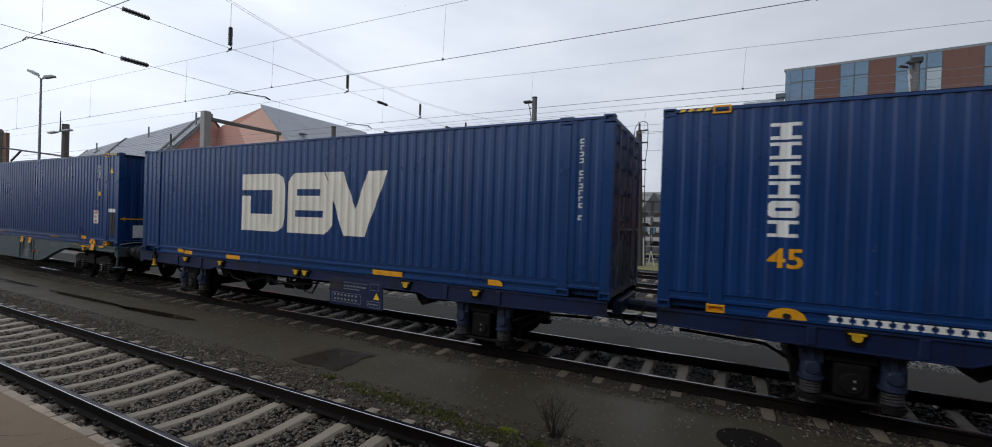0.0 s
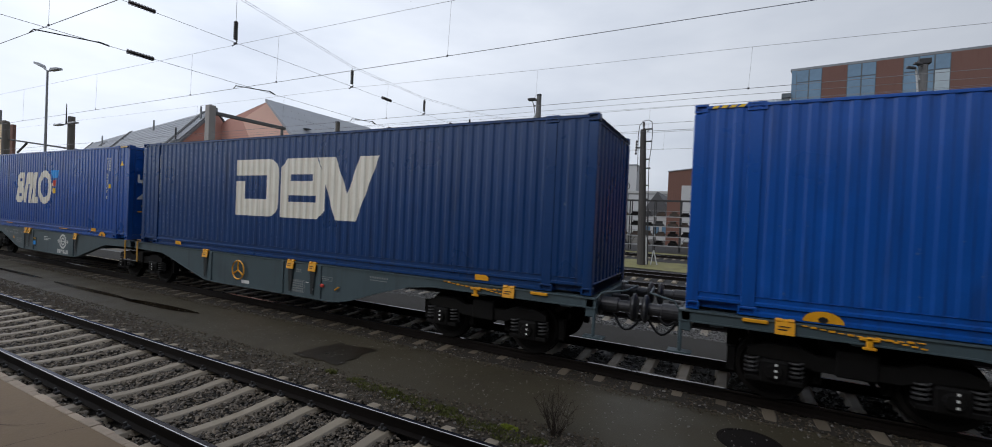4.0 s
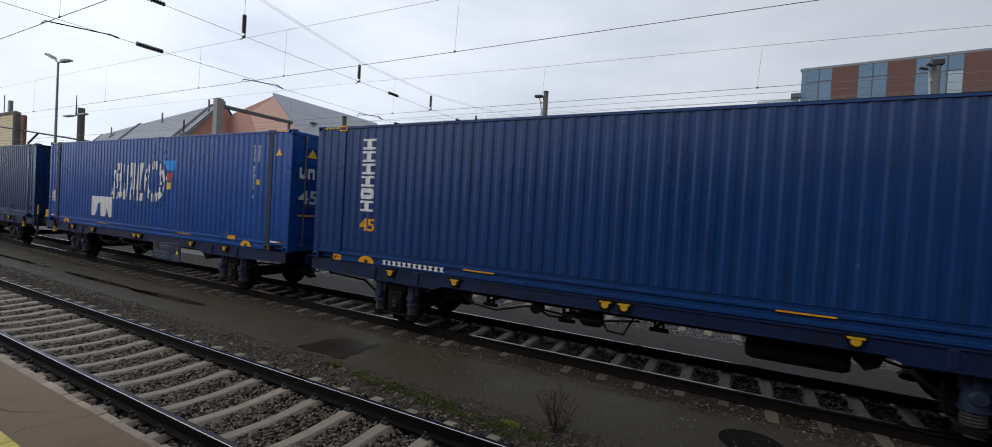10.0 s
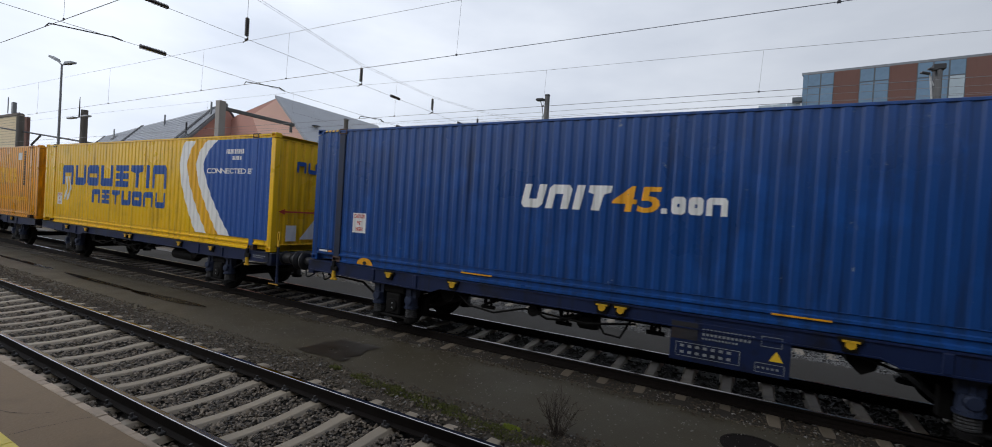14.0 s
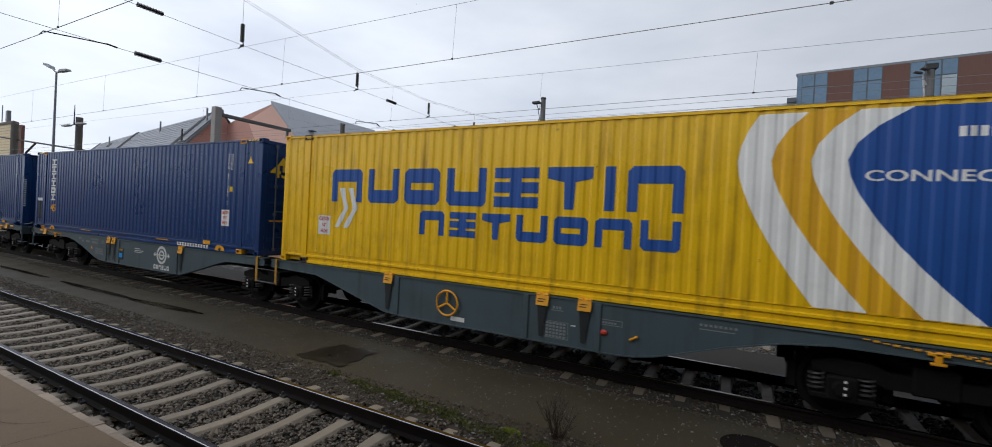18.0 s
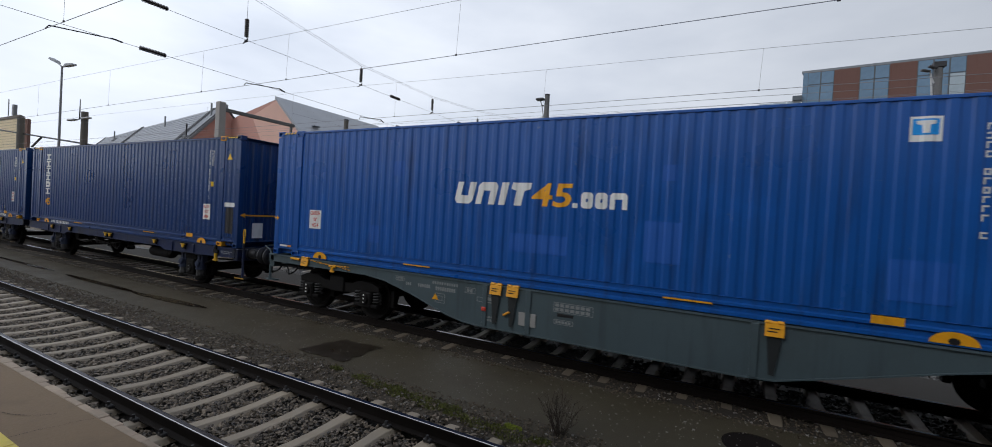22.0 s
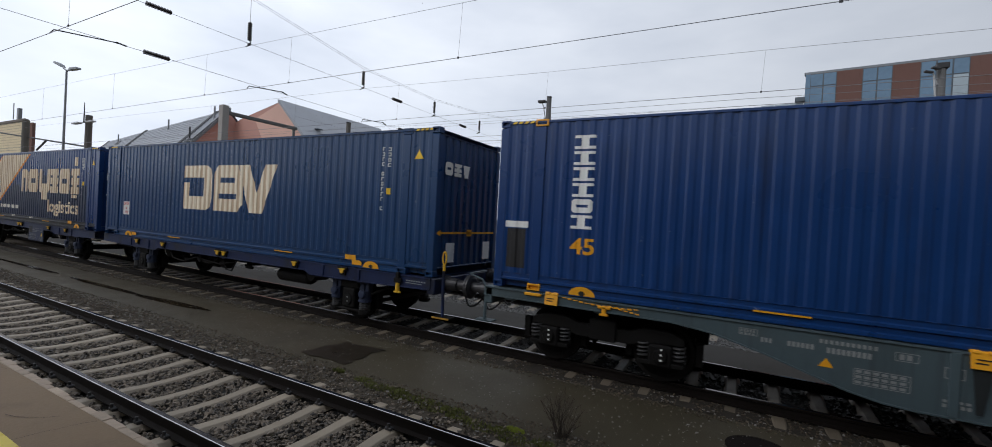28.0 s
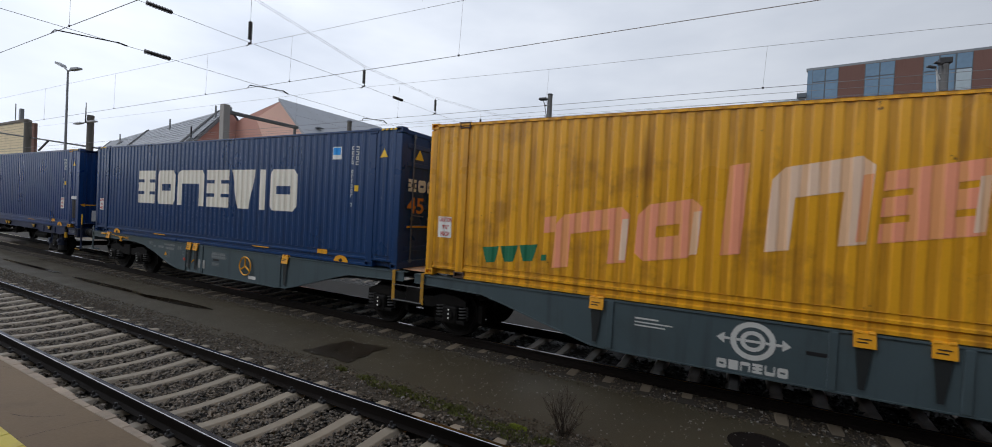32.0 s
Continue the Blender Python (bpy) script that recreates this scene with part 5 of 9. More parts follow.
def bogie(parent, x):
    b = part("bogie", cached("bogie", bogie_frame, GRIME), parent)
    b.location = (x, 0, 0)
    for ax in (-0.9, 0.9):
        wheelset(b, ax)
        for s in (-1, 1):
            ob = part("axle_box", cached("axle_box", axlebox_mesh, GRIME), b)
            ob.matrix_basis = pose(ax, s * 1.02, WHEEL_R, 0, 0, 0 if s < 0 else 180)
            for d in (-0.26, 0.26):
                sp = part("coil_spring", cached("coil_spring", coil_mesh, SPRING), b)
                sp.location = (ax + d, s * 1.02, WHEEL_R - 0.08)
            if s < 0:
                for lift in (0.0, 0.08, 0.16):
                    wm = part("chalk_mark", cached("chalk_mark", lambda: plain_mark(rect(-0.016, 0.055, 0.016, 0.087), -1.19), CLEAN_WHITE), b, "small white square")
                    wm.location = (ax + 0.02, 0, WHEEL_R - 0.12 + lift)
    return b


def sill_mesh(outline, top, s, ribs):
    """A side sill: web plate with top and bottom flange and upright ribs."""
    bm = bmesh.new()
    y = s * 1.262
    u0, u1 = outline[0][0], outline[-1][0]
    add_prism(bm, [(u0, top), (u1, top)] + list(reversed(outline)), y - 0.008, y + 0.008)
    add_box(bm, u0, u1, min(y + s * 0.03, y - s * 0.16), max(y + s * 0.03, y - s * 0.16), top - 0.022, top + 0.002)
    for (a, za), (b, zb) in zip(outline, outline[1:]):
        add_prism(bm, [(a, za), (b, zb), (b, zb + 0.02), (a, za + 0.02)], y + s * 0.025, y - s * 0.12)
    for u in ribs:
        lo = float(np.interp(u, [p[0] for p in outline], [p[1] for p in outline]))
        add_box(bm, u - 0.05, u + 0.05, min(y, y + s * 0.035), max(y, y + s * 0.035), lo + 0.02, top - 0.02, 0.01)
    bmesh.ops.recalc_face_normals(bm, faces=bm.faces[:])
    return bm


FAINT_WHITE = mark("faint_white", (0.25, 0.265, 0.265))
STREAK = surface("run_off_stain", (0.020, 0.024, 0.026), 0.5, 0, 0.2, 3, 50, 0.03)


def frame_lines(x0, z0, x1, z1, w=0.008):
    """A thin line round a rectangle."""
    return rect(x0, z0, x1, z0 + w) + rect(x0, z1 - w, x1, z1) + rect(x0, z0 + w, x0 + w, z1 - w) + rect(x1 - w, z0 + w, x1, z1 - w)


def stop_bracket():
    """A hinged container stop, yellow, with a bent lip."""
    bm = bmesh.new()
    add_prism(bm, [(-1.250, 1.215), (-1.30, 1.20), (-1.335, 1.02), (-1.315, 1.015), (-1.285, 1.175), (-1.250, 1.185)], -0.11, 0.11, "x")
    for x in (-0.068, 0.068):
        add_rod(bm, (x - 0.035, -1.285, 1.20), (x + 0.035, -1.285, 1.20), 0.028, n=8)
    bmesh.ops.recalc_face_normals(bm, faces=bm.faces[:])
    return bm


def chain_mark():
    bm = bmesh.new()
    for k in range(13):      # links, every second one seen edge on
        x, z = -0.66 + 0.095 * k, 1.165 - 0.03 * math.sin(math.pi * k / 12) - 0.003 * k
        add_box(bm, x - 0.034, x + 0.034, -1.302, -1.288, z - (0.013 if k % 2 else 0.007), z + (0.013 if k % 2 else 0.007), 0.003)
    for k in range(6):
        x, z = 0.08 + 0.085 * k, 1.125 - 0.012 * k
        add_box(bm, x - 0.028, x + 0.028, -1.304, -1.290, z - 0.010, z + 0.010, 0.003)
    return bm


def chain_catch():
    bm = bmesh.new()
    add_box(bm, -0.035, 0.035, -1.315, -1.280, 0.99, 1.12, 0.01)
    add_box(bm, -0.10, 0.10, -1.315, -1.280, 1.075, 1.115, 0.008)
    add_box(bm, -0.07, 0.07, -1.315, -1.280, 0.965, 1.0, 0.008)
    return bm


def buffer_parts(parent, x, s, d):
    """A buffer at the headstock; d is +1 towards the front."""
    bm = bmesh.new()
    prof = [(0.0, 0.0), (0.17, 0.0), (0.17, 0.03), (0.125, 0.04), (0.125, 0.30), (0.095, 0.31), (0.095, 0.50), (0.0, 0.50)]
    m = Matrix.Translation((x, s * 0.875, 1.05)) @ Matrix.Rotation(radians(-90 * d), 4, "Z")
    add_lathe(bm, prof, m, 18)
    bmesh.ops.recalc_face_normals(bm, faces=bm.faces[:])
    b = part("buffer", bm, BUFFER_MAT, parent)
    bm = bmesh.new()
    add_lathe(bm, [(0.0, 0.50), (0.17, 0.50), (0.225, 0.53), (0.225, 0.56), (0.15, 0.60), (0.0, 0.605)], m, 20)
    bmesh.ops.recalc_face_normals(bm, faces=bm.faces[:])
    part("buffer_head", bm, BUFFER_MAT, b)


def coupling(parent, x, d):
    bm = bmesh.new()
    add_box(bm, min(x, x + d * 0.30), max(x, x + d * 0.30), -0.06, 0.06, 0.98, 1.10, 0.02)
    add_path(bm, [(x + d * 0.28, 0.04, 1.02), (x + d * 0.42, 0.05, 0.86), (x + d * 0.62, 0.05, 0.80)], 0.028, 6)
    add_path(bm, [(x + d * 0.28, -0.04, 1.02), (x + d * 0.42, -0.05, 0.86), (x + d * 0.62, -0.05, 0.80)], 0.028, 6)
    part("coupling_hook", bm, BUFFER_MAT, parent)
    for y in (-0.42, 0.38):
        bm = bmesh.new()
        add_path(bm, [(x + d * (0.05 + 0.6 * k / 10), y + 0.05 * math.sin(k), 0.92 - 0.34 * math.sin(math.pi * k / 10)) for k in range(11)], 0.02, 6)
        part("brake_hose", bm, RUBBER, parent)


GREY_OUT = [(-0.10, 1.02), (3.05, 1.015), (3.60, 0.95), (4.25, 0.78), (5.15, 0.49), (5.50, 0.42), (5.80, 0.40), (9.95, 0.395), (10.40, 0.42), (11.30, 0.66), (12.05, 0.87), (12.45, 0.965), (13.98, 1.00)]
GREY_PITCH = 14.52


def grey_unit(kind="A", handwheel=False):
    """A pair of fish-bellied container platforms on three bogies, joined over the middle one."""
    w = thing("articulated_container_wagon", "grey fish-bellied articulated container wagon on three bogies", "wagon", group="grey wagons of the train")
    for k in (0, 1):
        def U(u):
            return u if k == 0 else GREY_PITCH + LEN - u
        out = [(U(u), z) for u, z in GREY_OUT]
        if k:
            out.reverse()
        stops = [1.42, 6.27, 6.99, 10.32] if k else [1.20, 6.17, 6.50, 10.36] if handwheel or kind == "B" else [1.20, 6.33, 6.78, 10.20]
        ribs = [U(u) for u in (stops[1] - 0.22, stops[2] + 0.30, stops[3] - 0.22)]
        for s in (-1, 1):
            part("side_sill", sill_mesh(out, 1.185, s, ribs), WAGON_GREY, w)
            for u in stops:
                ob = part("container_stop", cached("container_stop", stop_bracket, YELLOW), w, "yellow hinged container stop")
                ob.matrix_basis = pose(U(u), 0, 0, 0, 0, 0 if s < 0 else 180)
                if s < 0:
                    part("upper_line", cached("stop_line_a", lambda: plain_mark(rect(-0.07, 1.12, 0.06, 1.133), -1.329), STREAK), ob, "dark worn line")
                    part("lower_line", cached("stop_line_b", lambda: plain_mark(rect(-0.08, 1.077, 0.03, 1.093), -1.329), STREAK), ob, "dark worn line")
                    if 3 < u < 11:
                        dk = part("run_off_streak", cached("run_off_streak", lambda: plain_mark(poly([(-0.09, 1.05), (0.09, 1.05), (0.05, 0.72), (0.02, 0.50), (-0.04, 0.50), (-0.06, 0.74)]), -1.3005), STREAK), w, "dark run-off stain below a stop")
                        dk.location = (U(u), 0, 0)
        for u in (0.4, 2.0, 3.6, 6.0, 8.0, 10.0, 11.8, 13.4):
            part("cross_member", box(U(u) - 0.09, U(u) + 0.09, -1.25, 1.25, 0.98 if u < 3.7 or u > 12 else 0.80, 1.17, 0.01), WAGON_GREY, w)
        part("centre_beam", box(min(U(0.0), U(13.8)), max(U(0.0), U(13.8)), -0.16, 0.16, 0.97, 1.15, 0.01), WAGON_GREY, w)
        ch = part("lock_chain", cached("lock_chain", chain_mark, YELLOW), w, "yellow chain links and catch")
        ch.location = (U(2.08), 0, 0)
        cc = part("chain_catch", cached("chain_catch", chain_catch, YELLOW), w, "yellow catch below the chain")
        cc.location = (U(2.08), 0, 0)
        yb = part("end_pad", cached("end_pad", lambda: box(-0.15, 0.15, -1.315, -1.262, 1.125, 1.175, 0.008), YELLOW), w, "flat yellow pad on the sill")
        yb.location = (U(0.86), 0, 0)
        x_end, d = (-0.07, -1) if k == 0 else (GREY_PITCH + LEN + 0.07, 1)
        part("headstock", box(min(x_end, x_end - d * 0.14), max(x_end, x_end - d * 0.14), -1.27, 1.27, 0.88, 1.18, 0.015), WAGON_GREY, w)
        for s in (-1, 1):
            buffer_parts(w, x_end, s, d)
        coupling(w, x_end, d)
        bm = bmesh.new()
        add_path(bm, [(x_end + d * 0.02, -1.22, 1.16), (x_end + d * 0.10, -1.22, 1.28), (x_end + d * 0.45, -1.10, 1.34), (x_end + d * 0.50, -0.4, 1.34)], 0.016, 6)
        add_path(bm, [(x_end, -1.24, 1.1), (x_end, -1.26, 0.60), (x_end - d * 0.02, -1.26, 0.58)], 0.03, 6)
        add_box(bm, x_end - 0.16, x_end + 0.16, -1.32, -1.12, 0.55, 0.575)
        part("shunter_step", bm, WAGON_GREY, w)
        # lettering and emblem on the near sill
        def lab(name, u0, u1, shapes, mat, label):
            o = part(name, plain_mark(shapes, -1.2745), mat, w, label)
        def emblem(a):
            lab("wagon_emblem", 0, 0, ring(a - 0.27, 0.62, a + 0.27, 1.14, 0.07, 24, 1.0) + ring(a - 0.15, 0.74, a + 0.15, 1.02, 0.055, 20, 1.0) + rect(a - 0.36, 0.86, a - 0.272, 0.895) + rect(a + 0.272, 0.86, a + 0.36, 0.895) + rect(a - 0.198, 0.86, a - 0.152, 0.895) + rect(a + 0.152, 0.86, a + 0.198, 0.895) + rect(a - 0.09, 0.86, a + 0.09, 0.895) + poly([(a + 0.34, 0.80), (a + 0.44, 0.878), (a + 0.34, 0.955)]) + poly([(a - 0.34, 0.80), (a - 0.44, 0.878), (a - 0.34, 0.955)]), PALE_MARK, "pale round emblem with an arrow bar")
            lab("emblem_name", 0, 0, block_row(["ring", "solid", "arch", "bars", "cup", "ring"], a - 0.42, 0.455, a + 0.42, 0.585, 0.03, 0.025), PALE_MARK, "row of small pale blocks")
            lab("owner_text", 0, 0, rect(a - 1.56, 0.955, a - 1.22, 0.98) + rect(a - 1.56, 0.90, a - 1.02, 0.92) + rect(a - 1.56, 0.85, a - 1.12, 0.87), PALE_MARK, "three thin pale lines")

        def numbers(q, full=True):
            for a, b, z0, z1, n, fill in ((0.12, 0.26, 0.945, 1.005, 3, 0.68), (0.42, 0.72, 0.945, 1.01, 6, 0.70), (0.84, 1.30, 0.93, 1.00, 9, 0.70), (0.76, 1.36, 1.045, 1.095, 11, 0.6)):
                for shape in small_bars(q + a, q + b, z0, z1, n, False, fill):
                    lab("number_bar", 0, 0, [shape], FAINT_WHITE, "")
            lab("maker_box", 0, 0, frame_lines(q - 0.14, 1.005, q + 0.08, 1.095) + small_bars(q - 0.12, q + 0.06, 1.045, 1.08, 5, False, 0.6) + small_bars(q - 0.12, q + 0.06, 1.015, 1.035, 4, False, 0.6), FAINT_WHITE, "small white box of bars")
            lab("grid_box", 0, 0, frame_lines(q + 1.50, 0.965, q + 1.72, 1.07) + small_bars(q + 1.54, q + 1.68, 0.985, 1.05, 2, False, 0.7), FAINT_WHITE, "small white framed box")
            if full:
                lab("load_table", 0, 0, frame_lines(q + 1.12, 0.60, q + 1.66, 0.80) + sum((rect(q + 1.13, 0.60 + 0.066 * r, q + 1.65, 0.606 + 0.066 * r) for r in (1, 2)), []) + sum((small_bars(q + 1.14, q + 1.64, 0.617 + 0.066 * r, 0.65 + 0.066 * r, 6, False, 0.72) for r in range(3)), []), FAINT_WHITE, "white table of bars")
            lab("sign_box", 0, 0, frame_lines(q + 1.94, 0.85, q + 2.12, 0.98, 0.012) + rect(q + 1.98, 0.885, q + 2.08, 0.945), FAINT_WHITE, "small white framed sign")
            lab("low_text", 0, 0, small_bars(q + 1.94, q + 2.2, 0.52, 0.56, 5, False, 0.7) + small_bars(q + 1.94, q + 2.2, 0.58, 0.61, 4, False, 0.7), FAINT_WHITE, "two short white lines")
            lab("warning_triangle", 0, 0, poly([(q + 0.76, 0.75), (q + 0.92, 0.75), (q + 0.84, 0.865)]), YELLOW, "small yellow triangle")

        def valves(q):
            part("brake_valve", box(q - 0.05, q + 0.05, -1.32, -1.27, 0.69, 0.77, 0.02), RED, w, "red brake valve")
            part("release_lever", rod((q + 0.40, -1.30, 0.68), (q + 0.52, -1.32, 0.75), 0.018), YELLOW, w, "yellow release lever")

        def table(q, z=0.50):
            lab("load_table", 0, 0, frame_lines(q, z, q + 0.42, z + 0.28) + sum((small_bars(q + 0.03, q + 0.39, z + 0.015 + 0.053 * r, z + 0.050 + 0.053 * r, 6, False, 0.72) for r in range(5)), []), FAINT_WHITE, "small white table of bars")
            lab("sign_box", 0, 0, frame_lines(q + 0.86, 0.845, q + 1.28, 0.935, 0.010) + small_bars(q + 0.92, q + 1.2, 0.87, 0.90, 6), FAINT_WHITE, "small white framed box")
            lab("low_text", 0, 0, small_bars(q + 0.14, q + 0.30, 0.985, 1.03, 3) + rect(q + 0.12, 0.955, q + 0.32, 0.968), FAINT_WHITE, "short white line")
            part("release_tag", plain_mark(rect(q + 0.66, 0.58, q + 0.70, 0.63), -1.2745), CLEAN_WHITE, w, "tiny white plate")
            part("release_line", plain_mark(rect(q + 0.46, 0.74, q + 0.54, 0.76), -1.2745), CLEAN_WHITE, w, "short white line")

        def plate(q):
            part("data_plate", box(q, q + 0.32, -1.285, -1.27, 0.55, 0.78, 0.004), surface("data_plate", (0.30, 0.30, 0.29), 0.5), w, "pale data plate")
        if kind == "A":
            if k == 0:
                emblem(9.33)
                numbers(4.08)
                if handwheel:
                    part("dark_plate", box(6.80, 7.08, -1.285, -1.27, 0.56, 0.90, 0.004), DARK_CASTING, w, "dark label holder")
                    part("cyan_label", plain_mark(rect(6.82, 0.62, 7.06, 0.76), -1.2875), CYAN, w, "bright cyan label")
                    part("label_text", plain_mark(small_bars(6.86, 7.06, 0.84, 0.885, 4), -1.2875), GHOST_YELLOW, w, "small yellow bars")
                else:
                    plate(6.78)
            else:
                table(U(6.95))
                lab("end_text", 0, 0, small_bars(U(4.6), U(4.6) + 0.50, 1.04, 1.075, 8, False, 0.6) + rect(U(4.6), 0.99, U(4.6) + 0.45, 1.005), FAINT_WHITE, "two white lines")
                valves(U(5.95))
        else:
            if k == 0:
                numbers(4.02, False)
                lab("axle_box_sign", 0, 0, frame_lines(4.86, 0.70, 5.08, 0.88, 0.010) + frame_lines(4.91, 0.745, 5.03, 0.835, 0.010), FAINT_WHITE, "small white double frame")
                plate(6.63)
                lab("load_table", 0, 0, frame_lines(7.25, 0.88, 7.92, 1.04) + small_bars(7.28, 7.89, 0.90, 0.95, 7, False, 0.75) + small_bars(7.28, 7.89, 0.97, 1.02, 7, False, 0.75) + frame_lines(7.27, 0.68, 7.60, 0.76) + small_bars(7.30, 7.57, 0.70, 0.74, 5, False, 0.75), FAINT_WHITE, "white table of bars")
                part("sill_slot", box(7.32, 7.60, -1.276, -1.268, 0.81, 0.86, 0.002), BLACK, w, "dark slot in the sill")
                valves(5.94)
                lab("sign_box", 0, 0, frame_lines(5.78, 0.845, 6.10, 0.93, 0.010), FAINT_WHITE, "small white framed box")
            else:
                emblem(GREY_PITCH + 5.55)
                part("sill_slot", box(GREY_PITCH + 6.15, GREY_PITCH + 6.43, -1.276, -1.268, 0.815, 0.865, 0.002), BLACK, w, "dark slot in the sill")
    # gear over the middle bogie
    g = LEN + (GREY_PITCH - LEN) / 2
    part("deck_board", box(g - 0.40, g + 0.40, -1.0, 1.0, 1.19, 1.215, 0.006), PLYWOOD, w, "tan plywood deck board")
    for x in (g - 0.36, g + 0.36):
        for s in (-1, 1):
            bm = bmesh.new()
            add_box(bm, x - 0.04, x + 0.04, min(s * 1.305, s * 1.32), max(s * 1.305, s * 1.32), 0.60, 1.21, 0.004)
            add_box(bm, x - 0.04, x + 0.04, min(s * 1.18, s * 1.32), max(s * 1.18, s * 1.32), 1.20, 1.212, 0.003)
            part("hand_rail", bm, DULL_YELLOW, w, "dull yellow upright grab rail")
    bm = bmesh.new()
    add_box(bm, g - 0.36, g + 0.36, -1.33, -1.20, 0.60, 0.62)
    part("step_plate", bm, GRIME, w, "thin dark step tread")
    for z, r in ((0.625, 0.012), (0.93, 0.009)):
        part("step_bar", rod((g - 0.36, -1.325, z), (g + 0.36, -1.325, z), r, n=6), GALV_BAR, w, "worn bright step edge")
    bogie(w, g)
    bogie(w, 2.02)
    bogie(w, GREY_PITCH + LEN - 2.02)
    if handwheel:
        hx = GREY_PITCH + 4.85 if kind == "A" else 8.85
        bm = bmesh.new()
        add_lathe(bm, [(0.23, -0.02), (0.25, 0.0), (0.23, 0.02), (0.21, 0.0), (0.23, -0.02)], Matrix.Translation((hx, -1.33, 0.81)), 24)
        for k in range(3):
            a = radians(90 + 120 * k)
            add_rod(bm, (hx, -1.33, 0.81), (hx + 0.23 * math.cos(a), -1.33, 0.81 + 0.23 * math.sin(a)), 0.02, n=6)
        part("brake_handwheel", bm, YELLOW, w, "yellow brake handwheel")
        part("brake_plate", plain_mark(rect(hx + 0.06, 0.49, hx + 0.36, 0.57), -1.2745), CLEAN_WHITE, w, "small white plate")
    return w


GUARD_BLUE = surface("guard_blue", (0.016, 0.026, 0.062), 0.55, 0.0, 0.2, 3, 40, 0.08, stain=0.6, stain_color=(0.010, 0.010, 0.012), stain_scale=3)


def stop_pad():
    """A folded container stop: a flat lip over a rounded yellow cheek."""
    bm = prism([(-0.088, 1.135), (0.088, 1.135), (0.088, 1.112), (-0.088, 1.112)], -1.345, -1.312)
    add_prism(bm, [(0.055 * math.cos(radians(a)), 1.082 + 0.055 * math.sin(radians(a))) for a in range(150, 391, 20)], -1.338, -1.312)
    bmesh.ops.recalc_face_normals(bm, faces=bm.faces[:])
    return bm


def guard_mesh():
    """One leg of the axle guard of a two-axle wagon, with its spring cap."""
    bm = bmesh.new()
    add_prism(bm, [(0.24, 0.95), (0.60, 0.95), (0.58, 0.86), (0.545, 0.80), (0.545, 0.66), (0.295, 0.66), (0.295, 0.80), (0.26, 0.86)], -1.10, -0.96)
    add_rod(bm, (0.42, -1.05, 0.46), (0.42, -1.05, 0.68), 0.132, 0.118, 16)      # round spring housing
    add_rod(bm, (0.42, -1.05, 0.44), (0.42, -1.05, 0.475), 0.148, n=16)
    add_lathe(bm, [(0.0, -1.20), (0.075, -1.195), (0.095, -1.17), (0.095, -1.12)], Matrix.Translation((0.42, 0, 0.60)), 12)
    add_box(bm, 0.24, 0.60, -1.15, -1.08, 0.84, 0.89, 0.01)
    add_box(bm, 0.385, 0.455, -1.13, -1.08, 0.68, 0.86, 0.008)
    bmesh.ops.recalc_face_normals(bm, faces=bm.faces[:])
    return bm


def guard_box():
    bm = bmesh.new()
    add_prism(bm, [(-0.60, 0.95), (0.60, 0.95), (0.50, 0.62), (0.30, 0.40), (-0.30, 0.40), (-0.50, 0.62)], -0.95, -0.92)
    add_box(bm, -0.19, 0.19, -1.15, -0.92, 0.27, 0.70, 0.03)
    add_lathe(bm, [(0.0, -1.185), (0.12, -1.18), (0.14, -1.15)], Matrix.Translation((0.0, 0, WHEEL_R)), 16)
    add_box(bm, -0.57, 0.57, -1.13, -0.96, 0.205, 0.255, 0.015)
    for x in (-0.42, 0.42):
        add_rod(bm, (x, -1.05, 0.17), (x, -1.05, 0.25), 0.14, n=14)
    add_box(bm, -0.27, 0.27, -1.12, -1.0, 0.70, 0.92, 0.02)
    return bm


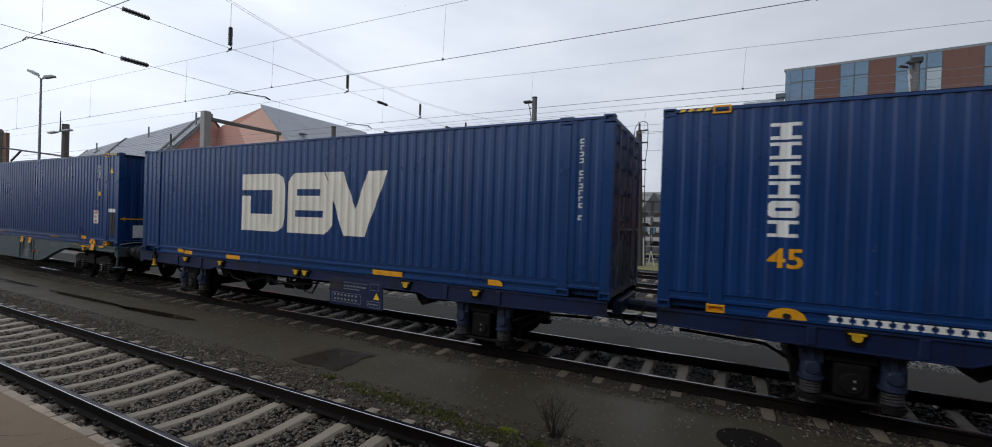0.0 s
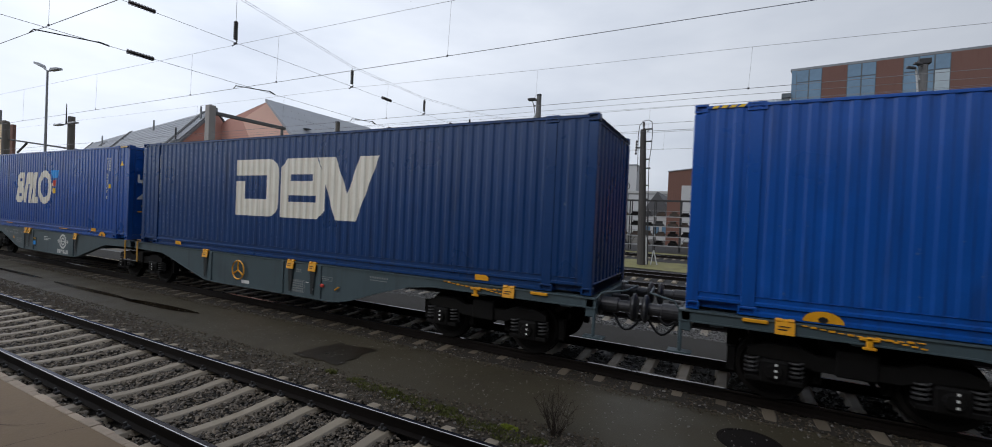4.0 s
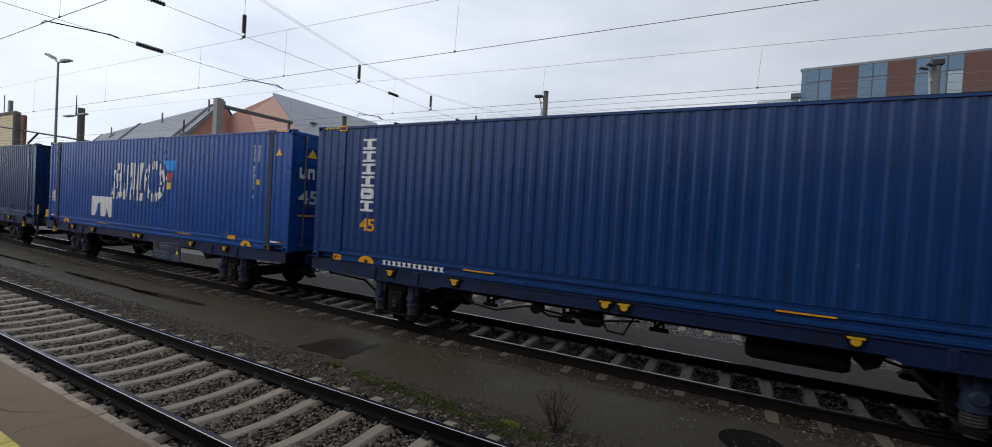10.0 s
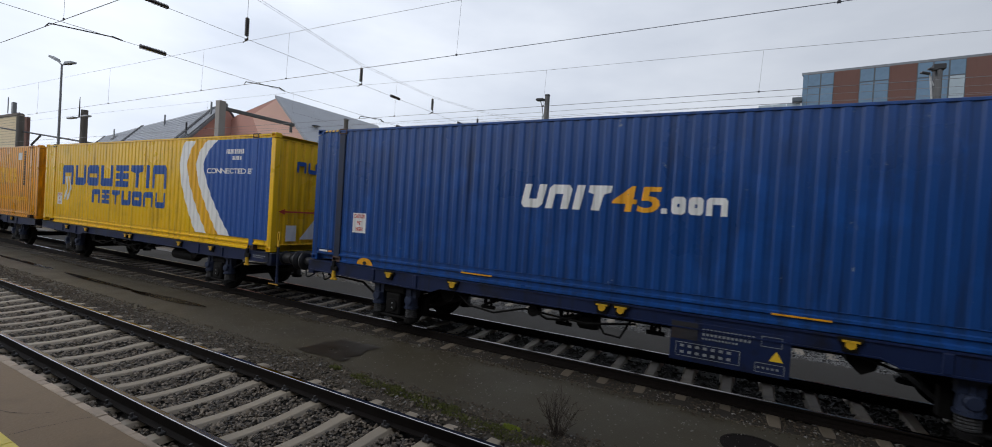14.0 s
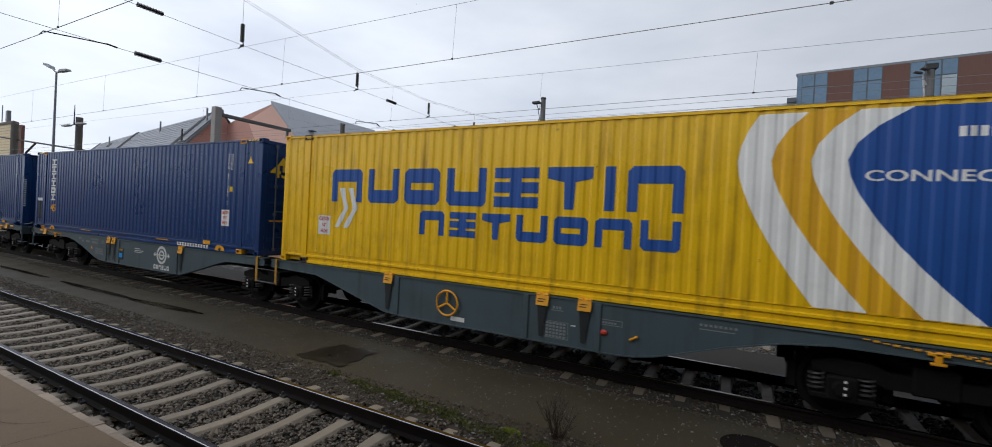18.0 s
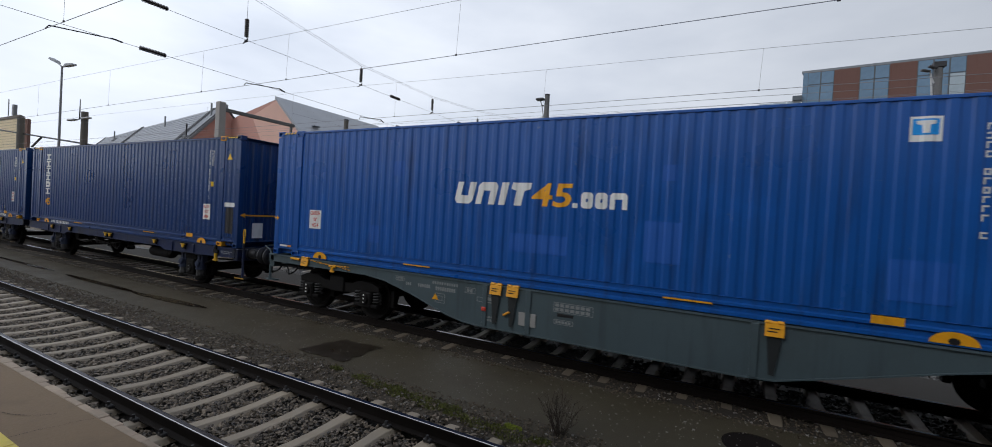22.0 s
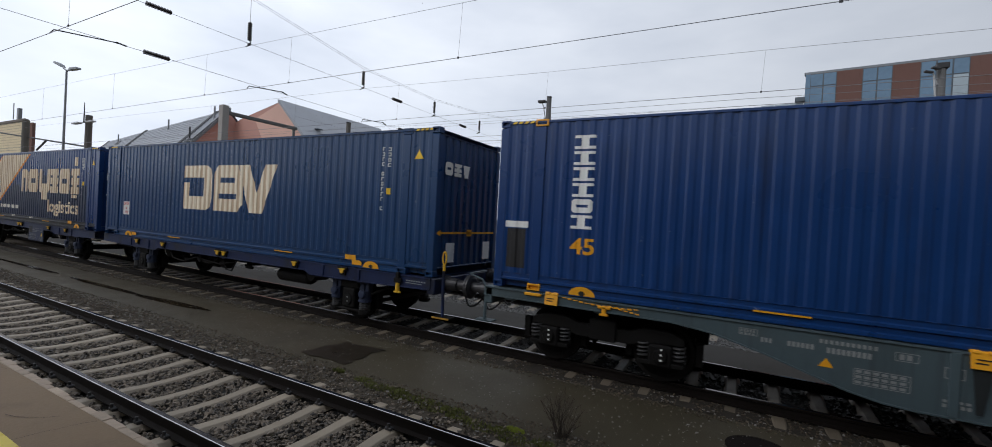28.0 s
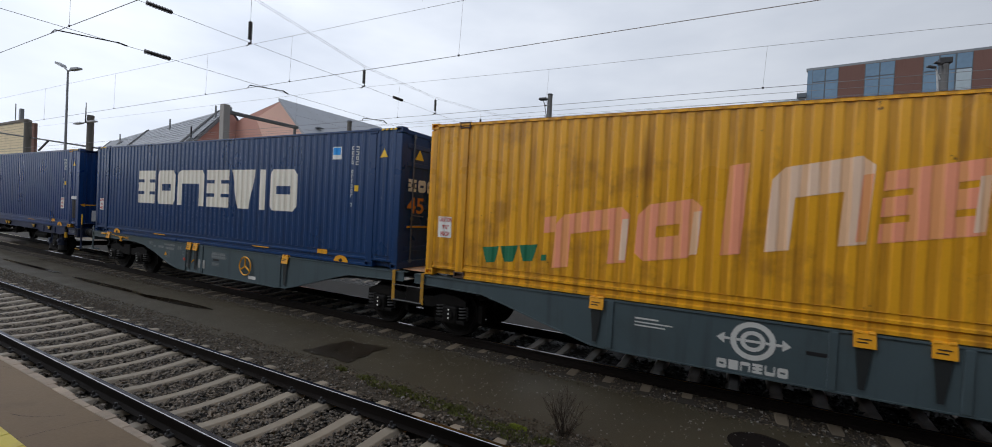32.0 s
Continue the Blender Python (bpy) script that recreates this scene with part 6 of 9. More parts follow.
def blue_wagon(rear):
    """A two-axle container wagon of a coupled pair; the rear one carries the data board, the front one an air tank."""
    w = thing("two_axle_container_wagon", "blue two-axle container wagon with grimy running gear" + (" and data board" if rear else " and air tank"), "wagon", group="blue wagons of the train")
    for s in (-1, 1):
        out = [(0.02, 0.94), (1.5, 0.90), (3.4, 0.88), (3.6, 0.96), (10.1, 0.96), (10.3, 0.88), (12.2, 0.90), (LEN - 0.02, 0.94)]
        part("side_beam", sill_mesh(out, 1.172, s, [1.9, 3.0, 10.7, 11.8]), WAGON_BLUE, w)
    for u in (0.3, 1.4, 3.4, 5.2, 6.86, 8.5, 10.3, 12.3, 13.4):
        part("cross_member", box(u - 0.07, u + 0.07, -1.25, 1.25, 0.93, 1.14, 0.01), WAGON_BLUE, w)
    part("centre_beam", box(0.0, LEN, -0.22, 0.22, 0.86, 1.12, 0.01), GRIME, w)
    for u in (2.36, 11.40):
        wheelset(w, u)
        for s in (-1, 1):
            for q in (0.0, -0.84):
                gm = part("axle_guard", cached("axle_guard", guard_mesh, GUARD_BLUE), w, "grimy grey-blue axle guard leg")
                gm.matrix_basis = pose(u + (q if s < 0 else -q), 0, 0, 0, 0, 0 if s < 0 else 180)
            gb = part("axle_box", cached("guard_box", guard_box, GRIME), w)
            gb.matrix_basis = pose(u, 0, 0, 0, 0, 0 if s < 0 else 180)
            for d in (-0.42, 0.42):
                sp = part("coil_spring", cached("tall_spring", lambda: coil_mesh(0.20, 0.105, 0.021, 5), SPRING), w)
                sp.location = (u + d, s * 1.05, 0.25)
            if s < 0:
                for lift in (0.0, 0.09):
                    wm = part("chalk_mark", cached("chalk_mark_low", lambda: plain_mark(rect(-0.014, 0.04, 0.014, 0.07), -1.187), FAINT_WHITE), w, "small pale square")
                    wm.location = (u + 0.02, 0, 0.36 + lift)
    for u in (2.36, 3.90, 6.70, 6.99, 9.80, 11.36):
        for s in (-1, 1):
            h = part("stop_housing", cached("stop_housing", lambda: prism([(-0.135, 1.17), (0.135, 1.17), (0.125, 1.11), (0.085, 1.085), (0.075, 0.99), (-0.075, 0.99), (-0.085, 1.085), (-0.125, 1.11)], -1.31, -1.275), GRIME), w)
            h.matrix_basis = pose(u, 0, 0, 0, 0, 0 if s < 0 else 180)
            y = part("stop_pad", cached("stop_pad", stop_pad, PAD_YELLOW), w, "small grimy yellow stop pad")
            y.matrix_basis = pose(u, 0, 0, 0, 0, 0 if s < 0 else 180)
    outer, d = (0.0, -1) if rear else (LEN, 1)
    xe = outer + d * 0.08
    part("headstock", box(min(outer - d * 0.1, xe), max(outer - d * 0.1, xe), -1.26, 1.26, 0.86, 1.17, 0.015), WAGON_BLUE, w)
    for s in (-1, 1):
        buffer_parts(w, xe, s, d)
    coupling(w, xe, d)
    bm = bmesh.new()
    add_path(bm, [(outer - d * 0.80, -1.30, 1.00), (outer - d * 0.80, -1.30, 0.82)], 0.042, 8)
    add_box(bm, outer - d * 0.80 - 0.085, outer - d * 0.80 + 0.085, -1.335, -1.27, 0.80, 0.835, 0.01)
    part("lashing_hook", bm, PAD_YELLOW, w, "yellow lashing hook")
    bm = bmesh.new()
    add_box(bm, outer - d * 0.80 - 0.10, outer - d * 0.80 + 0.10, -1.325, -1.275, 1.00, 1.10, 0.015)
    add_box(bm, outer - d * 0.80 - 0.04, outer - d * 0.80 + 0.04, -1.335, -1.28, 1.09, 1.22, 0.01)
    part("hook_bracket", bm, GRIME, w, "grimy hook bracket")
    inner = LEN if rear else 0.0
    e = 1 if rear else -1
    bm = bmesh.new()
    add_rod(bm, (inner - e * 0.4, 0, 0.98), (inner + e * 0.34, 0, 0.98), 0.09, n=12)
    add_path(bm, [(inner + e * 0.02 * k, -0.5, 0.90 - 0.2 * math.sin(math.pi * k / 17)) for k in range(18)], 0.018, 6)
    add_box(bm, inner - 0.07, inner + 0.07, -0.7, 0.7, 0.88, 1.12, 0.02)
    part("draw_bar", bm, WAGON_BLUE, w)
    if rear:
        bd = part("data_board", box(7.72, 9.20, -1.275, -1.255, 0.49, 1.06, 0.004), WAGON_BLUE, w, "dark blue data board")
        part("board_text", plain_mark(small_bars(8.14, 8.80, 0.955, 0.995, 13, False, 0.6) + small_bars(8.14, 8.76, 0.895, 0.93, 12, False, 0.6) + small_bars(8.14, 8.60, 0.84, 0.865, 11, False, 0.6) + frame_lines(7.80, 0.56, 8.62, 0.76) + small_bars(7.86, 8.56, 0.69, 0.73, 7, False, 0.5) + small_bars(7.86, 8.56, 0.60, 0.64, 7, False, 0.5) + frame_lines(8.86, 0.88, 9.10, 1.02) + frame_lines(8.80, 0.53, 9.14, 0.66) + small_bars(8.83, 9.10, 0.58, 0.61, 5, False, 0.5), -1.2775), FAINT_WHITE, bd, "white lines and bars")
        part("board_panel", plain_mark(rect(7.73, 0.80, 8.08, 1.05), -1.2772), DARK_CASTING, bd, "grimy dark panel")
        part("board_triangle", plain_mark(poly([(8.96, 0.70), (9.12, 0.70), (9.04, 0.84)]), -1.2775), LAMP_YELLOW, bd, "yellow warning triangle")
    else:
        bm = bmesh.new()
        add_lathe(bm, [(0.0, -0.62), (0.13, -0.60), (0.165, -0.52), (0.165, 0.52), (0.13, 0.60), (0.0, 0.62)], Matrix.Translation((9.25, -0.80, 0.70)) @ Matrix.Rotation(radians(90), 4, "Z"), 16)
        part("air_tank", bm, GRIME, w, "dark cylindrical air tank")
        bm = bmesh.new()
        add_path(bm, [(LEN + 0.24, -1.20, 1.34), (LEN + 0.24, -1.20, 0.90), (LEN + 0.27, -1.22, 0.47)], 0.032, 8)
        part("step_post", bm, WAGON_BLUE, w)
        sb = part("step_board", box(LEN + 0.10, LEN + 0.48, -1.32, -1.10, 0.445, 0.470, 0.004), GRIME, w, "dark step board with a yellow edge")
        part("step_edge", box(LEN + 0.10, LEN + 0.48, -1.330, -1.321, 0.443, 0.472), DULL_YELLOW, sb, "dull yellow edge")
        bm = bmesh.new()
        pts = [(LEN + 0.24 + 0.042 * math.sin(t), -1.20, 1.58 + 0.125 * math.cos(t)) for t in [2 * math.pi * k / 14 for k in range(15)]]
        add_path(bm, pts, 0.015, 6)
        add_path(bm, [(LEN + 0.24, -1.20, 1.455), (LEN + 0.24, -1.20, 1.34)], 0.026, 6)
        part("hand_hold", bm, PAD_YELLOW, w, "yellow looped hand hold")

        part("side_lettering", plain_mark(small_bars(13.1, 13.6, 1.06, 1.085, 8) + rect(13.1, 1.02, 13.5, 1.035), -1.2745), FAINT_WHITE, w, "small white lines")
    # brake rods and gear under the frame
    bm = bmesh.new()
    add_rod(bm, (3.2, -0.55, 0.78), (10.6, -0.55, 0.80), 0.022, n=6)
    add_rod(bm, (3.2, 0.55, 0.78), (10.6, 0.55, 0.80), 0.022, n=6)
    for u, z in ((4.4, 0.66), (5.9, 0.60), (7.4, 0.70)):      # hangers with cross pins
        add_box(bm, u - 0.025, u + 0.025, -0.92, -0.86, z, 0.94, 0.008)
        add_box(bm, u + 0.10, u + 0.14, -0.92, -0.86, z + 0.05, 0.94, 0.008)
        add_rod(bm, (u - 0.08, -0.89, z + 0.03), (u + 0.20, -0.89, z + 0.03), 0.035, n=8)
        add_rod(bm, (u + 0.05, -1.0, z + 0.10), (u + 0.05, -0.4, z + 0.10), 0.03, n=8)
    add_lathe(bm, [(0.0, -0.22), (0.13, -0.20), (0.15, -0.12), (0.15, 0.10), (0.10, 0.16), (0.04, 0.18), (0.04, 0.42)], Matrix.Translation((6.35, -0.84, 0.74)) @ Matrix.Rotation(radians(90), 4, "Z"), 12)
    add_lathe(bm, [(0.0, -0.10), (0.10, -0.09), (0.10, 0.09), (0.0, 0.10)], Matrix.Translation((5.45, -1.0, 0.80)), 12)
    add_path(bm, [(5.45, -1.05, 0.80), (5.7, -1.06, 0.70), (6.0, -1.05, 0.72), (6.3, -1.05, 0.88)], 0.022, 6)
    add_path(bm, [(6.5, -1.02, 0.90), (6.7, -1.06, 0.62), (6.95, -1.06, 0.60), (7.1, -1.02, 0.90)], 0.02, 6)
    add_path(bm, [(9.9, -1.1, 0.93), (10.3, -1.12, 0.82), (10.8, -1.1, 0.86)], 0.02, 6)
    add_path(bm, [(3.9, -1.1, 0.9), (4.2, -1.15, 0.72), (4.7, -1.12, 0.66), (5.3, -1.1, 0.82), (6.4, -1.1, 0.74), (7.2, -1.1, 0.86)], 0.02, 6)
    add_path(bm, [(0.3, -1.0, 0.84), (1.4, -1.02, 0.80), (1.75, -1.05, 0.62)], 0.025, 6)
    add_path(bm, [(12.0, -1.05, 0.62), (12.4, -1.02, 0.80), (13.4, -1.0, 0.84)], 0.025, 6)
    for u in (3.6, 10.0):
        add_prism(bm, [(u - 0.20, 0.93), (u + 0.20, 0.93), (u + 0.12, 0.74), (u - 0.02, 0.66), (u - 0.14, 0.78)], -1.0, -0.5)
    part("brake_rigging", bm, GRIME, w)
    for u in (2.36, 11.40):
        for d in (-0.56, 0.56):
            bm = bmesh.new()
            add_box(bm, u + d - 0.06, u + d + 0.06, -0.86, -0.70, 0.28, 0.66, 0.01)
            add_box(bm, u + d - 0.03, u + d + 0.03, -0.80, 0.80, 0.40, 0.48)
            part("brake_shoe", bm, GRIME, w)
    return w


WAGONS = []
first = {}


def place(kind, x, make):
    m = pose(x, TRACK_Y, 0)
    if kind not in first:
        first[kind] = make()
        ob = first[kind]
        ob.matrix_basis = m
    else:
        ob = copy_thing(first[kind], m)
    WAGONS.append((ob, x))


for n, ((sa, ka, _), (sb, kb, _)) in enumerate(zip(TRAIN[0::2], TRAIN[1::2])):
    if ka == "grey":
        kind, hand = ("B" if n in (8, 12) else "A"), n in (2, 7, 12)
        place("grey" + kind + str(hand), sb + (sa - sb - GREY_PITCH) / 2, lambda: grey_unit(kind, hand))
    else:
        place("blue_front", sa, lambda: blue_wagon(False))
        place("blue_rear", sb, lambda: blue_wagon(True))
place("blue_front", TRAIN[-1][0], lambda: blue_wagon(False))

# one of the blue wagons carries a plain yellow plate over its buffer
plated = min((w for w in WAGONS if w[0].name.startswith("two_axle")), key=lambda w: abs(w[1] - 27.89))[0]
part("sign_plate", box(LEN + 0.36, LEN + 0.66, -1.02, -1.0, 1.24, 1.54, 0.006), PAD_YELLOW, plated, "plain yellow plate over the buffer")
part("plate_post", box(LEN + 0.05, LEN + 0.46, -0.99, -0.97, 1.08, 1.30), WAGON_BLUE, plated)

# ---- the ground and the tracks ----
GROUND = -0.20
EARTH = surface("yard_ground", (0.075, 0.068, 0.058), 0.8, 0, 0.3, 0.6, 25, 0.3, stain=0.5, stain_color=(0.05, 0.055, 0.03), stain_scale=0.3)
ASPHALT = surface("wet_asphalt", (0.060, 0.050, 0.031), 0.5, 0, 0.18, 1.1, 55, 0.3, stain=0.6, stain_color=(0.041, 0.034, 0.023), stain_scale=0.55, rough_vary=0.2, spec=0.4, speck=0.5, speck_color=(0.13, 0.115, 0.09), speck_scale=11.0)
YARD_ASPHALT = surface("yard_asphalt", (0.050, 0.045, 0.038), 0.8, 0, 0.2, 0.8, 55, 0.4, stain=0.5, stain_color=(0.038, 0.034, 0.028), stain_scale=0.8, speck=0.5, speck_color=(0.12, 0.11, 0.095), speck_scale=13, spec=0.2)
PATCH = surface("wet_patch", (0.016, 0.011, 0.006), 0.16, 0, 0.25, 1.6, 60, 0.03, rough_vary=0.12)
# bed near black: the shade under the train is put into the colour
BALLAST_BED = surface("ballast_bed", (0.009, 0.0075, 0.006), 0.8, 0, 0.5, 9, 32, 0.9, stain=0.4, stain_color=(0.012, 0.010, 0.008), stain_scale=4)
STONE = surface("ballast_stone", (0.110, 0.089, 0.067), 0.6, 0, 0.25, 9, 70, 0.3, random_tone=0.9, island=True, stain=0.4, stain_color=(0.05, 0.034, 0.024), stain_scale=2.0)
GRIT_STONE = surface("brown_grit", (0.078, 0.060, 0.039), 0.7, 0, 0.2, 6, 70, 0.2, random_tone=0.5, island=True)
# ballast stone near black: shade under train and platform edge put into the colour
SHADED_STONE = surface("shaded_ballast_stone", (0.010, 0.0085, 0.008), 0.6, 0, 0.18, 4, 70, 0.2, random_tone=0.55, island=True)
PALE_GRAVEL = surface("pale_gravel", (0.20, 0.19, 0.175), 0.7, 0, 0.4, 9, 30, 0.9, stain=0.4, stain_color=(0.09, 0.085, 0.075), stain_scale=5)
SLEEPER = surface("concrete_sleeper", (0.285, 0.24, 0.18), 0.55, 0, 0.15, 3, 60, 0.15, random_tone=0.12, stain=0.5, stain_color=(0.17, 0.13, 0.09), stain_scale=2.5)
MUDDY = surface("muddy_sleeper", (0.165, 0.135, 0.100), 0.6, 0, 0.15, 3, 60, 0.15, random_tone=0.15, stain=0.5, stain_color=(0.075, 0.055, 0.04), stain_scale=2.5)
RAIL_SIDE = surface("rail_rust", (0.0075, 0.005, 0.004), 0.75, 0.0, 0.3, 3, 60, 0.2, spec=0.2)
# bright metal for the shoulders: the sky's highlight put into the colour
RAIL_GLINT = surface("rail_glint", (0.45, 0.45, 0.46), 0.25, 1.0, 0.12, 2, 60, 0.02)
# dark metal for the flat top: the train's dark reflection put into the colour
RAIL_TOP = surface("rail_head", (0.075, 0.062, 0.057), 0.13, 1.0, 0.12, 2, 60, 0.02)
COPING = surface("platform_coping", (0.36, 0.285, 0.215), 0.75, 0, 0.25, 9, 50, 0.3, random_tone=0.22, stain=0.5, stain_color=(0.20, 0.16, 0.13), stain_scale=2)
PLATFORM = surface("platform_paving", (0.200, 0.146, 0.096), 0.7, 0, 0.18, 0.8, 45, 0.4, stain=0.5, stain_color=(0.128, 0.098, 0.070), stain_scale=0.9, rough_vary=0.15, spec=0.15)
PLATFORM_LINE = surface("platform_line", (0.62, 0.50, 0.07), 0.55, 0, 0.15, 3, 50, 0.15, stain=0.4, stain_color=(0.35, 0.27, 0.08), stain_scale=4)
CONCRETE = surface("mast_concrete", (0.135, 0.125, 0.110), 0.8, 0, 0.15, 1.5, 40, 0.2, streak=0.4, streak_color=(0.07, 0.06, 0.05))
GALV = surface("galvanised_steel", (0.25, 0.26, 0.27), 0.5, 0.6, 0.15, 3, 50, 0.05)
DARK_STEEL = surface("dark_steel", (0.045, 0.045, 0.048), 0.55, 0.3, 0.2, 3, 50, 0.08)
WIRE = surface("wire", (0.22, 0.22, 0.23), 0.5, 0.3, 0.1, 3, 50, 0.0)
INSULATOR = surface("insulator", (0.040, 0.034, 0.032), 0.25, 0, 0.1, 3, 50, 0.0)
GRASS = surface("winter_grass", (0.185, 0.172, 0.065), 0.85, 0, 0.35, 1.5, 40, 0.5, stain=0.6, stain_color=(0.085, 0.075, 0.035), stain_scale=1.2)
MOSS = surface("moss_green", (0.088, 0.098, 0.017), 0.85, 0, 0.35, 6, 60, 0.4, random_tone=0.35, island=True)
TWIG = surface("dry_twig", (0.034, 0.023, 0.017), 0.8, 0, 0.2, 6, 60, 0.2)


def sheet(name, x0, x1, y0, y1, z, mat, label="", nx=1, ny=1, rough=0.0, seed=3, kind="structure", edge=0.0):
    """A level strip of ground, gently uneven, with a wavering border."""
    vs, fs = [], []
    for j in range(ny + 1):
        for i in range(nx + 1):
            x, y = x0 + (x1 - x0) * i / nx, y0 + (y1 - y0) * j / ny
            h = rough * noise.noise((x * 0.9 + seed, y * 0.9, seed)) if rough else 0.0
            if edge and j in (0, ny):
                y += edge * noise.noise((x * 1.7, seed + j, 0.3)) + edge * 0.5 * noise.noise((x * 6.1, seed + j, 2.3))
            vs.append((x, y, z + h))
    for j in range(ny):
        for i in range(nx):
            a = j * (nx + 1) + i
            fs.append((a, a + 1, a + nx + 2, a + nx + 1))
    me = bpy.data.meshes.new(name)
    me.from_pydata(vs, [], fs)
    me.materials.append(mat)
    for p in me.polygons:
        p.use_smooth = True
    return tagged(new(name, me), label, "ground", "", kind)


sheet("ground", -2500, 2500, -2500, 2500, GROUND - 0.16, EARTH, "dark gravelly railway yard ground to the horizon")
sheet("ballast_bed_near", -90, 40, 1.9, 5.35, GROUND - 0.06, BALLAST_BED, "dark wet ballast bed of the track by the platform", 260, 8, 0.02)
sheet("pavement_between_tracks", -90, 40, 5.02, 7.12, GROUND + 0.018, ASPHALT, "dark wet muddy asphalt strip between two tracks", 520, 6, 0.010, 8, edge=0.14)
sheet("shoulder_dirt", -90, 40, 4.60, 5.22, GROUND + 0.012, surface("shoulder_dirt", (0.042, 0.033, 0.022), 0.85, 0, 0.3, 5, 40, 0.5, speck=0.6, speck_color=(0.13, 0.11, 0.085), speck_scale=16), "brown gritty dirt between ballast and asphalt", 520, 6, 0.012, 17, edge=0.05)
sheet("ballast_bed_train", -90, 40, 6.85, 9.75, GROUND - 0.05, BALLAST_BED, "ballast bed under the train, its shade put into the colour", 260, 6, 0.02, 5)
sheet("cess_grit", -90, 40, 6.98, 7.46, GROUND + 0.024, surface("dirty_grit", (0.030, 0.024, 0.018), 0.8, 0, 0.3, 6, 40, 0.5, speck=0.5, speck_color=(0.09, 0.075, 0.06), speck_scale=14), "dark gritty dirt packed round the sleeper ends", 520, 6, 0.010, 15, edge=0.03)
sheet("yard_pavement", -120, 60, 9.55, 11.35, GROUND + 0.01, YARD_ASPHALT, "grey worn asphalt lane behind the train", 200, 3, 0.012, 6, edge=0.1)
sheet("gravel_bed_third", -150, 80, 11.2, 15.4, GROUND - 0.03, PALE_GRAVEL, "pale gravel bed of the third track", 300, 6, 0.03, 9, edge=0.08)
sheet("gravel_bed_yard", -200, 120, 15.3, 27.6, GROUND - 0.05, BALLAST_BED, "dark gravel of the yard tracks", 200, 10, 0.03, 11)
sheet("grass_strip", -200, 120, 27.3, 33.6, GROUND - 0.02, GRASS, "yellowish winter grass strip", 160, 8, 0.10, 12, edge=0.3)
sheet("gravel_bed_far", -250, 150, 33.4, 41.2, GROUND - 0.04, BALLAST_BED, "dark gravel of the farthest track", 120, 6, 0.03, 13)
sheet("gravel_bed_rack", -250, 150, 43.6, 57.2, GROUND - 0.05, BALLAST_BED, "dark gravel under the rack", 80, 8, 0.03, 19)
sheet("grass_verge", -250, 150, 41.0, 43.9, GROUND - 0.03, GRASS, "grass verge before the brick building", 80, 8, 0.08, 14)


def rail_section(y):
    h = [(-0.07, -0.160), (0.07, -0.160), (0.07, -0.148), (0.012, -0.130), (0.010, -0.045), (0.036, -0.034), (0.036, -0.012), (0.032, -0.004), (0.025, 0.0), (-0.025, 0.0), (-0.032, -0.004), (-0.036, -0.012), (-0.036, -0.034), (-0.010, -0.045), (-0.012, -0.130), (-0.07, -0.148)]
    return [(y + a, b) for a, b in h]


def rail_mesh(x0, x1, y):
    bm = prism(rail_section(y), x0, x1, "x")
    me = mesh_of("rail", bm, [RAIL_SIDE, RAIL_TOP, RAIL_GLINT])
    for p in me.polygons:
        if p.normal.z > 0.7 and p.center.z > -0.004:
            p.material_index = 1 if p.normal.z > 0.99 else 2
    return me


def sleeper_mesh():
    """A concrete sleeper: thick under the rails, waisted and lower in the middle, with sloping shoulders."""
    bm = bmesh.new()
    secs = []
    for y, top, hw in ((-1.28, -0.200, 0.125), (-1.20, -0.182, 0.125), (-0.98, -0.166, 0.125), (-0.58, -0.166, 0.125), (-0.44, -0.174, 0.122), (-0.30, -0.184, 0.12), (-0.15, -0.190, 0.118), (0.0, -0.192, 0.118), (0.15, -0.190, 0.118), (0.30, -0.184, 0.12), (0.44, -0.174, 0.122), (0.58, -0.166, 0.125), (0.98, -0.166, 0.125), (1.20, -0.182, 0.125), (1.28, -0.200, 0.125)):
        t = hw - 0.048
        secs.append([bm.verts.new(p) for p in ((-hw, y, top - 0.06), (-t, y, top - 0.006), (-t + 0.012, y, top), (t - 0.012, y, top), (t, y, top - 0.006), (hw, y, top - 0.06))])
    for a, b in zip(secs, secs[1:]):
        for i in range(5):
            bm.faces.new((a[i], a[i + 1], b[i + 1], b[i]))
    bm.faces.new(secs[0])
    bm.faces.new(list(reversed(secs[-1])))
    bmesh.ops.recalc_face_normals(bm, faces=bm.faces[:])
    return bm


def clip_mesh():
    bm = bmesh.new()
    for d in (-1, 1):
        add_box(bm, -0.05, 0.05, d * 0.085 - 0.03, d * 0.085 + 0.03, -0.168, -0.128, 0.008)
        add_rod(bm, (0, d * 0.10, -0.16), (0, d * 0.10, -0.085), 0.018, n=6)
    return bm


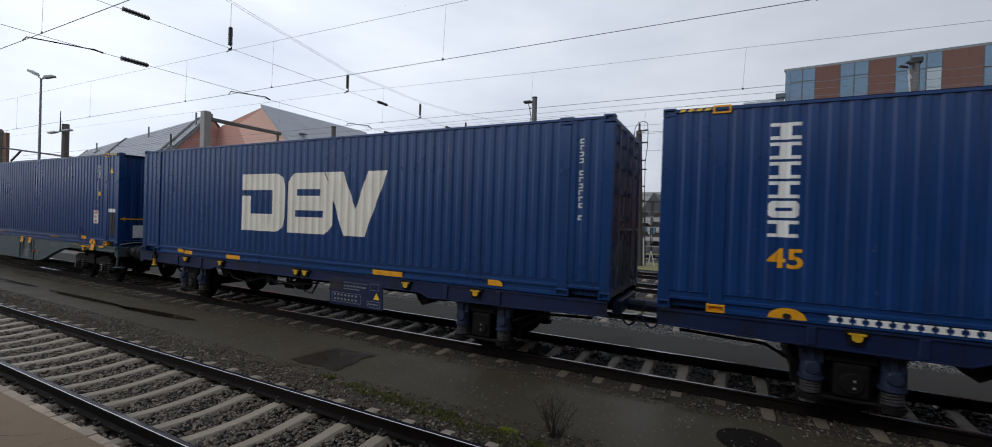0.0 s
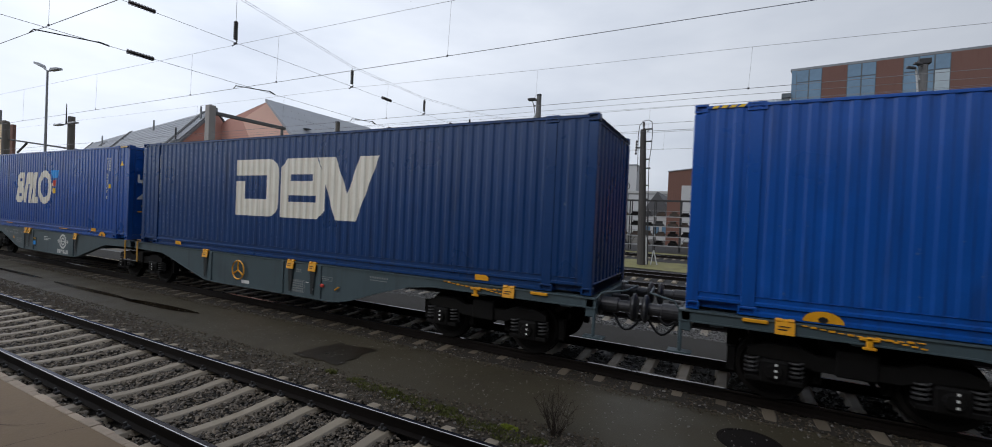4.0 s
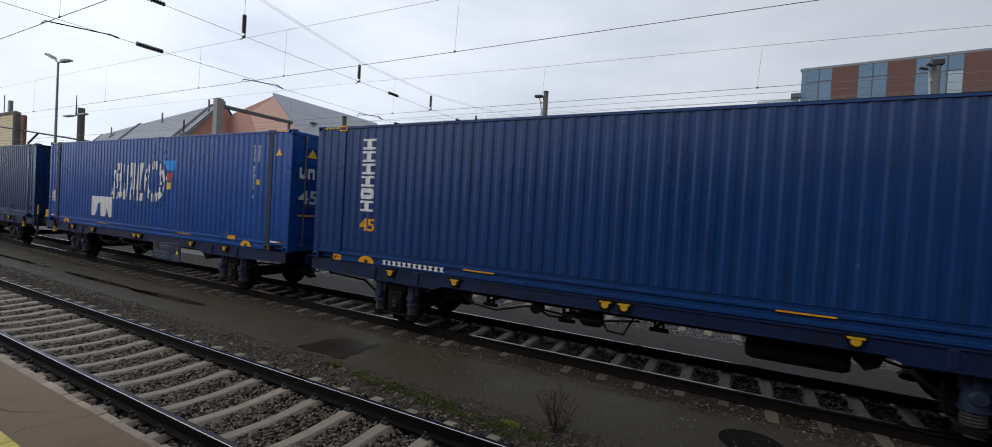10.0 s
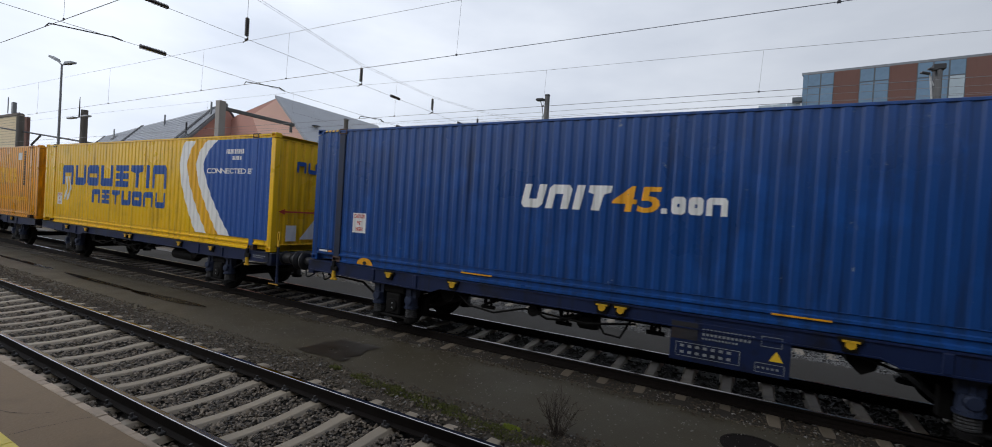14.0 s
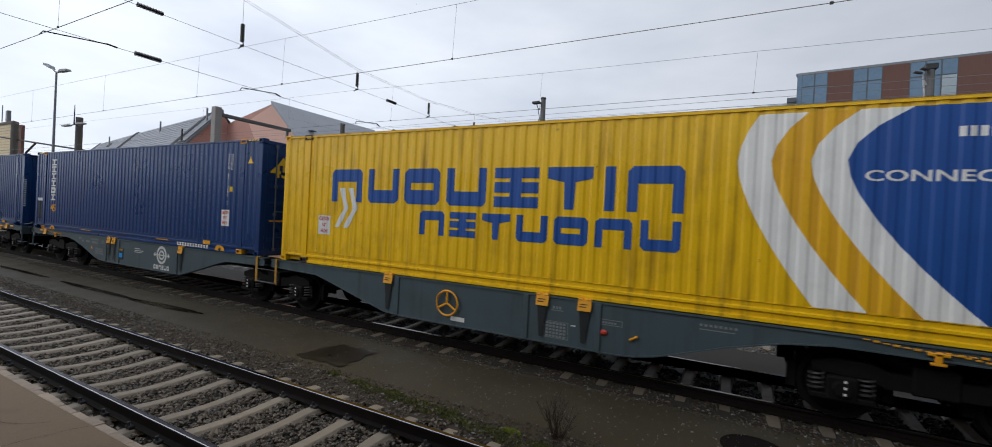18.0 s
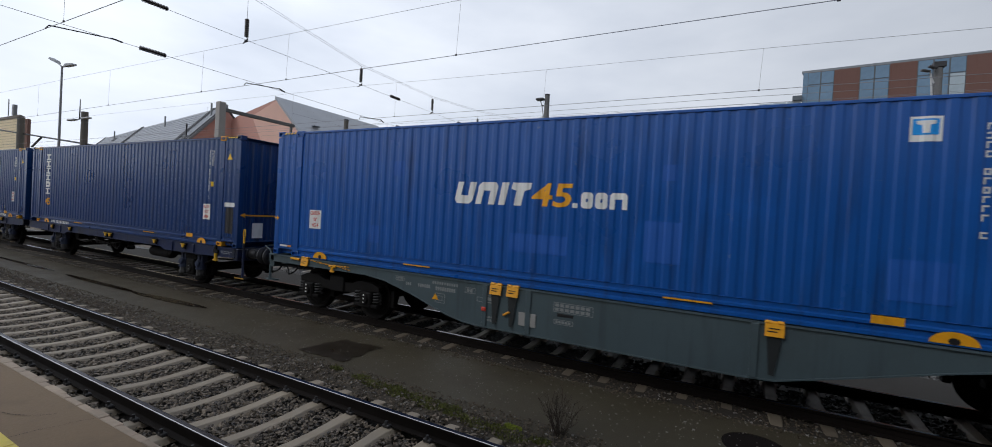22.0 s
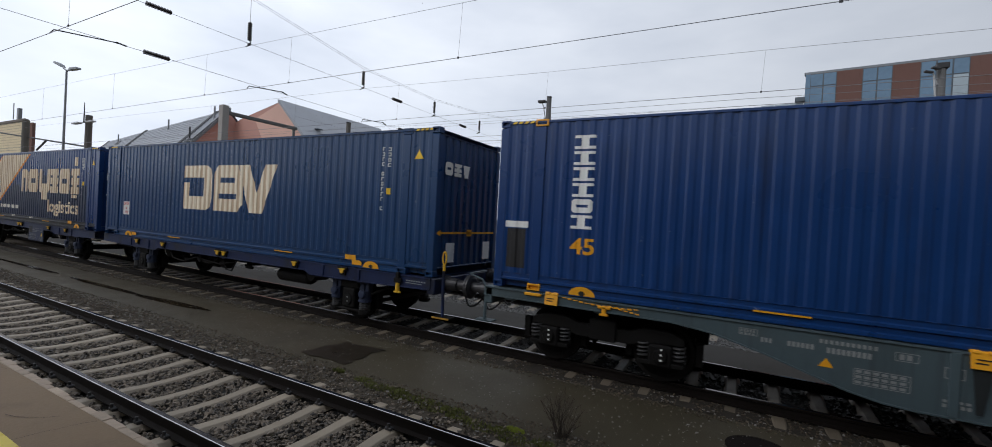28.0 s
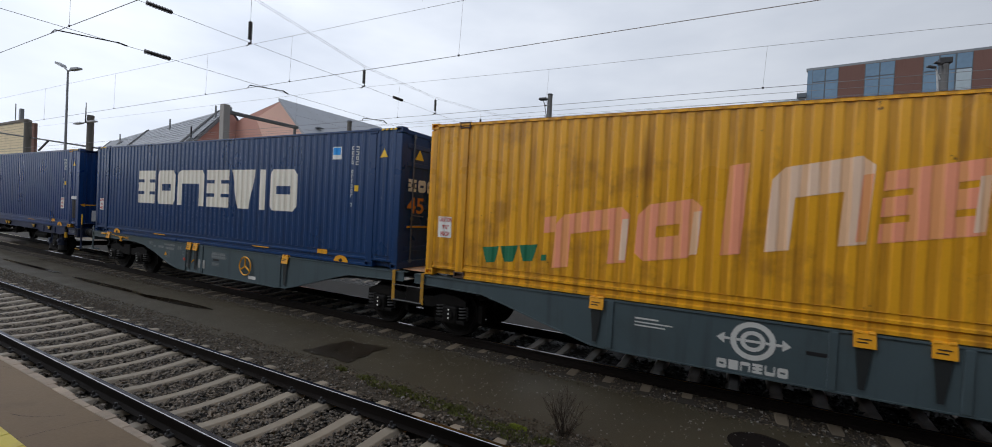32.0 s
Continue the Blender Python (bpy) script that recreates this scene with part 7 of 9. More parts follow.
def track(y, x0, x1, label, near0, near1, clips, phase=0.0, muddy=False):
    t = thing("railway_track", label, "track", kind="structure")
    for s in (-0.7535, 0.7535):
        part("rail", rail_mesh(x0, x1, y + s), t, "dark rusty rail with a bright worn head")
    me = cached("sleeper", sleeper_mesh, SLEEPER) if not muddy else cached("muddy_sleeper", sleeper_mesh, MUDDY)
    rest = []
    n0, n1 = int(x0 / 0.6), int(x1 / 0.6)
    rnd = random.Random(int(y * 10))
    for k in range(n0, n1):
        x = k * 0.6 + phase
        if near0 <= x <= near1:
            ob = part("sleeper", me, t)
            ob.matrix_basis = pose(x, y + rnd.uniform(-0.012, 0.012), rnd.uniform(-0.006, 0.004), 0, 0, rnd.uniform(-0.5, 0.5))
            if x > near1 - clips:
                for s in (-0.7535, 0.7535):
                    c = part("rail_clip", cached("rail_clip", clip_mesh, DARK_STEEL), t)
                    c.location = (x, y + s, 0)
        else:
            rest.append((x, y))
    if rest:
        base = sleeper_mesh()
        base.verts.ensure_lookup_table()
        vs = np.array([v.co[:] for v in base.verts])
        fs = [[v.index for v in f.verts] for f in base.faces]
        base.free()
        V, F = [], []
        for k, (x, yy) in enumerate(rest):
            V += (vs + (x, yy, 0)).tolist()
            F += [[i + k * len(vs) for i in f] for f in fs]
        far = bpy.data.meshes.new("far_sleepers")
        far.from_pydata(V, [], F)
        far.materials.append(SLEEPER)
        ob = part("far_sleepers", far, t)
        ob["kind"] = "stuff"
    return t


track(3.419, -110, 45, "ballasted track beside the platform with concrete sleepers", -40, 6, 30, 0.10)
track(TRACK_Y, -330, 240, "ballasted track that the train runs on", -45, 8, 0, 0.02, True)
track(13.1, -150, 70, "third track with rusty rails in pale gravel", -30, 8, 0, 0.2)
track(18.4, -170, 80, "yard track behind the third one", 0, 0, 0, 0.0)
track(23.1, -200, 100, "yard track with rusty rails by the signals", -20, 12, 0, 0.3)
track(37.6, -250, 140, "farthest track behind the grass", 0, 0, 0, 0.0)


def stones(name, count, x0, x1, y0, y1, z, smin, smax, mat, label, avoid, sides=2, seed=1, skew=1.0, parent=None):
    """Broken stones laid at random as one mesh; avoid(x, y) keeps them off the sleepers."""
    rs = np.random.RandomState(seed)
    base = bmesh.new()
    if sides == 2:
        bmesh.ops.create_icosphere(base, subdivisions=1, radius=0.5)
    else:
        bmesh.ops.create_cube(base, size=0.8)
        bmesh.ops.rotate(base, verts=base.verts[:], cent=(0, 0, 0), matrix=Matrix.Rotation(0.7, 3, (1, 1, 0.3)))
    base.verts.ensure_lookup_table()
    bv = np.array([v.co[:] for v in base.verts])
    bf = np.array([[v.index for v in f.verts] for f in base.faces])
    base.free()
    shapes = [bv * (1 + rs.uniform(-0.42, 0.42, (len(bv), 1))) for _ in range(12)]
    xs = x1 - (x1 - x0) * rs.uniform(0, 1, count) ** skew
    ys = rs.uniform(y0, y1, count)
    keep = np.array([not avoid(a, b) for a, b in zip(xs, ys)])
    xs, ys = xs[keep], ys[keep]
    n = len(xs)
    size = rs.uniform(smin, smax, n)
    ang = rs.uniform(0, 6.283, n)
    tilt = rs.uniform(-0.6, 0.6, n)
    V = np.empty((n, len(bv), 3))
    for k in range(n):
        b = shapes[k % 12] * (size[k] * 1.15, size[k] * 0.8, size[k] * 0.6)
        c, s = math.cos(ang[k]), math.sin(ang[k])
        ct, st = math.cos(tilt[k]), math.sin(tilt[k])
        X, Y, Z = b[:, 0], b[:, 1] * ct - b[:, 2] * st, b[:, 1] * st + b[:, 2] * ct
        V[k, :, 0] = X * c - Y * s + xs[k]
        V[k, :, 1] = X * s + Y * c + ys[k]
        V[k, :, 2] = Z + z + rs.uniform(-0.012, 0.018)
    F = (bf[None, :, :] + (np.arange(n) * len(bv))[:, None, None]).reshape(-1, bf.shape[1])
    me = bpy.data.meshes.new(name)
    me.vertices.add(n * len(bv))
    me.vertices.foreach_set("co", V.reshape(-1))
    m = bf.shape[1]
    me.loops.add(len(F) * m)
    me.loops.foreach_set("vertex_index", F.reshape(-1).astype(np.int32))
    me.polygons.add(len(F))
    me.polygons.foreach_set("loop_start", np.arange(0, len(F) * m, m, dtype=np.int32))
    me.polygons.foreach_set("use_smooth", np.zeros(len(F), dtype=bool))
    me.materials.append(mat)
    me.update()
    me.validate()
    return tagged(new(name, me), label, "gravel", "", "stuff")


def off_near(x, y):
    d = abs((x - 0.10 + 0.3) % 0.6 - 0.3)
    return (d < 0.093 and 2.14 < y < 4.70) or abs(abs(y - 3.419) - 0.7535) < 0.07


def off_train(x, y):
    d = abs((x - 0.02 + 0.3) % 0.6 - 0.3)
    return (d < 0.10 and 7.0 < y < 9.56) or abs(abs(y - TRACK_Y) - 0.7535) < 0.07


stones("ballast_near", 72000, -24, 7.0, 2.35, 4.66, GROUND - 0.012, 0.018, 0.052, STONE, "wet dark grey and brown broken ballast stones", off_near, 1, seed=2, skew=1.3)
stones("ballast_gap", 7000, -18, 7.0, 1.82, 2.36, GROUND - 0.02, 0.02, 0.05, SHADED_STONE, "stones below the platform edge, the gap's shade put into their colour", off_near, 1, seed=12, skew=1.3)
stones("ballast_shoulder", 14000, -24, 2.0, 4.60, 5.30, GROUND + 0.020, 0.008, 0.032, GRIT_STONE, "small brown grit on the edge of the asphalt strip", off_near, 1, seed=3, skew=1.2)
stones("shoulder_stones", 2600, -22, 2.0, 4.24, 5.16, GROUND + 0.012, 0.022, 0.056, STONE, "loose pale and dark ballast stones on the shoulder", off_near, 1, seed=31, skew=1.25)
stones("ballast_train", 16000, -26, 4.0, 6.98, 9.6, GROUND - 0.02, 0.030, 0.060, SHADED_STONE, "ballast stones between the sleepers, the train's shade put into their colour", off_train, 1, 4, 1.2)
# pale stones; some stand for wet glints, put in as colour
stones("bright_stones", 1500, -22, 2.0, 4.20, 5.20, GROUND + 0.022, 0.010, 0.034, PALE_GRAVEL, "scattered pale stones on the ballast shoulder, some standing for wet glints", off_near, 1, seed=33, skew=1.2)
stones("edge_stones", 700, -22, 3.0, 6.85, 7.44, GROUND + 0.036, 0.010, 0.034, PALE_GRAVEL, "scattered pale stones along the sleeper ends", off_train, 1, seed=34, skew=1.2)
stones("loose_grit", 1900, -16, 2.5, 5.2, 7.15, GROUND + 0.022, 0.008, 0.022, PALE_GRAVEL, "scattered pale grit on the asphalt", lambda x, y: False, 1, 5, 1.2)
stones("gravel_edge", 9000, -24, 4.0, 6.80, 7.44, GROUND + 0.028, 0.008, 0.030, GRIT_STONE, "gritty gravel along the sleeper ends", off_train, 1, 6, 1.1)
stones("gravel_third", 9000, -20, 5.0, 11.25, 12.4, GROUND - 0.01, 0.03, 0.07, PALE_GRAVEL, "pale gravel behind the asphalt lane", lambda x, y: False, 1, 7, 1.1)


def blotch(name, cx, cy, rx, ry, mat, label, seed, n=40, turn=0.0, wob=0.25, category="stain", z=GROUND + 0.030):
    """A flat, irregular patch on the ground."""
    bm = bmesh.new()
    c = bm.verts.new((cx, cy, z))
    ring_v = []
    for k in range(n):
        a = 2 * math.pi * k / n
        r = 1 + wob * noise.noise((math.cos(a) * 1.6 + seed, math.sin(a) * 1.6, seed * 1.3)) + wob * 0.4 * noise.noise((math.cos(a) * 6 + seed, math.sin(a) * 6, seed))
        x, y = rx * r * math.cos(a), ry * r * math.sin(a)
        ring_v.append(bm.verts.new((cx + x * math.cos(turn) - y * math.sin(turn), cy + x * math.sin(turn) + y * math.cos(turn), z)))
    for k in range(n):
        bm.faces.new((c, ring_v[k], ring_v[(k + 1) % n]))
    ob = new(name, mesh_of(name, bm, mat))
    return tagged(ob, label, category)


bm = bmesh.new()
corners = [Vector(p) for p in ((-6.74, 5.40), (-6.60, 6.30), (-5.72, 6.42), (-5.66, 5.44))]
ragged = []
for a, b in zip(corners, corners[1:] + corners[:1]):
    side = Vector((b.y - a.y, a.x - b.x)).normalized()
    for k in range(9):
        p = a.lerp(b, k / 9) + side * 0.09 * noise.noise((k * 0.7 + a.x * 3, a.y * 5, 0.4))
        ragged.append(bm.verts.new((p.x, p.y, GROUND + 0.034)))
bm.faces.new(ragged)
DAMP = surface("damp_patch", (0.024, 0.018, 0.011), 0.36, 0, 0.3, 2.2, 60, 0.12, rough_vary=0.2)
tagged(new("wet_patch", mesh_of("wet_patch", bm, DAMP)), "dark wet squarish patch in the asphalt", "puddle")
for seed, (px, py, rx, ry, lean) in enumerate(((-21.9, 6.0, 2.8, 0.09, 0.01), (-16.2, 6.0, 2.4, 0.10, 0.01), (-12.6, 6.05, 1.55, 0.14, 0.06))):
    blotch("puddle", px, py, rx, ry, PATCH, "long dark wet streak along the asphalt", seed + 4, turn=lean)
mh = thing("manhole", "round dark iron manhole cover in the asphalt", "manhole", pose(0.34, 6.22, GROUND + 0.02))
bm = bmesh.new()
add_lathe(bm, [(0.0, 0.004), (0.30, 0.004), (0.305, 0.0), (0.32, 0.0), (0.325, 0.006), (0.36, 0.004), (0.37, -0.02)], Matrix.Rotation(radians(90), 4, "X"), 28)
part("cover", bm, RAIL_SIDE, mh)

# weeds along the ballast edge
def tuft(name, spots, label, mat, count, h0, h1, seed):
    rs = random.Random(seed)
    vs, fs = [], []
    for cx, cy, r in spots:
        for _ in range(count):
            a, q = rs.uniform(0, 6.283), r * math.sqrt(rs.random())
            x, y = cx + q * math.cos(a) * 1.8, cy + q * math.sin(a)
            b, h, w = rs.uniform(0, 6.283), rs.uniform(h0, h1), rs.uniform(0.004, 0.010)
            lx, ly = math.cos(b) * h * rs.uniform(0.2, 0.9), math.sin(b) * h * rs.uniform(0.2, 0.9)
            i = len(vs)
            vs += [(x - w * math.sin(b), y + w * math.cos(b), GROUND + 0.02), (x + w * math.sin(b), y - w * math.cos(b), GROUND + 0.02), (x + lx, y + ly, GROUND + 0.02 + h)]
            fs.append((i, i + 1, i + 2))
    me = bpy.data.meshes.new(name)
    me.from_pydata(vs, [], fs)
    me.materials.append(mat)
    return tagged(new(name, me), label, "weeds", "", "stuff")


tuft("moss_weeds", [(-4.9, 5.08, 0.10), (-4.55, 5.0, 0.13), (-4.2, 5.06, 0.10), (-4.05, 4.94, 0.12), (-3.75, 5.0, 0.13), (-3.5, 4.92, 0.15), (-3.2, 4.98, 0.10), (-3.05, 4.86, 0.10), (-2.68, 4.80, 0.13), (-2.45, 4.86, 0.08), (-2.2, 4.75, 0.13), (-1.85, 4.84, 0.08), (-5.5, 5.14, 0.07)], "low green moss and weeds on the ballast edge", MOSS, 480, 0.010, 0.040, 3)
tuft("bright_moss", [(-2.24, 4.95, 0.055), (-2.30, 4.97, 0.045)], "small bright green moss cushion on the ballast edge", surface("bright_moss", (0.20, 0.24, 0.02), 0.8, 0, 0.3, 6, 60, 0.3), 700, 0.010, 0.035, 9)


def shrub(x, y, h, n, seed):
    rs = random.Random(seed)
    bm = bmesh.new()
    for k in range(n):
        a, l = rs.uniform(0, 6.283), rs.uniform(0.5, 1.0) * h
        p = Vector((x + rs.uniform(-0.05, 0.05), y + rs.uniform(-0.05, 0.05), GROUND))
        d = Vector((math.cos(a) * rs.uniform(0.1, 1.0), math.sin(a) * rs.uniform(0.1, 0.9), 1)).normalized()
        q = p + d * l * 0.55
        e = q + (d + Vector((rs.uniform(-0.4, 0.4), rs.uniform(-0.4, 0.4), 0.1))).normalized() * l * 0.45
        add_path(bm, [p, q, e], 0.0028, 4)
        for _ in range(3):
            b = q.lerp(e, rs.random())
            add_rod(bm, b, b + Vector((rs.uniform(-0.09, 0.09), rs.uniform(-0.09, 0.09), rs.uniform(0.02, 0.1))), 0.0018, n=4)
    return bm


s = thing("dry_shrub", "leafless dry brown shrub at the edge of the ballast", "shrub")
part("brushwood", shrub(-1.74, 5.12, 0.56, 40, 4), TWIG, s)

# ---- the platform ----
pf = thing("platform", "brown paved station platform with pale coping stones", "platform", kind="structure")
part("paving", box(-120, 60, -9.0, 1.722, -0.6, 0.545), PLATFORM, pf)
part("platform_wall", box(-120, 60, 1.724, 1.75, -0.6, 0.43), CONCRETE, pf)
rnd = random.Random(8)
x = -30.0
while x < 6:
    w = rnd.uniform(0.12, 0.27)
    o = part("coping_stone", box(0, w - 0.005, 1.724, 1.795 + rnd.choice((0, 0, 0, -0.02, 0.012)) + rnd.uniform(-0.008, 0.008), 0.43, 0.546 + rnd.uniform(-0.004, 0.003), 0.005), COPING, pf)
    o.location = (x, 0, 0)
    x += w
for x0, x1 in ((-120, -30), (6, 60)):
    part("coping_row", box(x0, x1, 1.725, 1.80, 0.43, 0.55, 0.012), COPING, pf)
x = -30.0
k = 0
while x < 4:
    part("line_tile", box(x, x + 0.292, 0.94, 1.235, 0.540, 0.551, 0.003), PLATFORM_LINE, pf, "worn yellow line tile" if k == 0 else "")
    x += 0.30
    k += 1
part("line_strip", box(4.2, 50.0, 0.94, 1.235, 0.540, 0.551, 0.003), PLATFORM_LINE, pf, "worn yellow line")
part("line_strip", box(-110.0, -30.1, 0.94, 1.235, 0.540, 0.551, 0.003), PLATFORM_LINE, pf)

# unseen building and canopy, added behind the camera to shade the near side
SHADE_WALL = surface("shade_wall_render", (0.33, 0.27, 0.20), 0.85, 0, 0.1, 0.5, 20, 0.15, streak=0.3, streak_color=(0.2, 0.16, 0.12))
st = thing("station_building", "plain unseen wall and canopy added behind the camera as shade", "building", kind="structure")
part("wall", box(-70.0, 48.0, -9.4, -6.2, 0.545, 4.35), SHADE_WALL, st)
part("roof", box(-70.2, 48.2, -9.6, -6.0, 4.36, 4.60, 0.03), surface("shade_roof", (0.06, 0.055, 0.05), 0.8), st)
part("canopy", box(-6.0, 46.0, -5.98, 1.0, 4.35, 4.60, 0.03), surface("shade_boards", (0.12, 0.105, 0.09), 0.8, 0, 0.15, 1, 30, 0.1), st)
for k in range(-1, 6):
    part("canopy_post", box(4.0 + 7.6 * k, 4.2 + 7.6 * k, -2.2, -2.0, 0.545, 4.35, 0.02), DARK_STEEL, st)
# crack lines in the paving
rnd = random.Random(21)
crack = surface("paving_crack", (0.035, 0.024, 0.016), 0.9)
for k in range(16):
    x, y = rnd.uniform(-9.0, -1.0), rnd.uniform(0.2, 1.6)
    a = rnd.choice((0.0, 0.0, 1.45)) + rnd.uniform(-0.25, 0.25)
    pts = [(x, y)]
    for _ in range(rnd.randint(3, 7)):
        a += rnd.uniform(-0.35, 0.35)
        pts.append((pts[-1][0] + 0.11 * math.cos(a), min(1.70, pts[-1][1] + 0.11 * math.sin(a))))
    bm = bmesh.new()
    for p, q in zip(pts, pts[1:]):
        w = rnd.uniform(0.0012, 0.003)
        n = Vector((p[1] - q[1], q[0] - p[0])).normalized() * w
        bm.faces.new([bm.verts.new((u, v, 0.5492)) for u, v in ((p[0] - n.x, p[1] - n.y), (q[0] - n.x, q[1] - n.y), (q[0] + n.x, q[1] + n.y), (p[0] + n.x, p[1] + n.y))])
    part("paving_crack", bm, crack, pf, "thin dark crack" if k == 0 else "")

# ---- overhead line ----
SPAN_X = -14.0


def wire_mesh(pts, r=0.008, n=5):
    bm = bmesh.new()
    add_path(bm, pts, r, n)
    return bm


def catenary(y, label, contact=5.93, mess=((-75.0, 7.75), (-35.0, 7.61), (-14.0, 7.44), (-6.5, 7.35), (1.0, 7.24), (8.0, 7.12), (30.0, 6.9), (50.0, 7.2)), shift=0.0, droppers=()):
    c = thing("overhead_line", label, "overhead wire")
    part("contact_wire", wire_mesh([(-75, y, contact - 0.03), (SPAN_X, y, contact), (50, y, contact + 0.05)], 0.0072), WIRE, c)
    part("messenger_wire", wire_mesh([(x, y + shift, z) for x, z in mess], 0.0045), WIRE, c)
    for x in droppers:
        z = float(np.interp(x, [p[0] for p in mess], [p[1] for p in mess]))
        part("dropper", wire_mesh([(x, y, contact), (x + 0.05, y + shift, z)], 0.003), WIRE, c)
        part("dropper_clamp", box(x - 0.025, x + 0.025, y - 0.012, y + 0.012, contact - 0.01, contact + 0.035, 0.004), DARK_STEEL, c)
    bm = bmesh.new()
    add_path(bm, [(SPAN_X, y + 0.02, contact + 0.02), (SPAN_X, y + 0.08, contact + 0.12), (SPAN_X, y + 1.30, contact + 0.26)], 0.014, 6)
    add_path(bm, [(SPAN_X, y + 1.24, contact + 0.26), (SPAN_X, y + 1.46, 6.27)], 0.022, 6)
    part("steady_arm", bm, DARK_STEEL, c)
    return c


RISE = ((-75.0, 7.75), (-35.0, 7.61), (-14.0, 7.44), (-6.5, 7.35), (1.0, 7.24), (8.0, 7.12), (30.0, 6.9), (50.0, 7.2))
FALL = ((-75.0, 7.75), (-35.0, 7.6), (-14.0, 7.47), (-12.1, 7.42), (-5.8, 7.27), (0.3, 7.19), (4.7, 7.10), (20.0, 6.95), (50.0, 7.2))
catenary(4.02, "overhead wire above the platform track", 6.03, RISE, 0.0, (-12.95, -7.0, -19))
catenary(8.66, "overhead wire above the train", 6.07, RISE, 0.0, (-5.95, -11.95, -16.35, -23.1, -30.5, -39.0, 1.2, 7.5))
catenary(13.58, "overhead wire above the third track", 6.09, FALL, 0.0, (-5.8, -12.1, 0.3, -18.2, -25.0, 6.5))
FLAT = ((-75.0, 7.5), (-35.0, 7.3), (-14.0, 7.02), (1.0, 6.98), (30.0, 7.0), (50.0, 7.2))
catenary(18.5, "overhead wire above a yard track", 6.07, FLAT, 0.0, (-9.6, -17.0, -3.0, 5.0))
catenary(23.1, "overhead wire above a yard track", 6.07, FLAT, 0.0, (-9.6, -17.0, -3.0, 5.0))


def insulator_mesh(a, b, r=0.070, discs=9):
    """A ribbed insulator in one piece: sheds turned on a slim core."""
    a, b = Vector(a), Vector(b)
    prof = [(0.0, r * 0.4)]
    for k in range(discs):
        c, h = (k + 0.5) / discs, 0.30 / discs
        prof += [(c - h * 1.1, r * 0.4), (c - h, r), (c + h, r * 0.75), (c + h * 1.1, r * 0.4)]
    prof.append((1.0, r * 0.4))
    turn = (b - a).to_track_quat("Z", "Y").to_matrix()
    bm = bmesh.new()
    rows = [[bm.verts.new(a.lerp(b, f) + turn @ Vector((q * math.cos(k * math.pi / 6), q * math.sin(k * math.pi / 6), 0))) for k in range(12)] for f, q in prof]
    for p, q in zip(rows, rows[1:]):
        for k in range(12):
            bm.faces.new((p[k], p[(k + 1) % 12], q[(k + 1) % 12], q[k]))
    bm.faces.new(list(reversed(rows[0])))
    bm.faces.new(rows[-1])
    return bm


hs = thing("head_span", "cross-span wires over all tracks with dark insulators", "overhead wire")
part("lower_span_wire", wire_mesh([(SPAN_X, -9.0, 6.27), (SPAN_X, 31.0, 6.27)], 0.006), WIRE, hs)
part("upper_span_wire", wire_mesh([(SPAN_X, -9.0, 7.54), (SPAN_X, 31.0, 7.50)], 0.006), WIRE, hs)
for dz in (0.0, 0.07):
    pts = [(SPAN_X, y, z + dz) for y, z in ((-9.0, 13.4), (4.02, 9.75), (8.68, 8.93), (13.58, 8.28), (18.5, 8.25), (23.0, 8.62), (31.0, 9.6))]
    part("head_wire", wire_mesh(pts, 0.005), WIRE, hs)
for y, z in ((4.02, 9.75), (8.68, 8.93), (13.58, 8.28), (18.5, 8.25), (23.0, 8.62)):
    part("hanger_insulator", insulator_mesh((SPAN_X, y, 7.62), (SPAN_X, y, 8.19)), INSULATOR, hs, "dark ribbed hanging insulator")
    part("hanger_wire", wire_mesh([(SPAN_X, y, 8.19), (SPAN_X, y, z)], 0.006), WIRE, hs)
    part("hanger_hook", wire_mesh([(SPAN_X, y, 7.62), (SPAN_X + 0.08, y, 7.55), (SPAN_X - 0.05, y, 7.47), (SPAN_X - 0.16, y, 7.44)], 0.018, 6), DARK_STEEL, hs)
    part("wire_clamp", box(SPAN_X - 0.06, SPAN_X + 0.06, y - 0.03, y + 0.03, 7.47, 7.53, 0.01), DARK_STEEL, hs)
for y0, z in ((5.85, 6.27), (5.85, 7.54), (15.4, 7.53), (15.9, 6.27), (20.9, 7.51), (10.7, 6.27)):
    if (y0, z) != (10.7, 6.27):
        part("span_insulator", insulator_mesh((SPAN_X, y0, z), (SPAN_X, y0 + 0.62, z), 0.066), INSULATOR, hs, "dark ribbed insulator in a cross wire")


MAST_DARK = surface("dark_mast", (0.060, 0.055, 0.052), 0.8, 0, 0.15, 1.5, 40, 0.2, streak=0.4, streak_color=(0.03, 0.028, 0.026))
PALE_MAST = surface("pale_mast", (0.16, 0.16, 0.16), 0.8, 0, 0.15, 1.5, 40, 0.2, streak=0.4, streak_color=(0.12, 0.115, 0.11))
ARM_GREY = surface("arm_grey", (0.14, 0.14, 0.14), 0.6)
LAMP_PALE = surface("pale_lamp_shell", (0.45, 0.46, 0.47), 0.5)


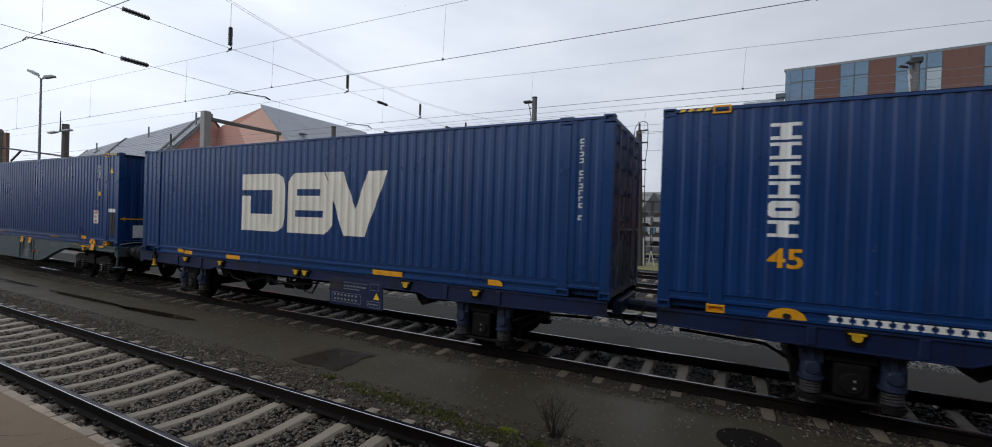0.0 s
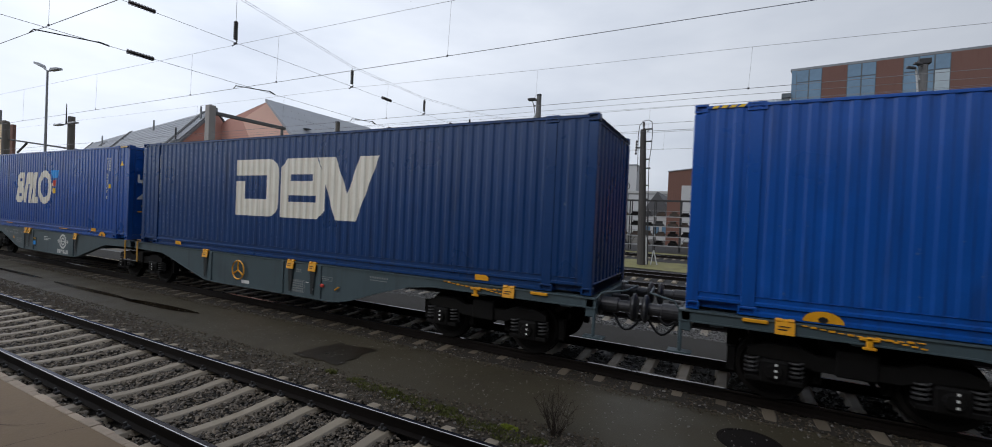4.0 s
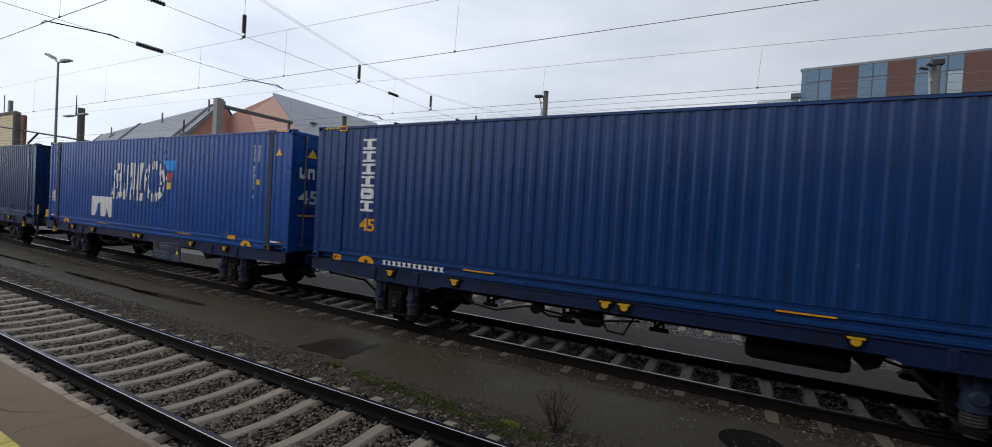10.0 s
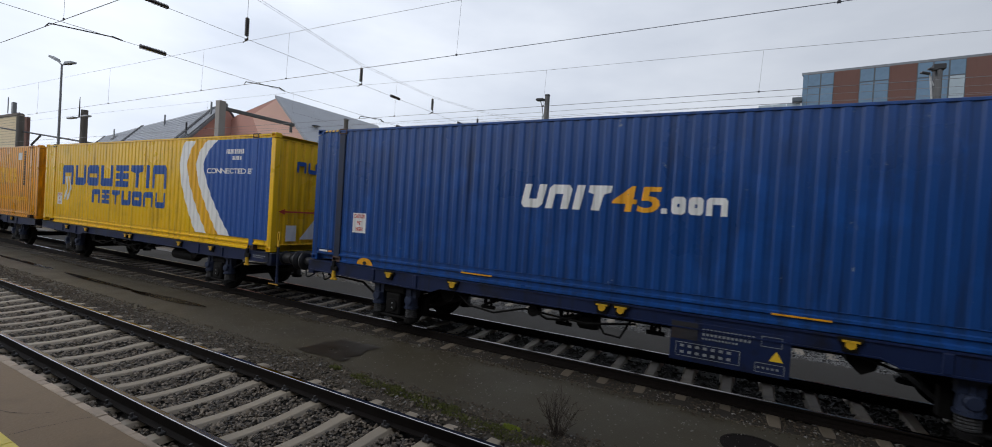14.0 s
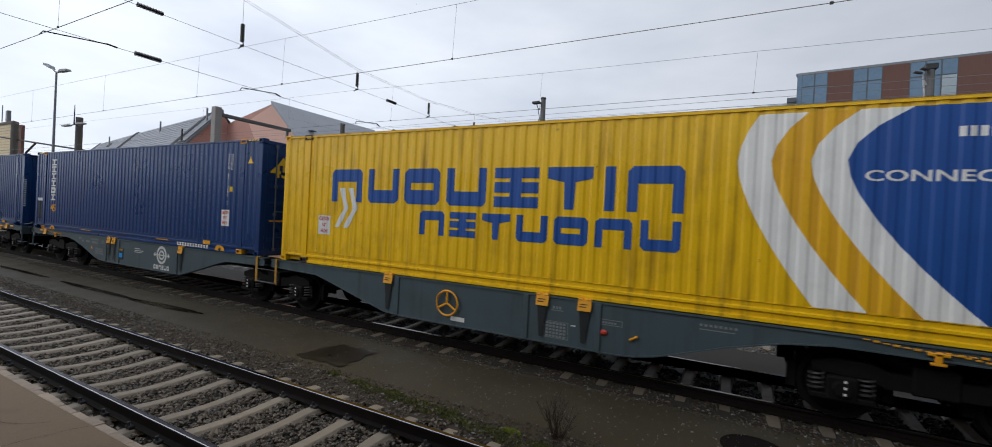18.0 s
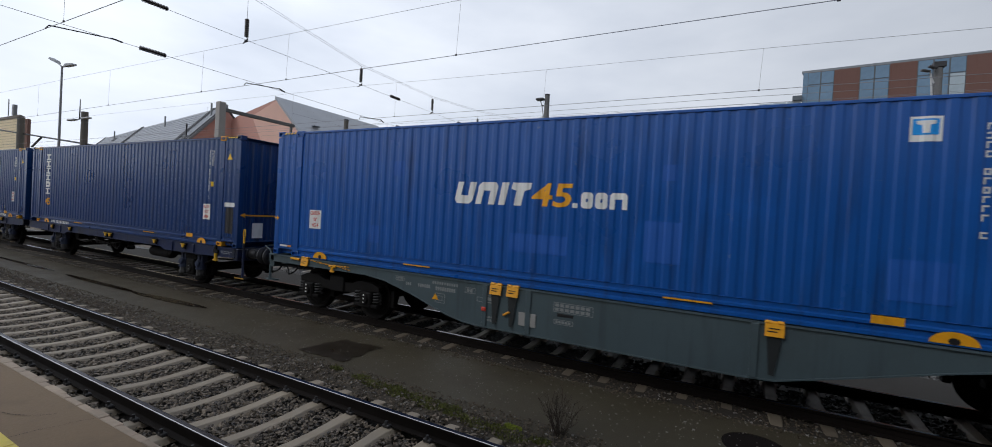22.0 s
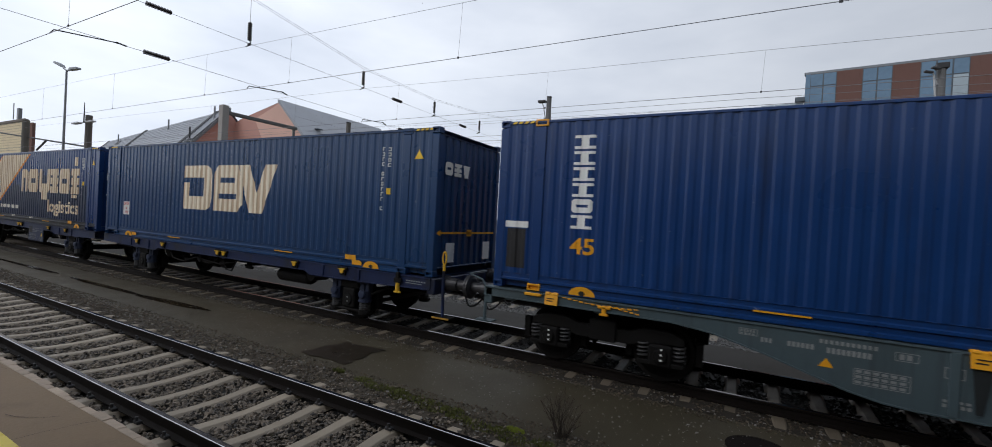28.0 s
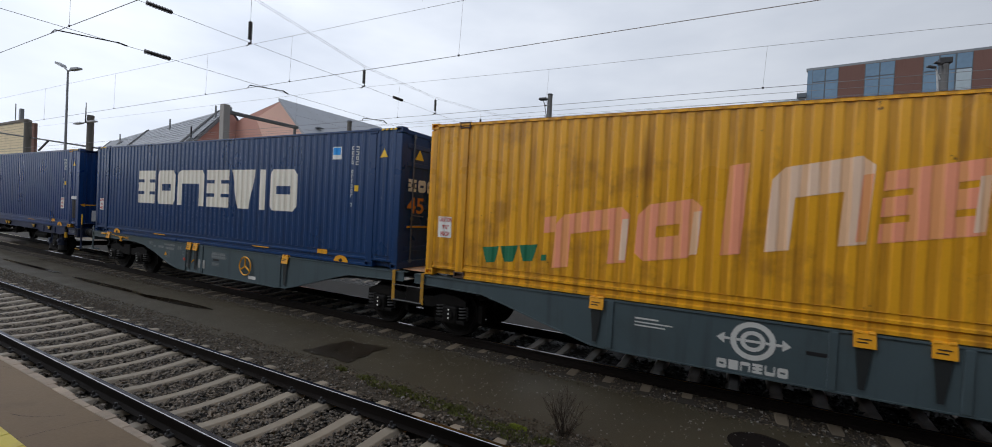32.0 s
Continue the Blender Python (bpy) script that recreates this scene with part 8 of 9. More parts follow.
def mast(x, y, h, w0, w1, label, lamp=None, cap=True, mat=None):
    """A tapered concrete mast."""
    m = thing("overhead_mast", label, "mast", pose(x, y, GROUND))
    bm = bmesh.new()
    add_rod(bm, (0, 0, -0.2), (0, 0, h), w0 / 2, w1 / 2, 12)
    part("shaft", bm, mat or CONCRETE, m)
    if cap:
        part("cap", rod((0, 0, h), (0, 0, h + 0.10), w1 / 2 + 0.02, n=12), DARK_STEEL, m)
    if lamp:
        bm = bmesh.new()
        add_path(bm, [(-w1 / 2, -0.1, h - 1.6), (-w1 / 2 - 0.15, -0.2, h - 0.7), (-0.45, -0.25, h - 0.35)], 0.035, 6)
        part("lamp_arm", bm, GALV, m)
        bm = box(-0.75, -0.15, -0.45, -0.05, h - 0.38, h - 0.22, 0.03)
        part("flood_light", bm, DARK_STEEL, m, "dark flat floodlight")
        part("conduit", rod((-w0 / 2 - 0.10, -0.15, 0.1), (-w1 / 2 - 0.10, -0.1, h - 1.5), 0.035, n=6), GALV, m)
    return m


mk = mast(8.86, 31.7, 11.75, 0.56, 0.36, "tall tapered grey concrete overhead mast with floodlights", None, True, PALE_MAST)
part("head_plate", box(-0.24, 0.26, -0.22, 0.22, 11.75, 12.05, 0.03), DARK_STEEL, mk)
part("lamp_arm", wire_mesh([(-0.2, -0.2, 10.9), (-0.36, -0.25, 11.3), (-0.40, -0.25, 11.55)], 0.035, 6), LAMP_PALE, mk)
for x, z in ((-0.58, 11.55), (-0.30, 11.72)):
    fl = part("flood_light", box(-0.20, 0.16, -0.20, 0.16, -0.05, 0.07, 0.03), DARK_STEEL, mk, "flat floodlight")
    fl.matrix_basis = pose(x, -0.3, z, 14, 16, 0)
part("conduit", wire_mesh([(-0.27, -0.25, 0.1), (-0.24, -0.25, 8.6), (-0.26, -0.25, 10.2), (-0.36, -0.25, 11.4)], 0.045, 6), LAMP_PALE, mk, "white conduit")
for z in (6.7, 5.95, 5.3):
    part("collar", box(-0.30, 0.34, -0.27, 0.27, z - 0.06, z + 0.06, 0.02), DARK_STEEL, mk)
part("tube_arm", wire_mesh([(0.3, -0.2, 5.66), (0.9, -0.6, 5.80), (3.2, -2.0, 6.35)], 0.035, 6), LAMP_PALE, mk, "pale tube arm over the track")
part("arm_insulator", insulator_mesh((0.9, -0.6, 5.80), (1.15, -0.75, 5.86), 0.09, 4), INSULATOR, mk)
part("spot_light", prism([(0.85, 6.58), (1.15, 6.70), (1.32, 6.86), (1.28, 6.92), (1.05, 6.82), (0.80, 6.72)], -0.35, -0.15), DARK_STEEL, mk)
part("spot_arm", wire_mesh([(0.2, -0.2, 6.7), (0.9, -0.25, 6.72)], 0.03, 5), DARK_STEEL, mk)
part("switch_box", box(0.82, 1.14, -0.5, -0.2, 4.75, 5.45, 0.02), DARK_STEEL, mk)
mast(-13.1, 31.4, 11.9, 0.62, 0.36, "tall tapered pale concrete overhead mast with a floodlight", True, True, PALE_MAST)
mk = mast(-4.93, 30.2, 8.72, 0.56, 0.36, "dark tapered concrete mast with a cable loop and insulated brackets", None, False, MAST_DARK)
mk.matrix_basis = pose(-4.93, 30.2, GROUND, 0, -1.7, 0)
part("top_insulator", insulator_mesh((0.03, 0, 8.72), (0.03, 0, 9.22), 0.09, 4), INSULATOR, mk)
part("cable", wire_mesh([(-0.30, -0.1, 6.0), (-0.30, -0.1, 8.3), (-0.22, -0.1, 8.95), (-0.02, -0.1, 9.25), (0.35, -0.1, 9.30), (0.55, -0.1, 9.15), (0.58, -0.1, 8.6), (0.55, -0.1, 7.7), (0.40, -0.1, 6.6), (0.36, -0.1, 3.3), (0.30, -0.1, 1.2)], 0.024, 6), DARK_STEEL, mk, "dark cable that loops over the mast")
for z, a, b in ((8.72, 0.05, 0.58), (7.93, 0.05, 0.55), (7.55, -0.42, 0.15), (6.78, 0.05, 0.42), (6.2, 0.1, 0.48), (5.1, 0.1, 0.40), (4.2, 0.1, 0.38), (3.1, 0.1, 0.40)):
    part("bracket", box(a, b, -0.14, 0.06, z - 0.035, z + 0.035, 0.01), DARK_STEEL, mk)
part("strain_insulator", insulator_mesh((-0.44, -0.1, 7.1), (-0.38, -0.1, 8.05), 0.075, 5), INSULATOR, mk, "dark ribbed insulator")
part("ladder_pipe", rod((0.42, -0.15, 0.0), (0.40, -0.15, 3.6), 0.035, n=6), DARK_STEEL, mk)
part("white_guard", rod((0.34, -0.2, 0.0), (0.33, -0.2, 1.75), 0.05, n=6), LAMP_PALE, mk, "white cable guard at the foot")
for a, b in ((0.62, 0.78), (1.00, 0.80)):
    part("leaning_rod", rod((a, -0.2, 0.0), (b, -0.2, 0.92), 0.035, n=6), LAMP_PALE, mk, "white leaning rod")
mk = mast(-9.22, 42.8, 8.97, 0.52, 0.27, "dark tapered concrete mast with a wire tension wheel", None, True, MAST_DARK)
wh = bmesh.new()
add_path(wh, [(0.58 + 0.33 * math.cos(a * math.pi / 9), -0.1, 6.07 + 0.33 * math.sin(a * math.pi / 9)) for a in range(19)], 0.035, 5)
for a in range(3):
    c, d = 0.33 * math.cos(a * math.pi / 3), 0.33 * math.sin(a * math.pi / 3)
    add_rod(wh, (0.58 - c, -0.1, 6.07 - d), (0.58 + c, -0.1, 6.07 + d), 0.02, n=4)
part("tension_wheel", wh, DARK_STEEL, mk, "dark spoked tension wheel")
part("wheel_arm", box(0.05, 0.60, -0.08, 0.0, 6.03, 6.11), DARK_STEEL, mk)
for z, w in ((6.45, 0.30), (6.90, 0.24), (5.6, 0.30), (3.2, 0.30)):
    part("bracket", box(-w, w, -0.22, -0.10, z - 0.04, z + 0.04, 0.01), DARK_STEEL, mk)
part("weight_stack", rod((0.55, -0.1, 1.0), (0.55, -0.1, 2.1), 0.14, n=8), DARK_STEEL, mk)
part("weight_rope", rod((0.58, -0.1, 2.1), (0.58, -0.1, 5.75), 0.012, n=4), WIRE, mk)
mast(-27.3, 25.2, 9.4, 0.45, 0.34, "slim concrete mast beside the yard tracks")
mast(-58.3, 20.0, 10.75, 0.62, 0.58, "dark concrete mast with two lamp arms", None, False)
mast(-75.3, 20.0, 11.2, 0.72, 0.7, "weathered brown concrete mast far down the line", None, False)
mast(-31.5, -3.0, 10.0, 0.5, 0.4, "concrete mast on the platform")

pl = thing("portal_mast", "concrete mast with a steel cantilever over the tracks", "mast", pose(-35.0, 20.0, GROUND))
part("post", box(-0.27, 0.27, -0.25, 0.25, -0.2, 10.1, 0.03), surface("pale_concrete", (0.36, 0.34, 0.32), 0.8, 0, 0.12, 1.5, 40, 0.15), pl)
part("arm", box(-0.12, 0.12, 0.30, 6.4, 9.45, 9.72, 0.03), ARM_GREY, pl)
part("arm_hanger", box(-0.08, 0.08, 6.0, 6.2, 8.9, 9.45, 0.02), ARM_GREY, pl)
tw = thing("mast_lamps", "two flat lamp arms on a dark mast", "lamp", pose(-58.3, 19.6, 10.2))
part("arm", box(-1.6, 1.6, -0.04, 0.04, -0.04, 0.04, 0.01), DARK_STEEL, tw)
for sx in (-1.7, 1.5):
    part("lamp_head", box(sx - 0.75, sx + 0.75, -0.2, 0.2, -0.07, 0.09, 0.04), LAMP_PALE, tw, "pale flat lamp head")
part("aerial", rod((0.0, 0, 0.0), (0.0, 0, 2.0), 0.07, 0.03), DARK_STEEL, tw)
tw.location.z = 9.75

bo = thing("signal_boom", "long thin steel boom with a bracket across the far tracks", "boom")
part("boom", wire_mesh([(-86.0, 20.2, 10.1), (-55.6, 20.2, 7.1)], 0.085, 8), DARK_STEEL, bo)
part("bracket", wire_mesh([(-69.5, 20.1, 8.35), (-72.0, 20.1, 7.4)], 0.11, 6), DARK_STEEL, bo)
part("end_post", wire_mesh([(-55.8, 20.2, -0.2), (-55.8, 20.2, 7.3)], 0.10, 6), DARK_STEEL, bo)

lp = thing("street_lamp", "tall slim yard lamp with two flat heads", "lamp", pose(-64.3, 20.0, GROUND))
part("pole", rod((0, 0, -0.2), (0, 0, 16.0), 0.15, 0.09, 12), GALV, lp)
for sx, sz in ((-1, 1.0), (1, -0.30)):
    bm = bmesh.new()
    add_path(bm, [(0, 0, 15.9), (sx * 1.2, 0, 16.0 + sz * 0.5)], 0.07, 6)
    part("lamp_arm", bm, GALV, lp)
    bm = bmesh.new()
    add_prism(bm, [(sx * 0.9, 15.95 + sz * 0.4), (sx * 3.0, 16.05 + sz), (sx * 2.9, 16.24 + sz), (sx * 1.3, 16.22 + sz * 0.5)], -0.22, 0.22)
    bmesh.ops.recalc_face_normals(bm, faces=bm.faces[:])
    part("lamp_head", bm, GALV, lp)

# the yard wires that run off to the left behind
bw = thing("feeder_wires", "thin feeder wires on the far side of the yard", "overhead wire")
for k, (y, z) in enumerate(((26.0, 9.2), (26.0, 8.0), (31.5, 10.2), (31.5, 8.6))):
    part("feeder_wire", wire_mesh([(-120, y, z), (-60, y, z - 0.4), (0, y, z), (60, y, z - 0.4)], 0.010), WIRE, bw)

# ---- signals and line-side gear ----
def lattice(x, y, h, w, label):
    m = thing("signal_mast", label, "signal", pose(x, y, GROUND))
    for sx in (-w, w):
        for sy in (-w, w):
            part("leg", box(sx - 0.025, sx + 0.025, sy - 0.025, sy + 0.025, 0, h), DARK_STEEL, m)
    n = int(h / (2.2 * w))
    for k in range(n):
        z0, z1 = h * k / n, h * (k + 1) / n
        bm = bmesh.new()
        for sy in (-w, w):
            add_rod(bm, (-w, sy, z0), (w, sy, z1), 0.016, n=4)
            add_rod(bm, (-w, sy, z1), (w, sy, z1), 0.02, n=4)
        part("bracing", bm, DARK_STEEL, m)
    return m


def signal_head(m, x, y, z, rows, label):
    s = part("signal_head", box(-0.05, 0.05, 0.06, 0.16, -0.3, rows * 0.32 + 0.1, 0.01), DARK_STEEL, m, label)
    s.location = Vector((x, y, z)) - m.location
    part("back_board", box(-0.14, 0.14, -0.05, 0.05, 0, rows * 0.32, 0.03), BLACK, s)
    for k in range(rows):
        for turn in (-62, 62):      # hooded lamps to both directions of the line
            bm = bmesh.new()
            add_lathe(bm, [(0.10, -0.02), (0.115, -0.36), (0.10, -0.36), (0.085, -0.02)], Matrix.Translation((0.0, -0.03, 0.16 + 0.32 * k)) @ Matrix.Rotation(radians(turn), 4, "Z") @ Matrix.Rotation(radians(8), 4, "X"), 12)
            part("lamp_hood", bm, BLACK, s)
    part("bracket", rod((0, 0.1, -0.3), (0, 0.1, rows * 0.32 + 0.45), 0.03, n=6), GALV, s)
    part("support_arm", box(-0.45, 0.05, 0.06, 0.14, 0.1, 0.18), DARK_STEEL, s)
    return s


sm = lattice(0.46, 23.9, 5.05, 0.22, "dark lattice signal mast beside the yard tracks")
part("side_arm", box(-0.05, 0.80, -0.04, 0.04, 3.30, 3.37), DARK_STEEL, sm)
signal_head(sm, 0.98, 24.0, 3.86, 4, "black four-lamp signal head with hoods")


def switch_mast():
    """A lattice mast with a cross arm, hanging wire loops and pale-tipped insulators: a line isolating switch."""
    m = thing("switch_mast", "thin lattice mast with line switches and dark ribbed insulators", "mast", pose(-0.98, 31.0, GROUND))
    w = 0.13
    for sx in (-w, w):
        part("leg", rod((sx * 2.0, 0, 0), (sx, 0, 5.05), 0.028, n=5), DARK_STEEL, m)
    for k in range(13):
        z0, z1 = 0.1 + 0.38 * k, 0.1 + 0.38 * (k + 1)
        a, b = w * (2 - z0 / 5.05), w * (2 - z1 / 5.05)
        bm = bmesh.new()
        add_rod(bm, (-a if k % 2 else a, 0, z0), (b if k % 2 else -b, 0, z1), 0.016, n=4)
        add_rod(bm, (-b, 0, z1), (b, 0, z1), 0.016, n=4)
        part("bracing", bm, DARK_STEEL, m)
    for z, a, b in ((4.30, -0.65, 0.25), (3.90, -0.75, 1.90), (3.72, 0.1, 1.30), (5.05, -0.2, 0.75)):
        part("cross_arm", box(a, b, -0.03, 0.03, z - 0.03, z + 0.03, 0.008), DARK_STEEL, m)
    for x, zt in ((-0.40, 5.48), (1.03, 5.74)):
        part("insulator", insulator_mesh((x, 0, zt - 1.35), (x, 0, zt - 0.42), 0.10, 6), INSULATOR, m, "dark ribbed insulator")
        part("insulator_tip", rod((x, 0, zt - 0.42), (x, 0, zt), 0.035, n=8), LAMP_PALE, m, "pale rod above the insulator")
        for q, dz in ((-0.16, -1.15), (0.17, -0.85), (-0.13, -0.62)):
            part("switch_arm", box(x + min(q, 0), x + max(q, 0), -0.05, 0.05, zt + dz - 0.05, zt + dz + 0.05, 0.015), DARK_STEEL, m)
        part("insulator_stem", rod((x, 0, 3.9), (x, 0, zt - 1.3), 0.03, n=6), DARK_STEEL, m)
    for x0, x1, z0, z1 in ((0.18, 0.50, 4.05, 4.72), (0.62, 1.30, 3.50, 4.95)):
        part("wire_loop", wire_mesh([(x0, 0, z1), (x0, 0, z0 + 0.08), (x0 + 0.06, 0, z0), (x1 - 0.06, 0, z0), (x1, 0, z0 + 0.08), (x1, 0, z1)], 0.018, 5), DARK_STEEL, m)
    part("drive_rod", rod((0.35, -0.05, 0.6), (0.22, -0.05, 4.3), 0.02, n=5), GALV, m)
    part("drive_box", box(0.22, 0.52, -0.18, 0.02, 0.9, 1.35, 0.02), GALV, m)


switch_mast()
rb = thing("relay_cabinet", "weathered brown relay cabinet beside the track", "cabinet", pose(1.07, 24.7, GROUND))
part("body", box(-0.46, 0.46, -0.35, 0.35, 0.0, 0.86, 0.03), surface("cabinet_brown", (0.085, 0.07, 0.055), 0.7, 0, 0.2, 2, 40, 0.1, streak=0.5), rb)
part("lid", box(-0.49, 0.49, -0.40, 0.40, 0.86, 0.92, 0.02), DARK_STEEL, rb)
for k, (x, y, z0, z1, w, col, lab) in enumerate(((0.07, 31.4, 0.06, 0.98, 0.76, (0.45, 0.45, 0.42), "pale grey switch cabinet"), (-1.30, 31.4, 0.06, 1.13, 0.66, (0.40, 0.33, 0.21), "beige switch cabinet"))):
    c = thing("switch_cabinet", lab + " on a concrete foot on the grass strip", "cabinet", pose(x, y, GROUND))
    skin = surface("cab%d" % k, col, 0.6, 0, 0.1, 2, 40, 0.05, streak=0.4)
    part("body", box(-w / 2, w / 2, -0.25, 0.25, z0 + 0.12, z1 - 0.06, 0.02), skin, c)
    part("roof", box(-w / 2 - 0.03, w / 2 + 0.03, -0.28, 0.28, z1 - 0.06, z1, 0.01), skin, c)
    for q in (-1, 1):
        d = part("door", box(min(0.01 * q, q * (w / 2 - 0.03)), max(0.01 * q, q * (w / 2 - 0.03)), -0.265, -0.25, z0 + 0.16, z1 - 0.10, 0.004), skin, c)
        part("handle", box(q * 0.05 - 0.012, q * 0.05 + 0.012, -0.285, -0.265, (z0 + z1) / 2 - 0.05, (z0 + z1) / 2 + 0.05), DARK_STEEL, d)
    part("plinth", box(-w / 2 + 0.02, w / 2 - 0.02, -0.22, 0.22, -0.1, z0 + 0.12), CONCRETE, c)
yp = thing("marker_post", "yellow marker post between the tracks", "post", pose(-4.9, 19.9, GROUND))
part("post", box(-0.08, 0.08, -0.05, 0.05, 0, 1.75, 0.01), LAMP_YELLOW, yp)

# gantry rack with stacked gear on the far side of the yard
rk = thing("storage_rack", "open steel rack with rows of dark switch gear", "rack", pose(-8.0, 46.0, GROUND))
RACK_PALE = surface("rack_pale", (0.36, 0.37, 0.38), 0.6, 0, 0.15, 2, 30, 0.05, streak=0.4)
for i in range(9):
    for y in (-0.5, 0.6):
        part("upright", box(-10 + i * 2.32 - 0.05, -10 + i * 2.32 + 0.05, y - 0.05, y + 0.05, 0, 4.98), DARK_STEEL, rk)
LEVELS = (0.62, 1.50, 2.46, 3.42)
for z in LEVELS:
    for y in (-0.56, 0.54):
        part("shelf_beam", box(-10, 8.7, y - 0.03, y + 0.03, z - 0.07, z), RACK_PALE, rk)
    part("tie_rod", rod((-10, -0.4, z + 0.50), (8.7, -0.4, z + 0.50), 0.022, n=5), GALV, rk)
for y in (-0.5, 0.6):
    part("top_beam", box(-10, 7.0, y - 0.05, y + 0.05, 4.86, 4.98), DARK_STEEL, rk)
for k in range(26):
    part("hook", rod((-9.9 + k * 0.27, -0.5, 4.98), (-9.9 + k * 0.27, -0.5, 5.14), 0.03, n=5), DARK_STEEL, rk)
for i in range(0, 8, 2):
    part("brace", rod((-10 + i * 2.32, 0.6, 0.6), (-10 + (i + 1) * 2.32, 0.6, 4.8), 0.02, n=5), DARK_STEEL, rk)
rnd = random.Random(12)
GEAR_BROWN = surface("gear_brown", (0.055, 0.042, 0.034), 0.7, 0.1, 0.3, 3, 30, 0.1, stain=0.5, stain_color=(0.09, 0.045, 0.025))
for z in LEVELS:
    for i in range(16):
        if rnd.random() < 0.06:
            continue
        g = thing("switch_motor", "dark boxed switch gear on the rack", "machine", pose(-17.5 + i * 1.16 + rnd.uniform(-0.12, 0.12), 46.0 + rnd.uniform(-0.1, 0.1), GROUND + z, 0, 0, rnd.uniform(-6, 6)), group="gear on the rack")
        coat = rnd.choice((DARK_STEEL, GEAR_BROWN, GEAR_BROWN, GRIME))
        h = rnd.uniform(0.22, 0.34)
        part("body", prism([(-0.46, 0.0), (0.46, 0.0), (0.42, h * 0.6), (0.30, h), (-0.30, h), (-0.42, h * 0.6)], -0.36, 0.36), coat, g)
        part("lid", box(-0.26, 0.22 + rnd.uniform(0, 0.1), -0.25, 0.25, h, h + rnd.uniform(0.12, 0.24), 0.03), coat, g)
        part("shaft", rod((-0.52, -0.2, 0.1), (0.52, -0.2, 0.1), 0.04, n=6), GALV, g)

# ---- buildings ----
BRICK = surface("red_brick", (0.172, 0.090, 0.074), 0.85, 0, 0.12, 0.5, 9.0, 0.3, stain=0.35, stain_color=(0.145, 0.072, 0.056), stain_scale=0.25, streak=0.3, streak_color=(0.11, 0.05, 0.04))
PLINTH = surface("red_plinth", (0.27, 0.130, 0.098), 0.85, 0, 0.10, 0.4, 7.0, 0.2, stain=0.4, stain_color=(0.20, 0.095, 0.072), stain_scale=0.3, streak=0.45, streak_color=(0.12, 0.05, 0.04))
GLASS = glass_dark("window_glass", (0.135, 0.235, 0.345))
GLASS_PALE = glass_dark("window_blind", (0.40, 0.48, 0.53), 0.3)
FRAME = surface("window_frame", (0.10, 0.12, 0.14), 0.5, 0.3, 0.1, 2, 30, 0.03)
PARAPET = surface("parapet_metal", (0.22, 0.24, 0.26), 0.5, 0.5, 0.1, 2, 30, 0.03)
SLATE = surface("slate_roof", (0.35, 0.37, 0.41), 0.5, 0, 0.15, 0.4, 6.0, 0.4, stain=0.4, stain_color=(0.27, 0.285, 0.32), stain_scale=0.3)
PINK_WALL = surface("salmon_render", (0.58, 0.315, 0.262), 0.85, 0, 0.08, 0.3, 8.0, 0.1, stain=0.3, stain_color=(0.38, 0.165, 0.12), stain_scale=0.2)
PALE_PINK_WALL = surface("pale_salmon_render", (0.74, 0.47, 0.39), 0.85, 0, 0.08, 0.3, 8.0, 0.1)
OCHRE_WALL = surface("ochre_render", (0.82, 0.69, 0.47), 0.85, 0, 0.12, 0.3, 6.0, 0.2, streak=0.3, streak_color=(0.25, 0.19, 0.12))
BROWN_WALL = surface("brown_cladding", (0.17, 0.085, 0.065), 0.8, 0, 0.12, 0.3, 6.0, 0.1, streak=0.2)
WHITE_WALL = surface("white_hall", (0.50, 0.51, 0.52), 0.7, 0, 0.06, 0.3, 6.0, 0.05, streak=0.2, streak_color=(0.35, 0.35, 0.35))
SHED_ROOF = surface("shed_roof", (0.085, 0.088, 0.095), 0.7, 0, 0.15, 0.5, 8.0, 0.2, stain=0.3, stain_color=(0.13, 0.13, 0.13))
PALE_ROOF = surface("pale_roof", (0.42, 0.425, 0.42), 0.7, 0, 0.1, 0.3, 6.0, 0.1, streak=0.3)


def window(parent, x0, x1, z0, z1, y, bars_x=1, bars_z=1, glass=GLASS, pale=()):
    """A glazed field set in the wall: frame, mullions and separate panes."""
    f = part("window", box(x0, x1, y - 0.02, y + 0.25, z0, z1), FRAME, parent)
    nx, nz = bars_x + 1, bars_z + 1
    w, h, m = (x1 - x0) / nx, (z1 - z0) / nz, 0.06
    for i in range(nx):
        for j in range(nz):
            part("pane", box(x0 + i * w + m, x0 + (i + 1) * w - m, y - 0.045, y - 0.021, z0 + j * h + m, z0 + (j + 1) * h - m), GLASS_PALE if (i, j) in pale else glass, f)


BX, BY = 5.3, 57.0
bb = thing("brick_building", "modern red brick office building with tall glazed bays", "building")
TOP = 19.65
def block(x0, x1, d, z0, z1):
    """A storey block on a wedge-shaped plan."""
    return prism([(x0, BY), (x1, BY), (x1, BY + d), (x0 * (BY + d) / BY + 0.6, BY + d)], z0, z1, "z")


